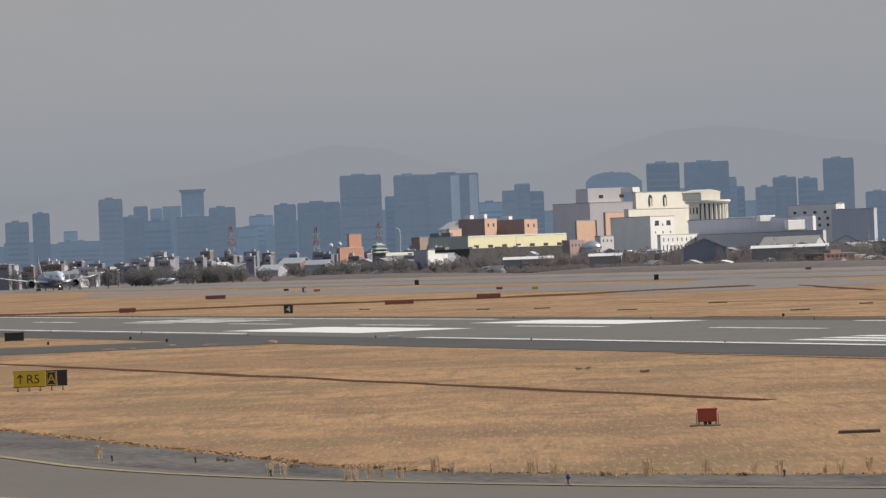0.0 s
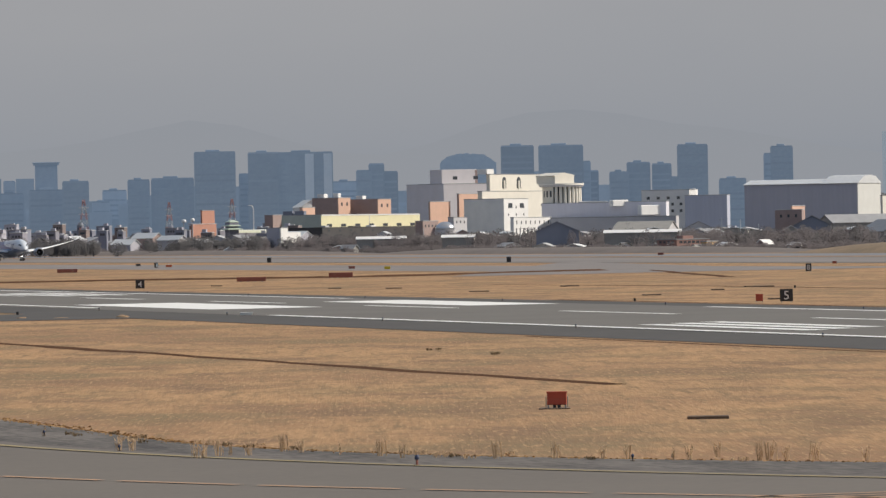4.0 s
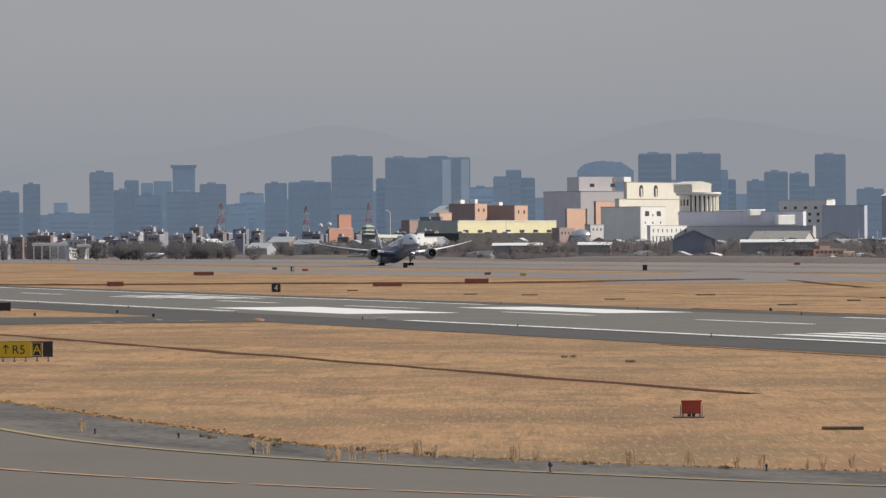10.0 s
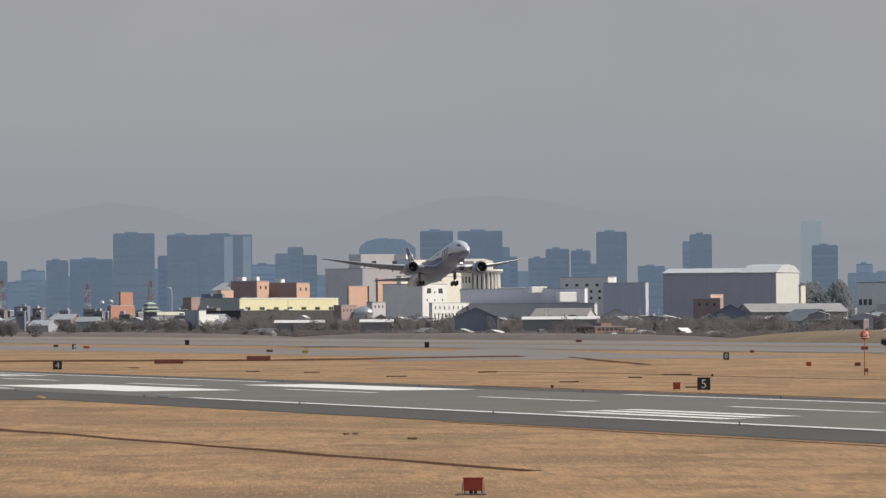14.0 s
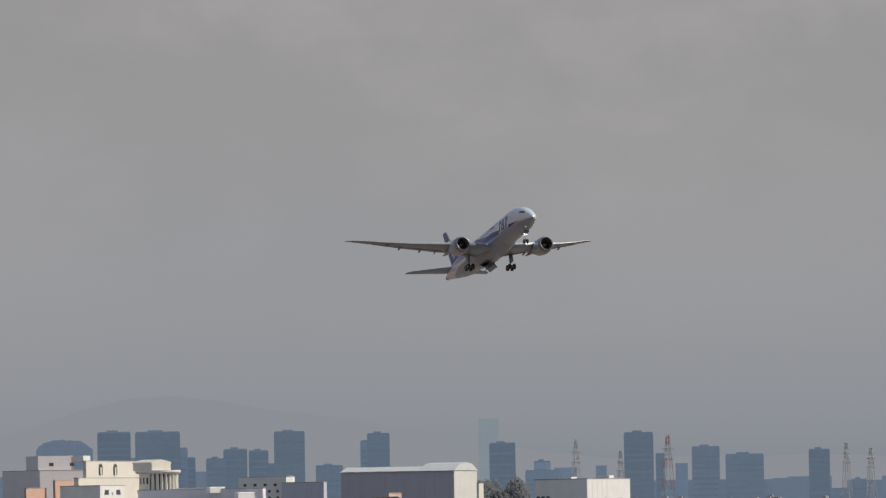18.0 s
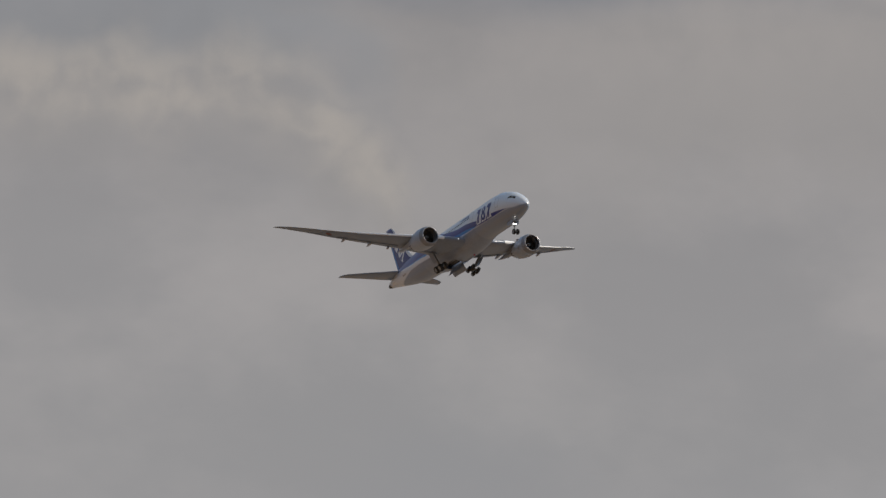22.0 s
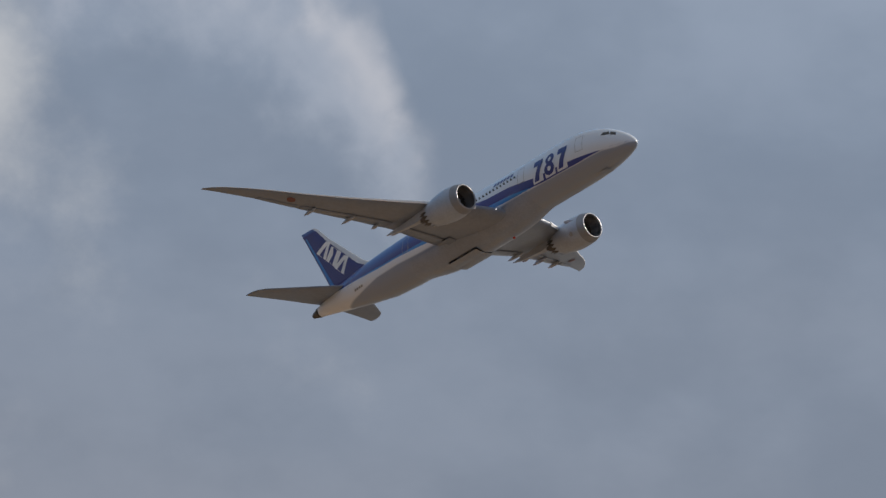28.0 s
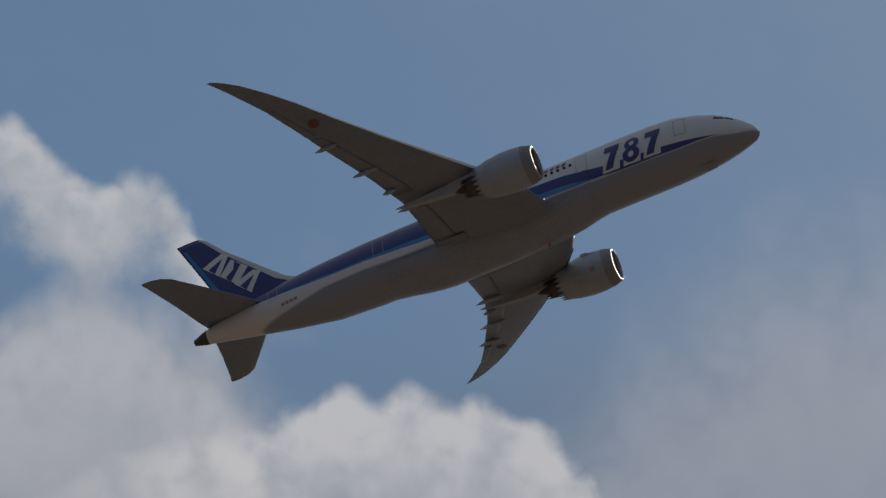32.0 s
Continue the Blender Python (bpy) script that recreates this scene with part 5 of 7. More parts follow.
def guide_sign():
    ob = thing("guidance_sign", facing(74.3, 386.5), "yellow and black taxiway guidance sign on short legs", "sign")
    spans = ((-1.90, 0.36, sign_yellow, "yellow panel"), (0.40, 1.14, sign_black, "black location panel"), (1.18, 1.90, sign_black, "blank dark panel"))
    for x0, x1, mat, label in spans:
        part("panel", box(bmesh.new(), x0, x1, -0.10, 0.10, 0.30, 1.38, bevel=0.015), mat, ob, label)
        part("panel_rim", box(bmesh.new(), x0 - 0.02, x1 + 0.02, -0.09, 0.09, 1.36, 1.41), sign_black, ob)
    part("panel_rim", box(bmesh.new(), -1.92, 0.38, -0.09, 0.09, 0.26, 0.31), sign_black, ob)
    letters("R5", 0.62, sign_black, ob, -0.52, -0.11, 0.53)
    bm = bmesh.new()
    box(bm, -1.47, -1.39, -0.115, -0.10, 0.54, 1.10)
    for s in (-1, 1):
        box(bm, -0.04, 0.04, -0.115, -0.10, -0.30, 0.0, m=Matrix.Translation((-1.43, 0, 1.16)) @ pose(0, 0, 0, 0, 40 * s, 0))
    part("arrow", bm, sign_black, ob, "black arrow pointing up")
    letters("A", 0.60, sign_yellow, ob, 0.77, -0.11, 0.54)
    bm = bmesh.new()
    for x0, x1, z0, z1 in ((0.45, 1.09, 0.36, 0.41), (0.45, 1.09, 1.27, 1.32), (0.45, 0.50, 0.36, 1.32), (1.04, 1.09, 0.36, 1.32)):
        box(bm, x0, x1, -0.113, -0.10, z0, z1)
    part("yellow_border", bm, sign_yellow, ob)
    for k in range(5):
        x = -1.62 + 0.80 * k
        part("leg", tube(bmesh.new(), (x, 0, 0), (x, 0, 0.31), 0.05, n=10), post_grey, ob)
        part("foot_plate", box(bmesh.new(), x - 0.1, x + 0.1, -0.1, 0.1, -0.01, 0.03), old_slab, ob)
    return ob


def distance_board(x, y, digit, w, h):
    ob = thing("distance_board", facing(x, y), "black runway distance board with white figure " + digit, "sign", "distance boards")
    part("board", box(bmesh.new(), -w / 2, w / 2, -0.15, 0.15, 0.16, 0.16 + h, bevel=0.03), sign_black, ob)
    letters(digit, h * 0.70, sign_white, ob, 0, -0.16, 0.16 + h * 0.15)
    for s in (-1, 1):
        part("leg", tube(bmesh.new(), (s * w * 0.35, 0, 0), (s * w * 0.35, 0, 0.2), 0.05, n=8), post_grey, ob)
    return ob


def boxed(name, x, y, w, d, h, mat, label, category, legs=0.15, group="", turn=0.0, lid=None):
    """A cabinet on legs, with a lid lip."""
    ob = thing(name, facing(x, y, turn), label, category, group)
    part("body", box(bmesh.new(), -w / 2, w / 2, -d / 2, d / 2, legs, legs + h, bevel=min(0.03, h * 0.06)), mat, ob)
    part("lid", box(bmesh.new(), -w / 2 - 0.03, w / 2 + 0.03, -d / 2 - 0.03, d / 2 + 0.03, legs + h * 0.93, legs + h + 0.03, bevel=0.01), lid or mat, ob)
    n = max(2, int(w / 1.2) + 1)
    for k in range(n):
        xx = -w * 0.44 + w * 0.88 * k / (n - 1)
        part("leg", box(bmesh.new(), xx - 0.04, xx + 0.04, -d * 0.35, d * 0.35, -0.02, legs + 0.02), post_grey, ob)
    return ob


guide_sign()
distance_board(208.6, 568.7, "5", 1.42, 1.36)
distance_board(210.0, 877.0, "4", 1.45, 1.40)
distance_board(351.0, 945.0, "8", 1.05, 1.35)
boxed("blank_sign", 124.8, 665.0, 2.35, 0.25, 0.98, sign_black, "black sign board on short legs, seen blank", "sign", 0.14)
boxed("red_equipment_box", 209.0, 578.5, 0.80, 0.6, 0.74, box_red, "red equipment box beside the runway board", "box", 0.12)

# the red cabinet in the near grass
ob = boxed("red_cabinet", 79.4, 248.0, 0.92, 0.30, 0.60, box_red, "red cabinet on thin legs over its dark shadow slab", "cabinet", 0.17)
for x in (-0.51, 0.51):
    part("side_post", tube(bmesh.new(), (x, 0.1, -0.02), (x, 0.1, 0.56), 0.022, n=8), post_grey, ob)
for x in (-0.10, 0.10):
    part("plinth_block", box(bmesh.new(), x - 0.08, x + 0.08, -0.12, 0.12, -0.02, 0.18), sign_black, ob)
part("front_seam", box(bmesh.new(), -0.44, 0.44, -0.157, -0.149, 0.44, 0.455), board_red, ob)
# the cabinet's shadow, added as a dark slab that reaches away from the sun
ob = tagged(part("cabinet_slab", box(bmesh.new(), -0.85, 0.62, -0.6, 0.7, -0.03, 0.035, bevel=0.02), old_slab), "dark flat slab standing in for the red cabinet's shadow", "slab")
ob.matrix_basis = facing(79.4, 248.0)
ob = tagged(part("low_slab", box(bmesh.new(), -0.92, 0.92, -0.45, 0.45, -0.04, 0.12, bevel=0.03), old_slab), "low dark concrete slab lying in the grass", "slab")
ob.matrix_basis = facing(80.5, 229.7)

for x, y, w, h in ((215.4, 1030.5, 3.2, 0.84), (302.0, 1338.0, 5.0, 0.9), (254.0, 974.0, 5.3, 0.78), (284.5, 1023.0, 4.6, 0.92)):
    ob = thing("red_barrier_board", facing(x, y), "long weathered red board standing on the grass", "board", "red boards")
    n = max(3, int(w / 1.1))
    for k in range(n):
        a, b = -w / 2 + w * k / n, -w / 2 + w * (k + 1) / n - 0.012
        part("panel", box(bmesh.new(), a, b, -0.2, 0.2, 0.10, 0.10 + h, bevel=0.03), board_red, ob)
        part("foot", box(bmesh.new(), (a + b) / 2 - 0.1, (a + b) / 2 + 0.1, -0.18, 0.18, -0.02, 0.12), post_grey, ob)

# small boxes and marker lights between the runways
for x, y, w, h, mat, label in ((435, 1646, 1.3, 1.5, sign_black, "small dark box on the runway edge"), (439, 1411, 1.2, 1.45, sign_black, "small dark box on the runway edge"),
                               (368, 1502, 1.7, 0.7, orange_red, "small orange and white marker box"), (381, 1593, 1.4, 0.6, sign_black, "low dark box on the grass"),
                               (359, 1281, 1.5, 0.55, board_red, "low dull red box on the grass"), (355, 1236, 1.4, 0.6, sign_yellow, "small yellow marker box on the grass"),
                               (222, 532, 2.2, 0.72, sign_yellow, "long yellow equipment box on the grass"), (223, 528, 1.0, 0.8, post_grey, "small grey equipment box on the grass"),
                               (264.6, 643, 0.7, 0.7, box_red, "small red drum on the grass"), (321.6, 828, 0.8, 0.6, box_red, "small red drum on the grass"),
                               (476, 1190, 1.6, 0.7, board_red, "low dark red box by the runway"), (560, 1640, 1.8, 0.7, board_red, "low dark red box by the runway")):
    ob = boxed("field_box", x, y, w, 0.5, h, mat, label, "box", 0.06, "field boxes", lid=sign_white if mat is orange_red else None)
ob = boxed("marker_box", 361, 1488, 1.0, 0.4, 1.3, sign_black, "small black and white marker box", "box", 0.06, "field boxes")
part("white_stripe", box(bmesh.new(), -0.1, 0.45, -0.23, -0.19, 0.2, 1.2), sign_white, ob)


def lamp(x, y, mat=None, s=1.0):
    ob = thing("edge_light", facing(x, y), "small taxiway edge light on a short stem", "light", "edge lights")
    part("base", tube(bmesh.new(), (0, 0, -0.02), (0, 0, 0.05 * s), 0.16 * s, 0.12 * s, n=12), old_slab, ob)
    part("stem", tube(bmesh.new(), (0, 0, 0.04 * s), (0, 0, 0.24 * s), 0.045 * s, n=8), mat or sign_black, ob)
    bm = bmesh.new()
    rings(bm, [[(r * s * math.cos(t * math.pi / 6), r * s * math.sin(t * math.pi / 6), z * s) for t in range(12)] for r, z in ((0.05, 0.23), (0.085, 0.26), (0.085, 0.34), (0.05, 0.40), (0.01, 0.415))])
    part("lens", bm, surface("blue_lens", (0.05, 0.07, 0.13), (0.04, 0.05, 0.10), rough=0.6, scale=3.0), ob, smooth=True)
    return ob


first = lamp(55.8, 190.9, surface("red_brown_stem", (0.30, 0.12, 0.09), (0.25, 0.1, 0.08), rough=0.6, scale=3.0))
for x, y in ((48.7, 237.5), (49.9, 212.4), (51.0, 231.0), (63.5, 189.5)):
    lamp(x, y, s=0.65)
for k in range(20):
    for x in (145.9, 195.1):
        lamp(x, 330 + 60 * k, s=0.8)
ob = boxed("runway_light", 147.2, 566.8, 1.3, 0.8, 0.22, sign_white, "low white light fixture at the runway edge", "light", 0.04)
for x, y in ((328, 823), (345, 846), (348, 833), (350, 820), (425, 1128), (229, 529), (258, 700), (131, 606), (121, 624), (134, 640), (203.5, 605.5)):
    boxed("dark_fixture", x, y, 0.26 if x < 300 else 0.95, 0.25, 0.3 if x < 300 else 0.5, sign_black if x < 300 else board_red, "small dark light fixture on the grass", "light", 0.05, "light fixtures")

# orange ball mast
ob = thing("ball_mast", facing(280, 700), "slim mast with an orange and white ball on top", "mast")
part("pole", tube(bmesh.new(), (0, 0, -0.02), (0, 0, 4.9), 0.09, 0.06, n=10), orange_red, ob, "orange painted pole")
bm = bmesh.new()
bmesh.ops.create_uvsphere(bm, u_segments=20, v_segments=12, radius=0.62, matrix=Matrix.Translation((0, 0, 5.45)))
part("ball", bm, orange_red, ob, "orange ball", smooth=True)
bm = bmesh.new()
for t in range(24):
    a = 2 * math.pi * t / 24
    b = 2 * math.pi * (t + 1) / 24
    tube(bm, (0.66 * math.cos(a), 0.66 * math.sin(a), 5.15), (0.66 * math.cos(b), 0.66 * math.sin(b), 5.15), 0.05, n=6)
part("ring", bm, sign_white, ob, "pale ring round the ball")
part("white_patch", box(bmesh.new(), -0.16, 0.22, -0.63, -0.55, 5.35, 5.75, bevel=0.03), sign_white, ob)
part("control_box", box(bmesh.new(), -0.1, 0.5, -0.2, 0.2, 0.5, 0.95, bevel=0.03), board_red, ob)
for x in (-0.05, 0.42):
    part("box_leg", tube(bmesh.new(), (x, 0, -0.02), (x, 0, 0.52), 0.04, n=8), box_red, ob)

# striped antenna pole
ob = thing("striped_pole", facing(258.7, 625.5), "red and white striped pole with antenna arms", "mast")
for k in range(6):
    part("pole_band", tube(bmesh.new(), (0, 0, 0.62 * k - 0.02), (0, 0, 0.62 * (k + 1) - 0.02), 0.10, n=10), box_red if k % 2 else sign_white, ob)
part("equipment_box", box(bmesh.new(), -0.2, 0.2, -0.16, 0.16, 2.1, 2.9, bevel=0.03), board_red, ob)
part("cross_arm", box(bmesh.new(), -0.62, 0.62, -0.05, 0.05, 3.6, 3.7), sign_white, ob)
for x in (-0.6, -0.2, 0.2, 0.6):
    part("antenna_arm", tube(bmesh.new(), (x, 0, 3.3), (x * 1.1, 0, 4.2), 0.05, 0.03, n=8), sign_white, ob)
    part("antenna_tip", tube(bmesh.new(), (x * 1.1, 0, 4.15), (x * 1.1, 0, 4.45), 0.07, n=8), orange_red, ob)


# ---------------------------------------------------------------- drains, worn earth and weeds
def earth_line(name, pts, width, height, mat, label, category="drain"):
    """A low irregular line of bare earth through the points, raised at its middle."""
    bm = bmesh.new()
    loops, run = [], 0.0
    for (x0, y0), (x1, y1) in zip(pts, pts[1:]):
        n = max(2, int(math.hypot(x1 - x0, y1 - y0) / 5))
        dx, dy = x1 - x0, y1 - y0
        ln = math.hypot(dx, dy)
        nx, ny = dy / ln, -dx / ln
        for k in range(n):
            q = k / n
            x, y = x0 + dx * q, y0 + dy * q
            run += ln / n
            w = width * (0.72 + 0.5 * noise.noise((run * 0.07, width, 1.3)) + 0.4 * noise.noise((run * 0.3, 4.1, height)))
            off = width * 0.35 * noise.noise((run * 0.05, 7.7, width))
            loops.append([(x + nx * (off + s * w), y + ny * (off + s * w), 0.012 + height * (1 - abs(s) * 2) * (1 + 0.6 * noise.noise((run * 0.2, s, 2)))) for s in (-0.5, -0.25, 0.0, 0.25, 0.5)])
    rings(bm, loops, closed=False)
    if bm.faces[:][0].normal.z < 0:
        bmesh.ops.reverse_faces(bm, faces=bm.faces[:])
    return tagged(part(name, bm, mat), label, category, "", "structure")


earth_line("drain_line", [(94.2, 284), (94.1, 420), (94.0, 560), (94.0, 830)], 2.1, 0.07, soil, "dark earth line of a drain through the dry grass")
earth_line("drain_line", [(190, 1105), (223, 1062), (248, 1060), (266, 1047), (283, 1032), (302, 1032), (329, 1060), (358, 1076)], 6.0, 0.30, soil, "dark earth line of a drain through the dry grass")
earth_line("drain_line", [(357, 1050), (334, 962), (312, 877)], 3.4, 0.12, soil, "dark earth line of a drain through the dry grass")
earth_line("worn_track", [(256, 831), (260, 785), (263, 756), (262, 725), (262, 640)], 1.8, 0.03, soil, "brown worn track in the dry grass", "track")
earth_line("worn_track", [(132, 420), (131, 300), (128, 250)], 0.9, 0.03, soil, "brown worn track in the dry grass", "track")
earth_line("worn_track", [(203.5, 500), (203.8, 560), (204, 640)], 2.4, 0.03, soil, "brown bare edge along the runway shoulder", "track")
for x, y, w in ((253.4, 784.2, 2.6), (232.6, 806.5, 2.2), (225.7, 739.7, 2.6), (224.0, 659.8, 2.2), (228.6, 825.5, 1.8), (230.0, 905.3, 1.6), (219, 600, 2.0), (247, 700, 1.6), (263, 728, 4.0)):
    ob = tagged(part("drain_cover", box(bmesh.new(), -w / 2, w / 2, -1.1, 1.1, -0.02, 0.13, bevel=0.04), old_slab), "low dark concrete drain cover in the grass", "cover", "drain covers")
    ob.matrix_basis = facing(x, y, 8)

random.seed(31)


def lump(x, y, w, h, mat, label):
    """A low mound of broken earth."""
    bm = bmesh.new()
    bmesh.ops.create_icosphere(bm, subdivisions=2, radius=1.0)
    for v in bm.verts:
        q = 1 + 0.35 * noise.noise((v.co.x * 2 + x, v.co.y * 2, v.co.z * 2 + y))
        v.co = Vector((v.co.x * w * q, v.co.y * w * 0.8 * q, max(-0.05, v.co.z * h * q)))
    ob = tagged(part("earth_mound", bm, mat), label, "mound", "earth mounds")
    ob.matrix_basis = facing(x, y)
    return ob


pale_rubble = surface("pale_rubble", (0.36, 0.24, 0.14), (0.26, 0.17, 0.10), rough=0.95, scale=0.8)
for x, y, w, h in ((135.5, 574, 0.75, 0.22), (134.6, 570, 0.5, 0.12), (126, 581, 0.6, 0.12), (129, 575, 0.8, 0.08), (117, 570, 0.9, 0.1), (119, 568, 0.5, 0.12)):
    lump(x, y, w, h, pale_rubble, "small mound of pale earth at the taxiway edge")


def weed(name, stems, h, spread, mat, seed):
    """A clump of thin upright stems with feathered heads."""
    rng = random.Random(seed)
    bm = bmesh.new()
    for _ in range(stems):
        x, y = rng.uniform(-spread, spread), rng.uniform(-spread, spread)
        hh = h * rng.uniform(0.45, 1.0)
        lx, ly = rng.uniform(-0.14, 0.14) * h, rng.uniform(-0.14, 0.14) * h
        tube(bm, (x, y, -0.02), (x + lx, y + ly, hh), 0.013, 0.006, n=3, caps=False)
        for k in range(6):
            q = 0.35 + 0.65 * k / 6
            p = Vector((x + lx * q, y + ly * q, hh * q))
            tube(bm, p, p + Vector((rng.uniform(-0.09, 0.09), rng.uniform(-0.05, 0.05), rng.uniform(0.03, 0.11))), 0.014, 0.004, n=3, caps=False)
    return mesh_of(name, bm, mat)


tall = [weed("stem_clump", 6 + 3 * k, 0.45 + 0.1 * k, 0.08 + 0.04 * k, dry_stem, k) for k in range(4)]
squat = [weed("stem_clump", 12, 0.10, 0.2, tuft_dark, 20 + k) for k in range(3)]
tan_low = [weed("stem_clump", 12, 0.16, 0.3, dry_stem, 40 + k) for k in range(3)]
for x, y in ((51.0, 231.1), (50.0, 212.9), (50.4, 212.3), (50.7, 203.3), (51.0, 203.2), (52.5, 205.0), (53.1, 204.5), (55.2, 207.3), (55.5, 205.8), (56.2, 202.6), (57.2, 200.5), (57.3, 198.0), (61.9, 193.6), (63.2, 192.0),
             (64.1, 191.9), (65.0, 189.4), (65.5, 189.0), (67.3, 191.1), (67.6, 187.3), (67.9, 187.0), (68.5, 187.1), (60.1, 195.2), (70.4, 184.0), (72.5, 182.0), (48.9, 241.2), (52.0, 204.8), (69.2, 186.0)):
    ob = thing("weed_clump", facing(x, y, random.uniform(-60, 60)), "tall dry weed clump in the cracked shoulder", "weed", "dry weeds")
    tagged(part("stem_clump", random.choice(tall), None, ob), kind="stuff")
for k in range(26):
    y = random.uniform(176, 232)
    edge = 54.0 + max(0.0, 222.0 - y) ** 2 / 95.0
    ob = thing("weed_tuft", facing(edge + random.uniform(-2.2, 0.6), y, random.uniform(0, 90)), "low dry tuft at the grass edge", "weed", "dry tufts")
    tagged(part("stem_clump", random.choice(tan_low if random.random() < 0.6 else squat), None, ob), kind="stuff")
for x, y in ((112, 378), (111, 361)):
    ob = thing("weed_tuft", facing(x, y, random.uniform(0, 90)), "dark weed tuft in the dry grass", "weed", "dark tufts")
    for q in range(2):
        s = part("stem_clump", random.choice(squat), None, ob)
        s.location = (random.uniform(-0.6, 0.6), random.uniform(-0.5, 0.5), 0)


def fringe(name, edge, y0, y1, n, h, mat, label):
    """Ragged dry blades along an edge x = edge(y)."""
    rng = random.Random(int(y1))
    vs, fs = [], []
    for _ in range(n):
        y = rng.uniform(y0, y1)
        x = edge(y) + rng.gauss(0.1, 0.35)
        q, w, k = h * rng.uniform(0.3, 1.0), rng.uniform(0.04, 0.12), len(vs)
        vs += [(x - w, y, 0.0), (x + w, y, 0.0), (x + rng.uniform(-0.12, 0.12), y + rng.uniform(-0.1, 0.1), q)]
        fs.append((k, k + 1, k + 2))
    me = bpy.data.meshes.new(name)
    me.from_pydata(vs, [], fs)
    me.materials.append(mat)
    return tagged(new(name, me), label, "grass", "", "stuff")


fringe("grass_fringe", lambda y: 54.0 + max(0.0, 222.0 - y) ** 2 / 95.0, 170, 330, 2600, 0.08, surface("dry_blade", (0.42, 0.25, 0.11), (0.30, 0.18, 0.08), rough=0.95, scale=1.0), "ragged dry grass along the cracked shoulder")

# ---------------------------------------------------------------- the airliner
# Body space: x forward, y to its left, z up; s is the way back from the nose, x = 28 - s.
NOSE = 28.0
ST = (0.0, 0.15, 0.5, 1.2, 2.2, 3.6, 5.2, 7.2, 9.5, 12.0, 20.0, 34.0, 38.0, 42.0, 46.0, 50.0, 53.0, 55.0, 55.9)
HW = (0.02, 0.38, 0.78, 1.22, 1.68, 2.14, 2.48, 2.74, 2.86, 2.88, 2.88, 2.88, 2.80, 2.52, 2.05, 1.46, 0.92, 0.50, 0.22)
HH = (0.02, 0.36, 0.74, 1.17, 1.66, 2.20, 2.62, 2.94, 3.03, 3.04, 3.04, 3.04, 3.01, 2.84, 2.36, 1.68, 1.06, 0.58, 0.26)
ZC = (-0.30, -0.27, -0.16, 0.07, 0.30, 0.57, 0.75, 0.90, 0.91, 0.88, 0.65, 0.33, 0.22, 0.15, 0.30, 0.40, 0.37, 0.27, 0.20)


def hull(s):
    return (float(np.interp(s, ST, v)) for v in (HW, HH, ZC))


def hull_y(s, z):
    """Half-width of the fuselage at height z."""
    w, h, c = hull(s)
    return w * math.sqrt(max(0.0, 1 - ((z - c) / h) ** 2))


def foil(c, thick):
    return 5 * thick * (0.2969 * math.sqrt(c) - 0.126 * c - 0.3516 * c * c + 0.2843 * c ** 3 - 0.1036 * c ** 4)


CH = [0.5 - 0.5 * math.cos(math.pi * k / 12) for k in range(13)]


def foil_loop(s_le, s_te, thick, camber=0.0):
    """Points (x, height) round a wing section, from the trailing edge over the top and back below."""
    chord = s_te - s_le
    top = [(NOSE - s_le - c * chord, chord * (foil(c, thick) + camber * 4 * c * (1 - c))) for c in reversed(CH)]
    low = [(NOSE - s_le - c * chord, chord * (-foil(c, thick) + camber * 4 * c * (1 - c))) for c in CH[1:-1]]
    return top + low


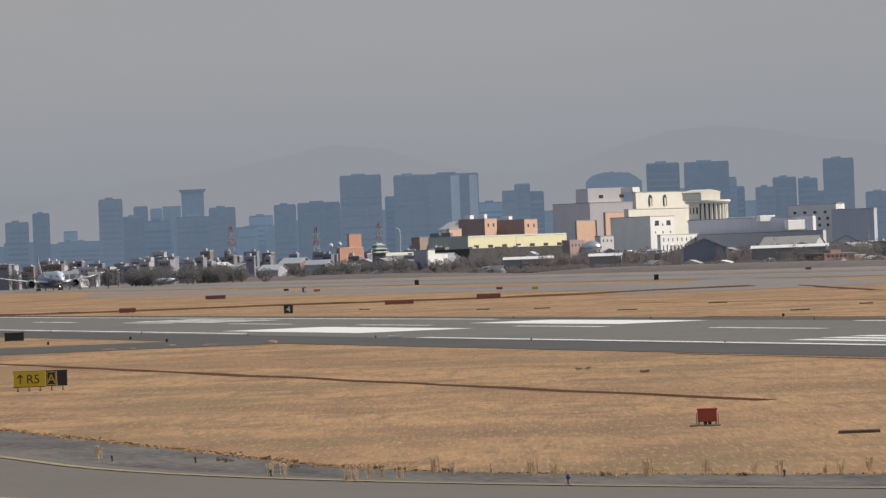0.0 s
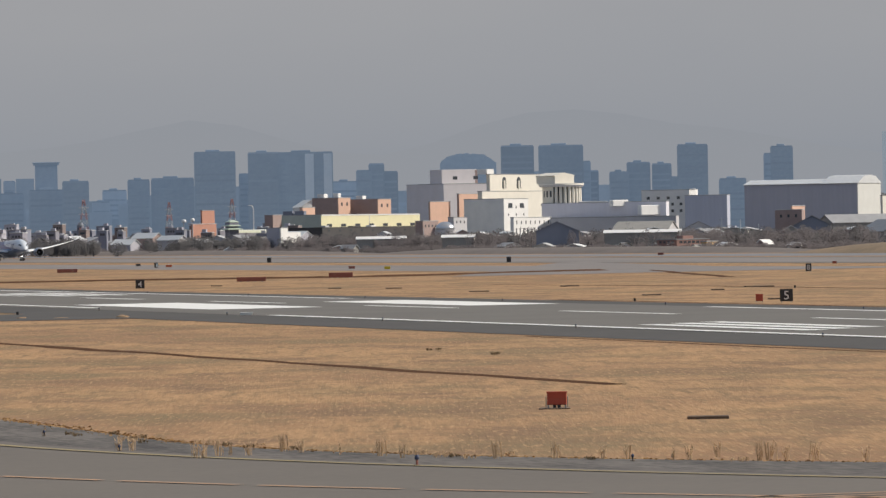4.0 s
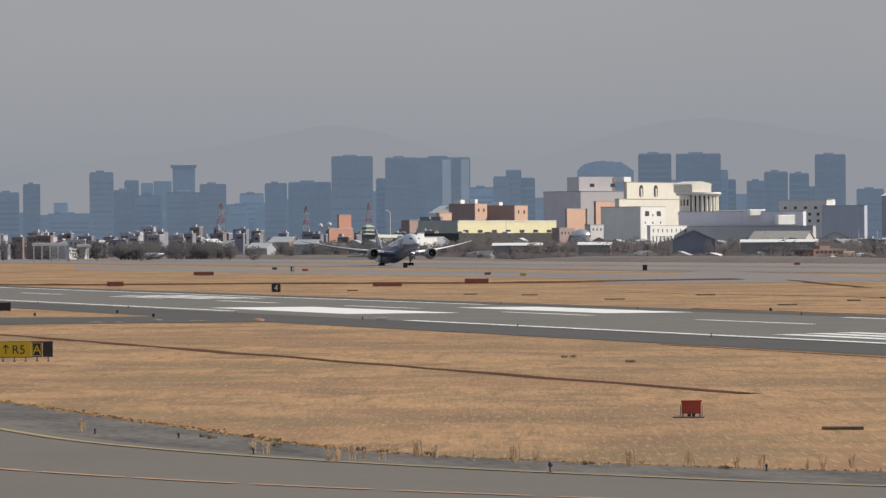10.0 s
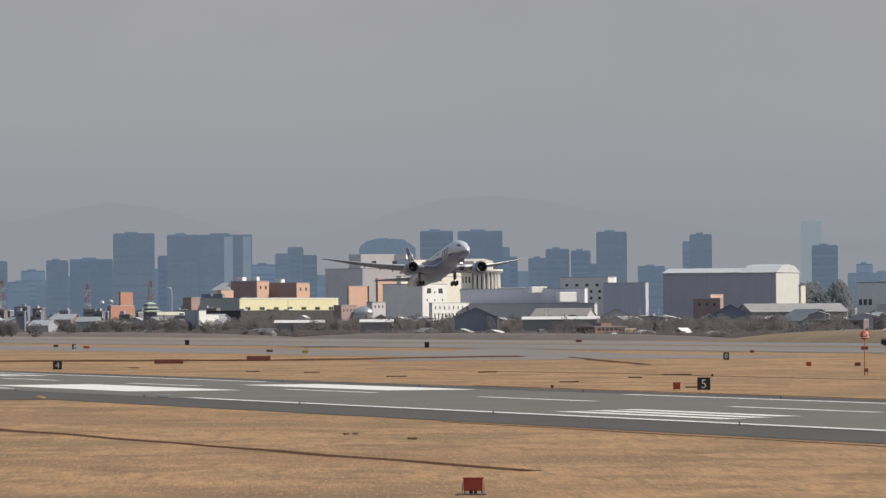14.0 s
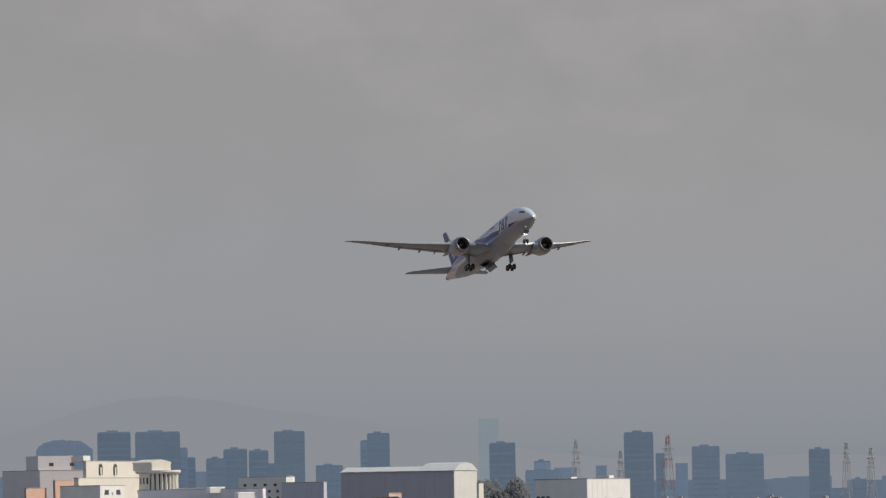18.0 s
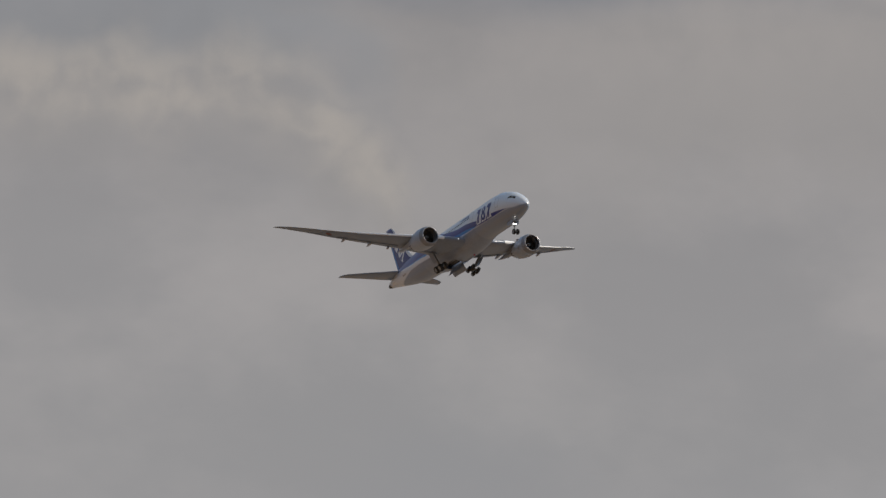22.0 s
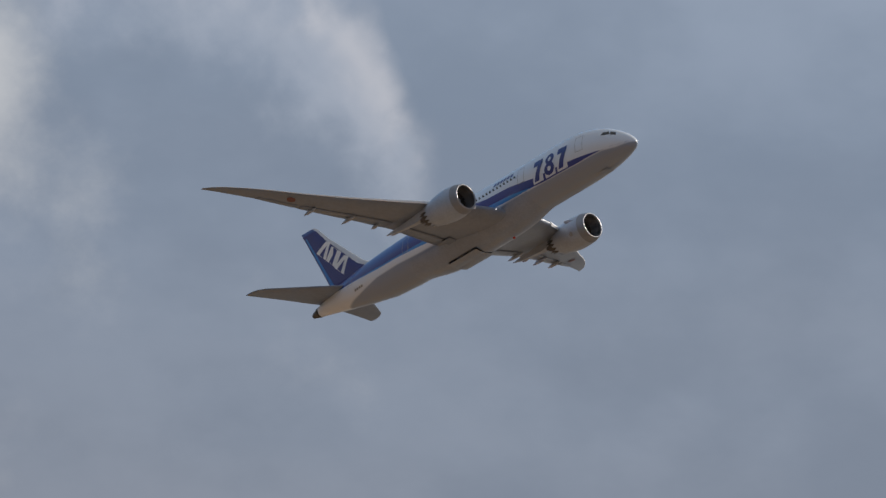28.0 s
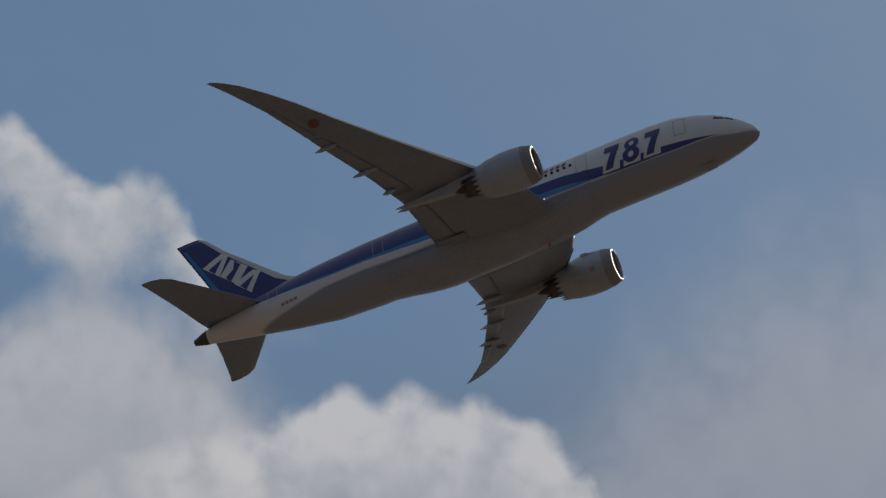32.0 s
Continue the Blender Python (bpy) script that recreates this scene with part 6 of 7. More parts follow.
def livery():
    m = bpy.data.materials.new("white_and_blue_livery")
    m.use_nodes = True
    N, L = m.node_tree.nodes, m.node_tree.links
    p = N["Principled BSDF"]
    p.inputs["Roughness"].default_value, p.inputs["Coat Weight"].default_value = 0.32, 0.4
    sep = N.new("ShaderNodeSeparateXYZ")
    L.new(N.new("ShaderNodeTexCoord").outputs["Object"], sep.inputs[0])

    def math_node(op, a, b):
        n = N.new("ShaderNodeMath")
        n.operation = op
        for k, v in ((0, a), (1, b)):
            if hasattr(v, "is_linked"):
                L.new(v, n.inputs[k])
            else:
                n.inputs[k].default_value = v
        return n.outputs[0]

    s60 = math_node("DIVIDE", math_node("SUBTRACT", NOSE, sep.outputs[0]), 60.0)

    def line(*pts):
        r = N.new("ShaderNodeValToRGB")
        while len(r.color_ramp.elements) < len(pts):
            r.color_ramp.elements.new(0.5)
        for e, (s, z) in zip(r.color_ramp.elements, pts):
            v = (z + 5) / 10
            e.position, e.color = s / 60, (v, v, v, 1)
        L.new(s60, r.inputs[0])
        return math_node("SUBTRACT", math_node("MULTIPLY", r.outputs[0], 10.0), 5.0)

    z = sep.outputs[2]
    low = line((3.6, -0.21), (7.2, -0.45), (12.6, -0.52), (14.3, -0.46), (18, -0.05), (24, 0.12), (33, 0.25), (40.4, 0.3), (44, 0.5), (48.3, 0.74), (52, 1.05))
    high = line((3.6, -0.2), (5.9, 0.0), (8.4, 0.15), (13.9, 0.36), (17.9, 0.9), (22, 1.0), (27, 1.7), (31, 3.0), (34, 4.9))
    pale = line((14.3, -0.46), (19, -0.48), (26, -0.34), (33, -0.16), (37.7, 0.07), (41.6, 0.14), (46.2, 0.54), (49.2, 0.74), (52, 1.04))
    belly = line((0, -0.33), (2, -0.46), (3.8, -0.30), (7.2, -0.50), (14, -0.56), (19, -0.62), (26, -0.76), (34, -0.78), (38, -0.66), (42, -0.70), (46, -1.12), (47.6, -1.22), (49.3, -1.42), (51, -3.0))
    inside = math_node("MULTIPLY", math_node("GREATER_THAN", z, low), math_node("LESS_THAN", z, high))
    pale_in = math_node("MULTIPLY", math_node("GREATER_THAN", z, pale), math_node("LESS_THAN", z, low))
    pale_in = math_node("MULTIPLY", pale_in, math_node("GREATER_THAN", s60, 14.3 / 60))
    # the grey of the underside is sprayed on with a soft edge
    soft = N.new("ShaderNodeMapRange")
    soft.interpolation_type = "SMOOTHSTEP"
    L.new(math_node("SUBTRACT", belly, z), soft.inputs[0])
    soft.inputs[1].default_value, soft.inputs[2].default_value = -0.14, 0.14
    under = soft.outputs[0]

    def mix(fac, a, b):
        n = N.new("ShaderNodeMix")
        n.data_type = "RGBA"
        L.new(fac, n.inputs[0])
        for k, v in ((6, a), (7, b)):
            if hasattr(v, "is_linked"):
                L.new(v, n.inputs[k])
            else:
                n.inputs[k].default_value = (*v, 1)
        return n.outputs[2]

    grime = N.new("ShaderNodeTexNoise")
    grime.inputs["Scale"].default_value, grime.inputs["Detail"].default_value = 0.5, 6
    dirty = mix(grime.outputs[0], (0.228, 0.275, 0.362), (0.186, 0.222, 0.292))
    col = mix(under, mix(grime.outputs[0], (0.61, 0.645, 0.70), (0.54, 0.57, 0.62)), dirty)
    col = mix(pale_in, col, (0.035, 0.20, 0.52))
    col = mix(inside, col, (0.018, 0.032, 0.20))
    L.new(col, p.inputs["Base Color"])
    return m


paint = livery()
edge_paint = surface("pale_edge_paint", (0.84, 0.84, 0.85), (0.76, 0.77, 0.78), rough=0.3, scale=0.6, coat=0.3)
pale_grey = surface("pale_grey_paint", (0.34, 0.37, 0.43), (0.28, 0.305, 0.355), rough=0.4, scale=0.6)
# white nacelles, their shade put into a dark blue-grey base colour
shaded_nacelle_paint = surface("shaded_nacelle_paint", (0.31, 0.36, 0.445), (0.253, 0.296, 0.364), rough=0.36, scale=0.5, fine=7.0, coat=0.2)
upper_grey = surface("sunlit_wing_and_fin_paint", (0.60, 0.61, 0.63), (0.52, 0.53, 0.55), rough=0.4, scale=0.25, fine=8.0, coat=0.2)
# wing grey is darkened to the tone of a shaded underside
wing_grey = surface("shade_dark_wing_grey", (0.175, 0.214, 0.288), (0.142, 0.173, 0.232), rough=0.42, scale=0.25, fine=8.0, coat=0.2)
belly_grey = surface("belly_grey_paint", (0.228, 0.275, 0.362), (0.186, 0.222, 0.292), rough=0.35, scale=0.5, fine=8.0, coat=0.3)
hull_white = surface("hull_white_paint", (0.61, 0.645, 0.70), (0.54, 0.57, 0.62), rough=0.32, scale=0.5, coat=0.4)
white_gloss = surface("white_gloss_paint", (0.78, 0.77, 0.76), (0.66, 0.65, 0.63), rough=0.32, scale=0.4, coat=0.3)
deep_blue = surface("deep_blue_paint", (0.018, 0.030, 0.19), (0.014, 0.024, 0.15), rough=0.35, scale=0.6, coat=0.3)
pale_blue = surface("pale_blue_paint", (0.035, 0.20, 0.52), (0.03, 0.17, 0.45), rough=0.35, scale=0.6)
bare_metal = surface("polished_metal", (0.34, 0.34, 0.36), (0.27, 0.27, 0.29), rough=0.46, metal=1.0, scale=2.0)
dark_metal = surface("heat_dark_metal", (0.06, 0.055, 0.05), (0.10, 0.09, 0.08), rough=0.5, metal=0.6, scale=2.0)
rubber = surface("tyre_rubber", (0.02, 0.02, 0.02), (0.035, 0.034, 0.033), rough=0.85, scale=3.0)
leg_paint = surface("gear_leg_paint", (0.30, 0.30, 0.30), (0.18, 0.18, 0.18), rough=0.5, scale=2.0)
dark_glass_pane = surface("cabin_glass", (0.012, 0.014, 0.018), (0.02, 0.022, 0.026), rough=0.08, scale=2.0)
bay_dark = surface("shade_dark_bay_patch", (0.05, 0.05, 0.048), (0.09, 0.085, 0.08), rough=0.8, scale=1.5)
lip_grey = surface("dull_lip_metal", (0.23, 0.24, 0.26), (0.19, 0.20, 0.22), rough=0.5, metal=0.2, scale=1.5)
red_lens = surface("red_lens", (0.55, 0.05, 0.03), (0.5, 0.04, 0.03), rough=0.2, scale=4.0)


def glow(name, col, power):
    m = bpy.data.materials.new(name)
    m.use_nodes = True
    p = m.node_tree.nodes["Principled BSDF"]
    p.inputs["Emission Color"].default_value, p.inputs["Emission Strength"].default_value = (*col, 1), power
    return m


root_glow = glow("lit_root_lamp", (1.0, 0.93, 0.88), 0.9)
lamp_glow = glow("lit_landing_lamp", (1.0, 0.97, 0.9), 5.0)


def decal(name, mat, outline, parent, side, label="", lift=0.02):
    """A flat shape in (s, z), laid on one flank of the fuselage; outline: convex corners."""
    bm = bmesh.new()
    f = bm.faces.new([bm.verts.new((NOSE - s, 0, z)) for s, z in outline])
    bmesh.ops.triangulate(bm, faces=[f])
    for _ in range(3):
        bmesh.ops.subdivide_edges(bm, edges=bm.edges[:], cuts=1, use_grid_fill=True)
    for v in bm.verts:
        v.co.y = side * (hull_y(NOSE - v.co.x, v.co.z) + lift)
    if bm.faces[:][0].normal.y * side < 0:
        bmesh.ops.reverse_faces(bm, faces=bm.faces[:])
    return part(name, bm, mat, parent, label, smooth=True)


def hull_patch(name, mat, s0, s1, a0, a1, parent, lift, ns=6, na=6, label=""):
    """A panel of the fuselage's skin between two stations and two angles from straight down."""
    bm = bmesh.new()
    loops = []
    for i in range(ns + 1):
        s = s0 + (s1 - s0) * i / ns
        w, h, c = hull(s)
        loops.append([(NOSE - s, (w + lift) * math.sin(radians(a0 + (a1 - a0) * j / na)), c - (h + lift) * math.cos(radians(a0 + (a1 - a0) * j / na))) for j in range(na + 1)])
    rings(bm, loops, closed=False)
    return part(name, bm, mat, parent, label, smooth=True)


def revolve(bm, prof, y, z, n=40, notch=None):
    """Turn a profile of (s, r) about a line along x; past the station notch the rim is cut into teeth."""
    loops = []
    for s, r in prof:
        cut = 0.0 if notch is None or s < notch else 0.3
        loops.append([(NOSE - s - cut * (1 if k % 2 else -1), y + r * math.cos(2 * math.pi * k / n), z + r * math.sin(2 * math.pi * k / n)) for k in range(n)])
    return rings(bm, loops, cap=False)


def wing_z(y):
    return -1.45 + 0.128 * (y - 2.5) + 0.00364 * (y - 2.5) ** 2


WY = (0.0, 2.5, 6.0, 9.8, 14.0, 18.0, 22.0, 25.0, 27.0, 28.6, 29.6, 30.1)
WLE = (18.9, 19.3, 20.7, 22.8, 25.9, 28.95, 32.0, 34.25, 36.0, 37.6, 38.9, 39.8)
WTE = (30.5, 30.6, 30.7, 30.95, 32.2, 33.85, 35.5, 36.85, 38.05, 39.05, 39.75, 40.15)
WT = (0.15, 0.14, 0.125, 0.11, 0.105, 0.10, 0.095, 0.09, 0.085, 0.08, 0.08, 0.07)


def wing(parent, side):
    bm = bmesh.new()
    rings(bm, [[(x, side * y, wing_z(y) + h) for x, h in foil_loop(a, b, t, 0.012)] for y, a, b, t in zip(WY, WLE, WTE, WT)])
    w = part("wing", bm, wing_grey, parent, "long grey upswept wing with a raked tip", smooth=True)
    # upper skin, paler than the underside: sun and shade are put into the two greys
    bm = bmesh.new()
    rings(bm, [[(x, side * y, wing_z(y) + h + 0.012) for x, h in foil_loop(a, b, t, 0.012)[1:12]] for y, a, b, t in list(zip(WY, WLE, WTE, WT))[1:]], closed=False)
    part("upper_skin", bm, upper_grey, w, "upper wing skin in a grey paled as if sunlit", smooth=True)
    # pale painted leading edge
    bm = bmesh.new()
    loops = []
    for y, a, b, t in list(zip(WY, WLE, WTE, WT))[2:]:
        pts = foil_loop(a, b, t, 0.012)[6:14]
        loops.append([(x + 0.07, side * y, wing_z(y) + h * 1.22) for x, h in pts])
    rings(bm, loops, closed=False)
    part("leading_edge", bm, edge_paint, w, "pale leading edge", smooth=True)
    for y0, y1, inner in ((3.6, 9.2, 0.80), (11.0, 20.5, 0.74), (21.0, 25.0, 0.78)):
        bm = bmesh.new()
        loops = []
        for k in range(9):
            y = y0 + (y1 - y0) * k / 8
            a, b, t = (float(np.interp(y, WY, v)) for v in (WLE, WTE, WT))
            ch = b - a
            lo = [(NOSE - a - c * ch, side * y, wing_z(y) - ch * foil(c, t) - 0.016 - 0.03 * (c - inner)) for c in np.linspace(inner, 1.0, 5)]
            loops.append(lo + [(p[0], p[1], p[2] + 0.05) for p in reversed(lo)])
        rings(bm, loops)
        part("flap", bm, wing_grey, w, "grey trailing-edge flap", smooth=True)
    for y, ln in ((9.3, 2.2), (12.0, 1.1), (15.2, 2.1), (19.4, 1.8)):
        te = float(np.interp(y, WY, WTE))
        bm = bmesh.new()
        loops = []
        for q, r in ((-0.86, 0.03), (-0.7, 0.12), (-0.4, 0.2), (0.0, 0.18), (0.2, 0.1), (0.36, 0.02)):
            zz = wing_z(y) - 0.3 - 0.12 * max(0, q)
            loops.append([(NOSE - te - q * ln, side * y + r * 0.7 * math.cos(t * math.pi / 5), zz + r * 1.25 * math.sin(t * math.pi / 5)) for t in range(10)])
        rings(bm, loops)
        part("flap_fairing", bm, pale_grey, w, "", smooth=True)
    # landing lamp in the root of the leading edge
    a, t = float(np.interp(3.7, WY, WLE)), float(np.interp(3.7, WY, WT))
    bm = bmesh.new()
    tube(bm, (NOSE - a - 0.12, side * 3.7, wing_z(3.7) + 0.03), (NOSE - a + 0.05, side * 3.7, wing_z(3.7) + 0.03), 0.075, n=12)
    part("landing_lamp", bm, root_glow, w, "lit white landing lamp")
    y = 22.3
    a, b, t = (float(np.interp(y, WY, v)) for v in (WLE, WTE, WT))
    bm = bmesh.new()
    bmesh.ops.create_circle(bm, cap_ends=True, segments=24, radius=0.5)
    for v in bm.verts:
        v.co = Vector((NOSE - a - 0.45 * (b - a) + v.co.x, side * (y + v.co.y), wing_z(y + v.co.y) - (b - a) * foil(0.45, t) - 0.02))
    part("red_disc", bm, surface("dull_red_paint", (0.16, 0.055, 0.05), (0.13, 0.05, 0.045), rough=0.5, scale=2.0), w, "round dull red painted disc")
    return w


def engine(parent, side):
    y, z = side * 10.05, -1.55
    bm = bmesh.new()
    revolve(bm, ((18.42, 1.64), (18.9, 1.80), (19.8, 1.91), (20.9, 1.91), (22.2, 1.75), (23.1, 1.53), (23.62, 1.38), (23.6, 1.34), (23.0, 1.36), (22.0, 1.4), (19.2, 1.42)), y, z, 36, notch=23.5)
    e = part("engine", bm, shaded_nacelle_paint, parent, "white engine nacelle, greyed as in shade, with a round intake", smooth=True)
    bm = bmesh.new()
    revolve(bm, ((18.12, 1.57), (18.02, 1.51), (18.0, 1.42), (18.06, 1.37), (18.3, 1.35), (18.6, 1.36)), y, z)
    part("intake_lip", bm, bare_metal, e, "bright metal intake lip", smooth=True)
    bm = bmesh.new()
    revolve(bm, ((18.95, 1.822), (18.7, 1.755), (18.44, 1.66), (18.25, 1.615), (18.12, 1.572)), y, z)
    part("lip_band", bm, lip_grey, e, "dull grey band behind the intake lip", smooth=True)
    bm = bmesh.new()
    revolve(bm, ((18.55, 1.35), (19.2, 1.40), (19.75, 1.41)), y, z)
    part("intake_duct", bm, surface("intake_lining", (0.19, 0.19, 0.20), (0.14, 0.14, 0.145), rough=0.5, scale=2.0), e, "dark intake lining", smooth=True)
    bm = bmesh.new()
    revolve(bm, ((19.8, 1.42), (19.82, 0.02)), y, z)
    part("fan", bm, dark_metal, e, "dark fan disc")
    blade = bmesh.new()
    vs = []
    for r in (0.35, 0.75, 1.15, 1.38):
        for d in (-1, 1):
            aa = d * 0.11 + 0.14 * (r - 0.35)
            vs.append(blade.verts.new((-d * 0.09, r * math.cos(aa), r * math.sin(aa))))
    for i in range(0, 6, 2):
        blade.faces.new((vs[i], vs[i + 1], vs[i + 3], vs[i + 2]))
    me = mesh_of("fan_blade", blade, dark_metal)
    for k in range(20):
        b = part("fan_blade", me, None, e)
        b.matrix_basis = Matrix.Translation((NOSE - 19.62, y, z)) @ Matrix.Rotation(2 * math.pi * k / 20, 4, "X")
    bm = bmesh.new()
    revolve(bm, ((19.0, 0.01), (19.15, 0.16), (19.4, 0.30), (19.7, 0.40)), y, z, 20)
    part("spinner", bm, leg_paint, e, "", smooth=True)
    bm = bmesh.new()
    revolve(bm, ((22.6, 1.05), (23.6, 1.02), (24.4, 0.90), (24.9, 0.80), (24.8, 0.74), (23.0, 0.8)), y, z, 24, notch=24.7)
    part("core_nozzle", bm, dark_metal, e, "dark heat-stained core nozzle", smooth=True)
    bm = bmesh.new()
    revolve(bm, ((24.2, 0.5), (25.0, 0.42), (25.9, 0.04)), y, z, 20)
    part("exhaust_plug", bm, dark_metal, e, "", smooth=True)
    bm = bmesh.new()
    loops = []
    for s, z0, z1, w in ((19.6, 0.06, 0.16, 0.08), (21.0, 0.0, 0.34, 0.22), (22.8, -0.9, 0.1, 0.42), (24.0, -1.25, -0.15, 0.52), (24.9, -1.42, -0.35, 0.48), (26.6, -1.5, -0.6, 0.32), (28.6, -1.38, -0.7, 0.22), (30.4, -1.15, -0.8, 0.14), (31.6, -0.92, -0.85, 0.03)):
        loops.append([(NOSE - s, y - w, z0), (NOSE - s, y - w, z1), (NOSE - s, y + w, z1), (NOSE - s, y + w, z0)])
    rings(bm, loops)
    part("pylon", bm, pale_grey, e, "pale grey pylon under the wing")
    bm = bmesh.new()
    a = radians(28)
    yy, zz = y - side * 1.78 * math.cos(a), z + 1.78 * math.sin(a)
    rings(bm, [[(NOSE - 19.3, yy, zz), (NOSE - 20.8, yy, zz)], [(NOSE - 20.2, yy - side * 0.3, zz + 0.35), (NOSE - 20.8, yy - side * 0.3, zz + 0.35)]], closed=False)
    part("strake", bm, shaded_nacelle_paint, e)
    bm = bmesh.new()
    bmesh.ops.create_circle(bm, cap_ends=True, segments=14, radius=0.28)
    for v in bm.verts:
        q = radians(-20) + v.co.y / 1.86
        v.co = Vector((NOSE - 20.0 + v.co.x, y + side * -1.93 * math.cos(q), z + 1.93 * math.sin(q)))
    part("nacelle_emblem", bm, leg_paint, e, "small round grey emblem")
    return e


def gear_wheels(parent, spots, r, w):
    for x, y, z in spots:
        bm = bmesh.new()
        loops = []
        for q, rr in ((-1, 0.62), (-1, 0.86), (-0.8, 0.97), (-0.4, 1.0), (0.4, 1.0), (0.8, 0.97), (1, 0.86), (1, 0.62)):
            loops.append([(x + r * rr * math.cos(2 * math.pi * k / 22), y + q * w / 2, z + r * rr * math.sin(2 * math.pi * k / 22)) for k in range(22)])
        rings(bm, loops, cap=False)
        part("tyre", bm, rubber, parent, "black rubber tyre", smooth=True)
        bm = bmesh.new()
        tube(bm, (x, y - w * 0.42, z), (x, y + w * 0.42, z), r * 0.62, n=18)
        part("rim", bm, leg_paint, parent)


def main_gear(parent, side):
    g = part("main_gear", tube(tube(tube(bmesh.new(), (0, 0, 0.2), (0, 0, -1.9), 0.24), (0, 0, -1.9), (0, 0, -2.95), 0.16), (0.0, 0, -0.2), (0.9, -side * 1.3, 0.1), 0.09), leg_paint, parent, "main landing gear leg with a four-wheel truck", smooth=True)
    bm = bmesh.new()
    tube(bm, (0.85, 0, -2.95), (-0.85, 0, -2.95), 0.14)
    tube(bm, (0.73, -0.72, -2.95), (0.73, 0.72, -2.95), 0.08)
    tube(bm, (-0.73, -0.72, -2.95), (-0.73, 0.72, -2.95), 0.08)
    tube(bm, (0.3, 0, -1.2), (0.3, 0, -2.7), 0.06)
    part("truck_beam", bm, leg_paint, g, smooth=True)
    gear_wheels(g, [(q * 0.73, d * 0.55, -2.95) for q in (-1, 1) for d in (-1, 1)], 0.66, 0.5)
    bm = bmesh.new()
    box(bm, -0.75, 0.75, side * 0.42, side * 0.46, -1.75, 0.1)
    part("leg_door", bm, wing_grey, g, "grey leg door")
    return g


def nose_gear(parent):
    g = part("nose_gear", tube(tube(tube(bmesh.new(), (0, 0, 0.2), (0, 0, -1.6), 0.15), (0, 0, -1.6), (0, 0, -2.7), 0.1), (0, 0, -0.9), (0.9, 0, 0.1), 0.06), leg_paint, parent, "nose gear leg with twin wheels", smooth=True)
    gear_wheels(g, [(0.05, d * 0.36, -2.75) for d in (-1, 1)], 0.5, 0.36)
    bm = bmesh.new()
    for d in (-1, 1):
        tube(bm, (0.22, d * 0.22, -1.25), (0.30, d * 0.22, -1.25), 0.13, n=16)
    part("landing_lamp", bm, lamp_glow, g, "lit white landing lamps")
    return g


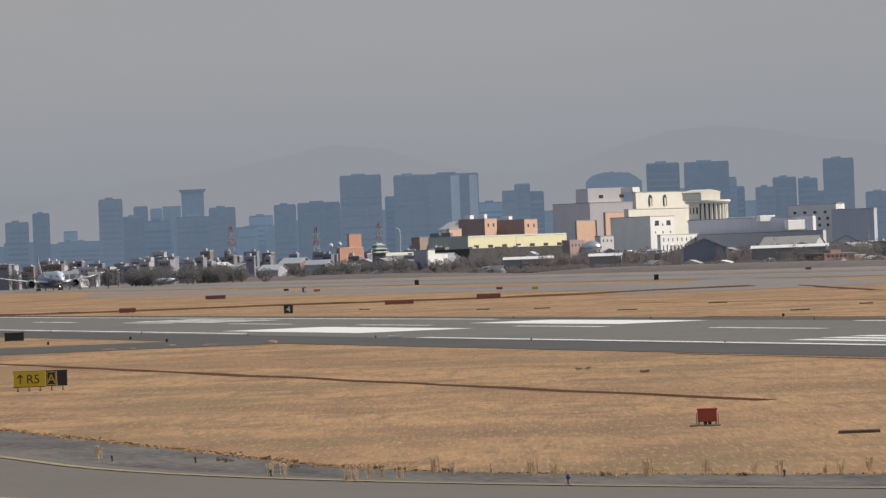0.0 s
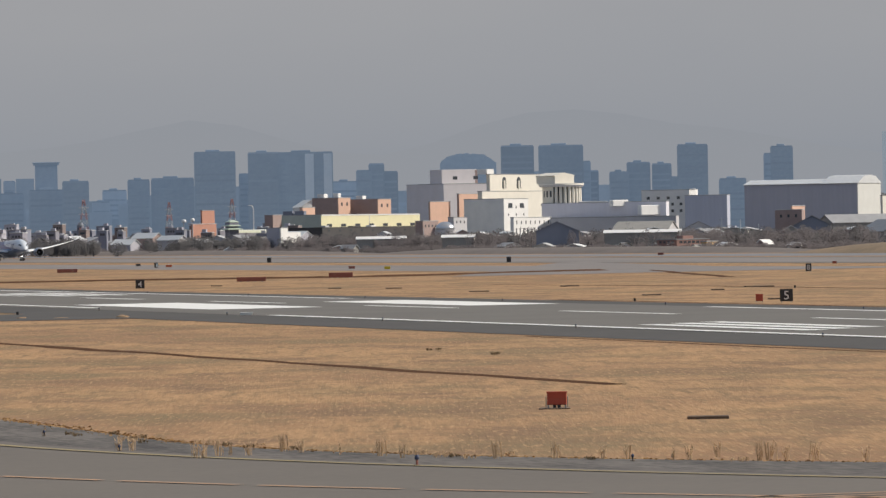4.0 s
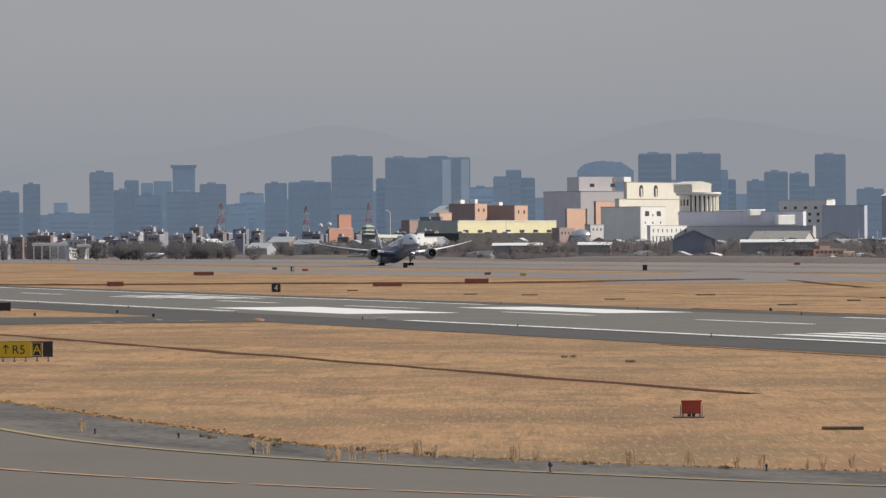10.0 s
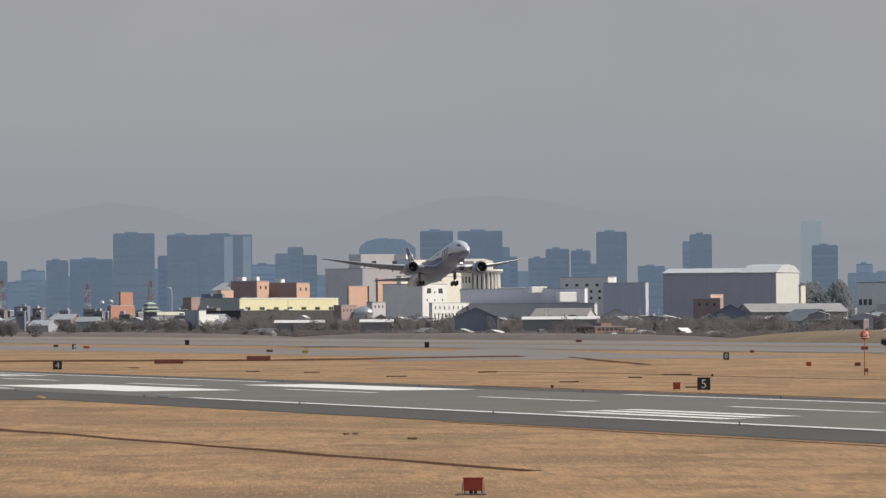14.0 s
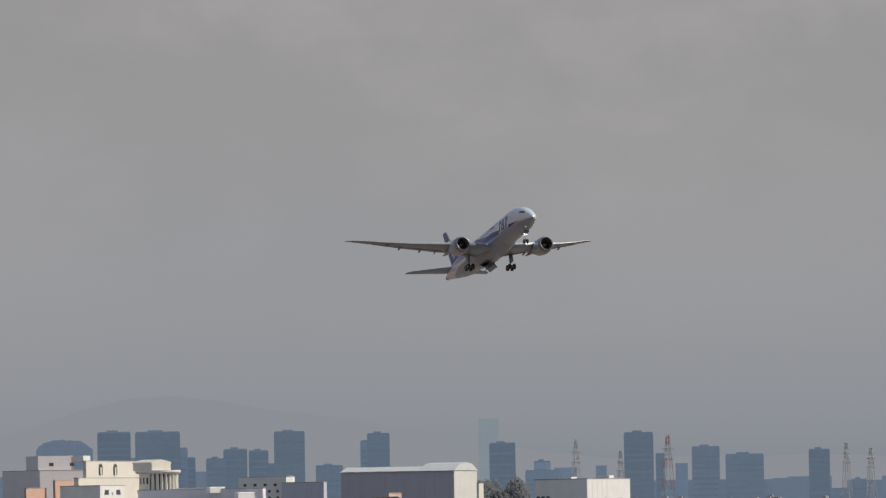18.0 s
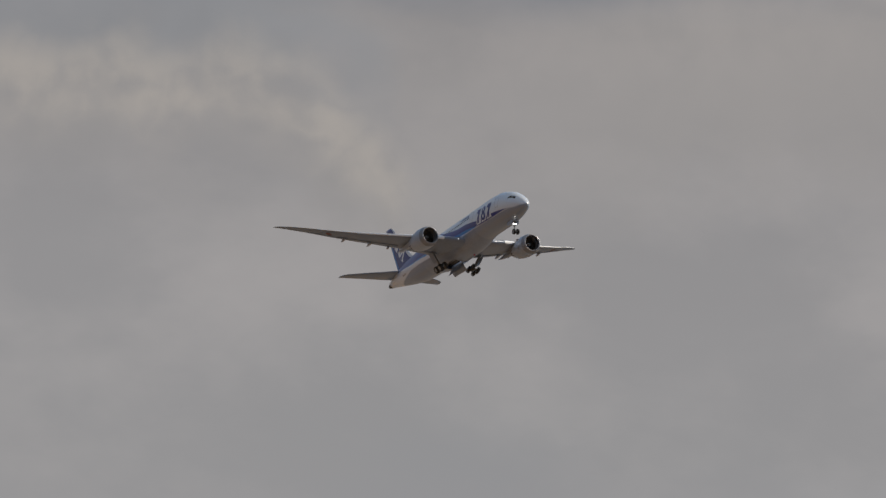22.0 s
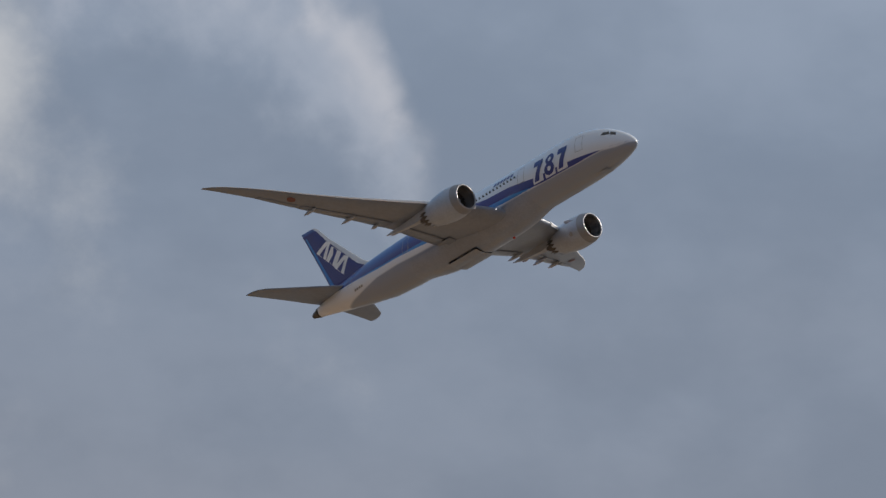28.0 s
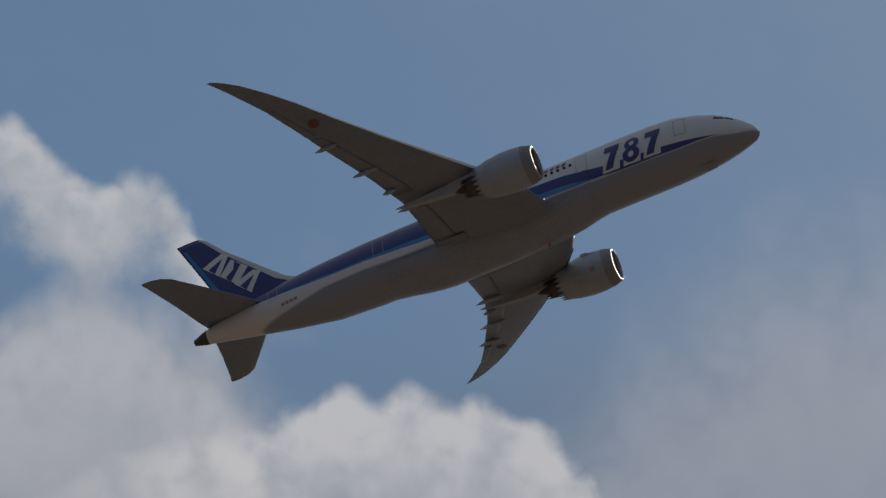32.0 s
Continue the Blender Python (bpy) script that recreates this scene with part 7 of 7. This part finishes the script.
def build_airliner():
    top = thing("airliner", pose(474, 2435, 4.85, 0, 0, -90), "white twin-engine airliner with dark blue tail and belt, taking off", "airplane")
    n = 44
    bm = bmesh.new()
    stations = sorted(set(list(ST) + [0.05, 0.3, 0.8, 1.7, 2.9, 4.4, 6.2, 8.3] + list(range(14, 34, 2)) + [36, 40, 44, 48, 51.5, 54]))
    loops = []
    for s in stations:
        w, h, c = hull(s)
        loops.append([(NOSE - s, w * math.sin(2 * math.pi * k / n), c + h * math.cos(2 * math.pi * k / n)) for k in range(n)])
    rings(bm, loops)
    body = part("fuselage", bm, paint, top, "white fuselage with a blue belt and grey belly", smooth=True)
    bm = bmesh.new()
    loops = []
    for s in (54.55, 55.0, 55.5, 55.95):
        w, h, c = hull(min(s, 55.9))
        loops.append([(NOSE - s, (w + 0.02) * math.sin(2 * math.pi * k / 24), c + (h + 0.02) * math.cos(2 * math.pi * k / 24)) for k in range(24)])
    rings(bm, loops)
    part("tail_cone", bm, dark_metal, top, "dark exhaust cone at the tail", smooth=True)
    # belly fairing with an opening for the wheel bay
    na = 28
    fs = (15.6, 16.6, 18.0, 20.0, 22.0, 24.0, 26.0, 27.0, 28.0, 29.0, 30.0, 30.8, 32.0, 33.5, 35.0, 36.6)
    fd = (0.0, 0.16, 0.50, 0.78, 0.88, 0.92, 0.95, 0.95, 0.95, 0.95, 0.95, 0.95, 0.84, 0.60, 0.26, 0.0)

    def fair(s, q):
        d = float(np.interp(s, fs, fd))
        a = radians(-64 + 128 * q)
        w, h, c = hull(s)
        side = 1 + 0.06 * d
        return (NOSE - s, (w * side + 0.25 * d + 0.012) * math.sin(a), c - (h + d + 0.012) * math.cos(a) * (1 - 0.0 * d))

    bm = bmesh.new()
    rows = [[bm.verts.new(fair(s, j / na)) for j in range(na + 1)] for s in fs]
    for i in range(len(fs) - 1):
        for j in range(na):
            if 6 <= i <= 10 and 8 <= j < 20:
                continue
            bm.faces.new((rows[i][j], rows[i][j + 1], rows[i + 1][j + 1], rows[i + 1][j]))
    bmesh.ops.recalc_face_normals(bm, faces=bm.faces[:])
    part("belly_fairing", bm, belly_grey, top, "grey belly fairing between the wings", smooth=True)
    # no deep cavity: the bay's shade is put into a dark patch on the hull
    hull_patch("wheel_bay", bay_dark, 25.6, 31.2, -46, 46, top, 0.02, label="dark patch standing in for the shaded depth of the wheel bay")
    moving = {}
    for side in (-1, 1):
        bm = bmesh.new()
        rows = []
        for s in fs[6:12]:
            js = range(14, 21) if side > 0 else range(8, 15)
            rows.append([Vector(fair(s, j / na)) - Vector((0, 0, -3.56)) for j in js])
        rings(bm, [[tuple(p) for p in r] for r in rows], closed=False)
        d = part("bay_door", bm, belly_grey, top, "grey wheel bay door", smooth=True)
        d.location = (0, 0, -3.56)
        moving["bay", side] = d
        moving["wing", side] = wing(top, side)
        engine(top, side)
        bm = bmesh.new()
        rings(bm, [[(x, side * y, z + h) for x, h in foil_loop(a, b, 0.09)] for y, a, b, z in ((0.3, 47.6, 54.3, 1.0), (1.4, 48.5, 54.6, 1.05), (5.0, 50.9, 55.3, 1.22), (9.2, 53.8, 56.3, 1.42), (9.8, 54.6, 56.5, 1.46), (10.08, 55.5, 56.5, 1.47))])
        part("tailplane", bm, wing_grey, top, "grey tailplane", smooth=True)
        g = main_gear(top, side)
        g.location = (NOSE - 28.35, side * 5.0, -1.45)
        moving["main", side] = g
        # nose gear doors
        hull_d = bmesh.new()
        rings(hull_d, [[(NOSE - s, 0, 0), (NOSE - s, 0, -0.78)] for s in (4.6, 5.4, 6.2, 6.7)], closed=False)
        d = part("nose_gear_door", hull_d, belly_grey, top, "open nose gear door")
        d.location = (0, side * 0.62, -1.86)
        moving["nose_door", side] = d
        # doors, windows, flank marks
        for s, w, h in ((6.5, 1.07, 1.9), (16.0, 1.07, 1.9), (36.2, 1.07, 1.9), (47.2, 1.0, 1.7)):
            _, _, c = hull(s)
            for a0, a1, b0, b1 in ((s - w / 2, s + w / 2, 1.70, 1.75), (s - w / 2, s + w / 2, 1.75 - h, 1.80 - h), (s - w / 2, s - w / 2 + 0.05, 1.75 - h, 1.73), (s + w / 2 - 0.05, s + w / 2, 1.75 - h, 1.73)):
                decal("door_seam", leg_paint, ((a0, c + b0), (a1, c + b0), (a1, c + b1), (a0, c + b1)), body, side, "", 0.012)
        win = None
        for s in np.arange(17.0, 31.0, 0.6):
            z = 0.92 + list(hull(s))[2]
            y = side * (hull_y(s, z) + 0.012)
            if win is None:
                bm = bmesh.new()
                loop = [(0.15 * math.cos(t * math.pi / 6), 0.0, 0.25 * math.sin(t * math.pi / 6)) for t in range(12)]
                bm.faces.new([bm.verts.new(p) for p in loop])
                win = mesh_of("cabin_window", bm, dark_glass_pane)
            wo = part("cabin_window", win, None, top)
            wo.location, wo.rotation_euler = (NOSE - s, y, z), (-side * 0.31, 0, 0)
        for pane_edge in (((1.75, 1.0), (2.4, 1.25), (2.6, 1.76), (2.0, 1.52)), ((2.5, 1.35), (3.5, 1.5), (3.35, 1.90), (2.75, 1.84))):
            decal("cockpit_window", dark_glass_pane, pane_edge, body, side, "dark cockpit window", 0.02)
        # large blue flank emblem: plain slanted shapes with white edges
        for k, s0 in enumerate((13.05, 11.05, 9.1)):
            def mark_on(name, mat, pts, label, lift):
                decal(name, mat, [(s0 + 0.88 * a, 1.02 + 0.82 * (b - 0.44)) for a, b in pts], body, side, label, lift)

            mark_on("emblem_edge", hull_white, ((-0.86, 0.0), (0.98, 0.0), (1.36, -1.24), (-0.52, -1.24)), "white outline", 0.02)
            if k == 1:
                for q, a, b in ((1.14, 0.80, 0.76), (-0.20, 0.94, 0.86)):
                    mid = 0.12 - 0.21 * (q - 0.44)
                    mark_on("emblem_shape", deep_blue, [(mid + a * math.cos(t * math.pi / 7) - 0.16 * b * math.sin(t * math.pi / 7), q + b * math.sin(t * math.pi / 7)) for t in range(14)], "dark blue round emblem shape", 0.04 if q > 0 else 0.045)
                    mark_on("emblem_gap", hull_white, [(mid + 0.34 * a * math.cos(t * math.pi / 5) - 0.06 * math.sin(t * math.pi / 5), q + 0.40 * b * math.sin(t * math.pi / 5)) for t in range(10)], "", 0.065)
            else:
                mark_on("emblem_shape", deep_blue, ((-0.98, 1.88), (0.62, 1.88), (0.74, 1.05), (-0.86, 1.05)), "dark blue emblem bar", 0.04)
                mark_on("emblem_shape", deep_blue, ((-0.98, 1.5), (-0.28, 1.5), (1.02, -1.0), (0.16, -1.0)), "slanted dark blue emblem bar", 0.042)
        for k in range(6):
            s0 = 17.4 + 0.58 * k
            decal("name_bar", deep_blue, ((s0, 2.52), (s0 + 0.40, 2.52), (s0 + 0.50, 2.08), (s0 + 0.10, 2.08)), body, side, "small blue lettering bar", 0.02)
        for k in range(4):
            s0 = 44.8 + 0.45 * k
            decal("registration_bar", leg_paint, ((s0, -0.38), (s0 + 0.34, -0.38), (s0 + 0.38, -0.64), (s0 + 0.04, -0.64)), body, side, "", 0.02)
    # fin
    bm = bmesh.new()
    FZ = (1.6, 2.6, 3.6, 6.0, 8.5, 10.3, 10.8)
    FL = (41.2, 44.2, 46.1, 48.7, 51.4, 53.0, 53.7)
    FT = (51.95, 52.4, 52.83, 53.89, 54.99, 55.8, 56.05)
    rings(bm, [[(x, h, z) for x, h in foil_loop(a, b, 0.085 if z > 3 else 0.05)] for z, a, b in zip(FZ, FL, FT)])
    fin = part("fin", bm, deep_blue, top, "dark blue tail fin with a pale blue border", smooth=True)

    def fin_y(s, z):
        a, b = float(np.interp(z, FZ, FL)), float(np.interp(z, FZ, FT))
        return (b - a) * foil(min(1, max(0, (s - a) / (b - a))), 0.085 if z > 3.4 else 0.062)

    def fin_mark(name, mat, outline, side, label="", lift=0.02):
        b2 = bmesh.new()
        f = b2.faces.new([b2.verts.new((NOSE - s, 0, z)) for s, z in outline])
        bmesh.ops.triangulate(b2, faces=[f])
        for _ in range(2):
            bmesh.ops.subdivide_edges(b2, edges=b2.edges[:], cuts=1, use_grid_fill=True)
        for v in b2.verts:
            v.co.y = side * (fin_y(NOSE - v.co.x, v.co.z) + lift)
        if b2.faces[:][0].normal.y * side < 0:
            bmesh.ops.reverse_faces(b2, faces=b2.faces[:])
        part(name, b2, mat, fin, label)

    bm = bmesh.new()
    loops = []
    for z, a, b in list(zip(FZ, FL, FT))[1:]:
        loops.append([(x + 0.02, h * 1.04, z) for x, h in foil_loop(a, b, 0.085 if z > 3 else 0.05)[9:16]])
    rings(bm, loops, closed=False)
    part("fin_leading_edge", bm, upper_grey, fin, "pale grey leading edge", smooth=True)
    for side in (-1, 1):
        # white emblem: two wedges and a slanted block between them, each slit by blue
        for s0, z0 in ((51.11, 7.93), (48.34, 5.0)):
            fin_mark("tail_emblem", white_gloss, [(s0 + a, z0 + b) for a, b in ((2.75, -0.38), (1.25, -1.91), (0.0, 0.0), (0.71, 0.39))], side, "slanted white wedge on the tail")
            fin_mark("emblem_slit", deep_blue, [(s0 + a, z0 + b) for a, b in ((2.23, -0.80), (1.66, -1.46), (0.64, -0.17))], side, "", 0.035)
        fin_mark("tail_emblem", white_gloss, ((52.31, 6.0), (50.8, 4.46), (49.46, 5.97), (50.99, 7.34)), side, "slanted white block on the tail")
        fin_mark("emblem_slit", deep_blue, ((51.83, 5.62), (51.32, 5.0), (50.44, 6.49)), side, "", 0.035)
        fin_mark("emblem_slit", deep_blue, ((50.7, 7.02), (50.1, 6.46), (51.15, 5.22)), side, "", 0.035)
        fin_mark("rudder_border", pale_blue, ((51.4, 2.0), (51.95, 2.0), (55.45, 10.0), (55.15, 10.0)), side, "pale blue border")
    g = nose_gear(top)
    g.location = (NOSE - 5.6, 0, -1.7)
    moving["nose"] = g
    for z, s in ((-3.62, 21.2), (3.0, 20.0)):
        bm = bmesh.new()
        bmesh.ops.create_uvsphere(bm, u_segments=12, v_segments=8, radius=0.16, matrix=Matrix.Translation((NOSE - s, 0, z)))
        part("beacon", bm, red_lens, top, "red beacon", smooth=True)
    return top, moving


airliner, gear = build_airliner()

FLIGHT = [
    (0, 474.0, 2435.3, 4.8, 0.00, 0.00, 0.00),
    (0.5, 474.0, 2408.4, 4.8, 0.00, 0.00, 0.00),
    (1, 474.0, 2380.7, 4.8, 0.00, 0.00, 0.00),
    (1.5, 474.0, 2352.4, 4.8, 0.00, 0.00, 0.00),
    (2, 474.0, 2323.6, 4.8, 0.00, 0.00, 0.00),
    (2.5, 474.0, 2294.3, 4.8, 0.00, 0.00, 0.00),
    (3, 474.0, 2264.6, 4.8, 0.00, 0.00, 0.00),
    (3.5, 474.0, 2234.6, 4.8, 0.00, 0.00, 0.00),
    (4, 474.0, 2204.3, 4.8, 0.00, 0.00, 0.00),
    (4.5, 474.0, 2173.6, 4.8, 0.00, 0.00, 0.00),
    (5, 474.0, 2142.5, 4.8, 0.00, 0.00, 0.00),
    (5.5, 474.0, 2111.0, 4.8, 0.00, 0.00, 0.00),
    (6, 474.0, 2079.2, 4.8, 0.00, 0.00, 0.00),
    (6.5, 474.0, 2046.8, 4.8, 0.00, 0.00, 0.00),
    (7, 474.0, 2014.0, 4.8, 0.00, 0.00, 0.00),
    (7.5, 474.0, 1980.6, 4.8, 0.00, 0.00, 0.00),
    (8, 474.0, 1946.6, 4.8, 0.00, 0.00, 0.00),
    (8.5, 474.0, 1912.0, 4.8, 0.00, 0.00, 0.00),
    (9, 474.0, 1876.7, 4.8, 0.00, 0.50, 0.00),
    (9.5, 473.6, 1840.7, 4.7, 0.00, 3.90, 0.00),
    (10, 473.4, 1803.6, 4.7, 0.00, 6.40, 0.00),
    (10.5, 472.9, 1766.2, 5.1, 0.00, 7.20, 0.00),
    (11, 472.2, 1728.3, 5.8, 0.00, 7.50, 0.00),
    (11.5, 471.5, 1689.5, 7.3, 0.00, 7.60, 0.00),
    (12, 471.0, 1649.9, 9.0, 0.00, 7.80, 0.00),
    (12.5, 470.6, 1610.5, 11.7, 0.00, 8.30, 0.00),
    (13, 470.2, 1568.0, 14.3, 0.00, 9.00, 0.00),
    (13.5, 467.3, 1525.0, 18.1, 0.00, 9.60, 0.00),
    (14, 464.3, 1482.3, 22.0, 0.00, 10.10, 0.00),
    (14.5, 463.0, 1440.5, 27.3, -0.21, 10.60, -0.67),
    (15, 461.7, 1400.0, 32.5, -0.21, 11.10, -0.67),
    (16, 457.7, 1314.0, 44.0, -0.21, 12.13, -0.67),
    (16.5, 456.9, 1277.9, 49.8, -0.21, 12.14, -0.59),
    (17, 456.1, 1240.5, 55.7, -0.23, 12.16, -0.34),
    (17.5, 455.3, 1203.3, 61.8, -0.25, 12.18, -0.02),
    (18, 454.6, 1166.1, 67.9, -0.29, 12.19, 0.14),
    (18.5, 453.8, 1129.2, 74.2, -0.35, 12.16, -0.05),
    (19, 452.9, 1092.3, 80.4, -0.42, 12.11, -0.40),
    (19.5, 452.0, 1055.6, 86.9, -0.53, 12.02, -0.58),
    (20, 451.2, 1019.0, 93.4, -0.72, 11.86, -0.41),
    (20.5, 450.2, 982.5, 99.9, -0.95, 11.67, -0.06),
    (21, 449.3, 945.9, 106.4, -1.18, 11.51, 0.34),
    (21.5, 448.4, 909.5, 113.1, -1.42, 11.42, 0.87),
    (22, 447.4, 873.2, 119.8, -1.67, 11.37, 1.45),
    (22.5, 446.3, 836.8, 126.6, -1.90, 11.35, 2.03),
    (23, 445.2, 800.6, 133.3, -2.09, 11.39, 2.58),
    (23.5, 444.0, 764.3, 140.1, -2.26, 11.46, 3.13),
    (24, 442.8, 728.0, 146.9, -2.44, 11.46, 3.76),
    (24.5, 441.6, 691.7, 153.7, -2.65, 11.33, 4.55),
    (25, 440.4, 655.4, 160.5, -2.86, 11.13, 5.41),
    (25.5, 439.0, 619.1, 167.2, -3.05, 11.04, 5.99),
    (26, 437.6, 582.7, 174.0, -3.18, 11.17, 6.00),
    (26.5, 436.1, 546.3, 180.7, -3.28, 11.40, 5.73),
    (27, 434.7, 509.7, 187.4, -3.38, 11.64, 5.46),
    (27.5, 433.0, 473.1, 194.0, -3.51, 11.78, 5.29),
    (28, 431.4, 436.5, 200.6, -3.71, 11.73, 5.34),
    (28.5, 429.6, 399.6, 207.1, -3.88, 11.65, 5.30),
    (29, 427.8, 362.7, 213.6, -3.92, 11.69, 4.87),
    (29.5, 426.0, 325.6, 219.9, -3.89, 11.75, 4.19),
    (30, 424.0, 288.5, 226.2, -3.86, 11.75, 3.43),
    (30.5, 422.0, 251.1, 232.4, -3.84, 11.72, 2.54),
    (31, 419.9, 213.6, 238.5, -3.82, 11.67, 1.52),
    (31.5, 417.6, 175.9, 244.5, -3.74, 11.60, 0.54),
    (32, 415.3, 138.0, 250.3, -3.57, 11.51, -0.30),
]


def motions():
    walk(airliner, [(t, pose(x, y, z, bank, -up, turn - 90)) for t, x, y, z, turn, up, bank in FLIGHT])
    for side in (-1, 1):
        # the wings sag until they carry the load
        sag = []
        for t, a in ((0, 2.6), (8.8, 2.6), (9.5, 1.5), (10.0, -0.2), (10.6, -1.5), (11.2, -1.3), (12.2, 0.0), (32, 0.0)):
            m = pose(0, 0, 0, -side * a)
            pivot = Vector((0, side * 2.5, -1.45))
            sag.append((t, Matrix.Translation(pivot) @ m @ Matrix.Translation(-pivot)))
        walk(gear["wing", side], sag)
        legs = [(0, 0, 0), (20.6, 0, 0), (21.5, 15, 0), (22.2, 34, -0.2), (23.2, 56, -0.6), (24.2, 70, -0.95), (25.4, 79, -1.0), (26.6, 86, -0.3), (27.4, 86, 0.2), (32, 86, 0.2)]
        walk(gear["main", side], [(t, pose(NOSE - 28.35, side * (5.0 - 1.15 * a / 86), -1.45 + dz, -side * a)) for t, a, dz in legs])
        doors = [(0, 0), (15.4, 0), (16.4, 45), (17.2, 74), (26.4, 78), (27.3, 50), (28.0, 11), (28.5, 0), (32, 0)]
        walk(gear["bay", side], [(t, pose(0, 0, -3.56, -side * a)) for t, a in doors])
        flaps = [(0, 0), (25.7, 0), (26.4, 45), (27.1, 88), (32, 88)]
        walk(gear["nose_door", side], [(t, pose(0, side * 0.62, -1.86, -side * a)) for t, a in flaps])
    legs = [(0, 0), (20.8, 0), (22, 18), (23.4, 42), (25.0, 66), (25.6, 73), (26.7, 86), (32, 86)]
    walk(gear["nose"], [(t, pose(NOSE - 5.6 - 0.3 * a / 86, 0, -1.7 + 1.0 * a / 86, 0, -a, 0)) for t, a in legs])

motions()
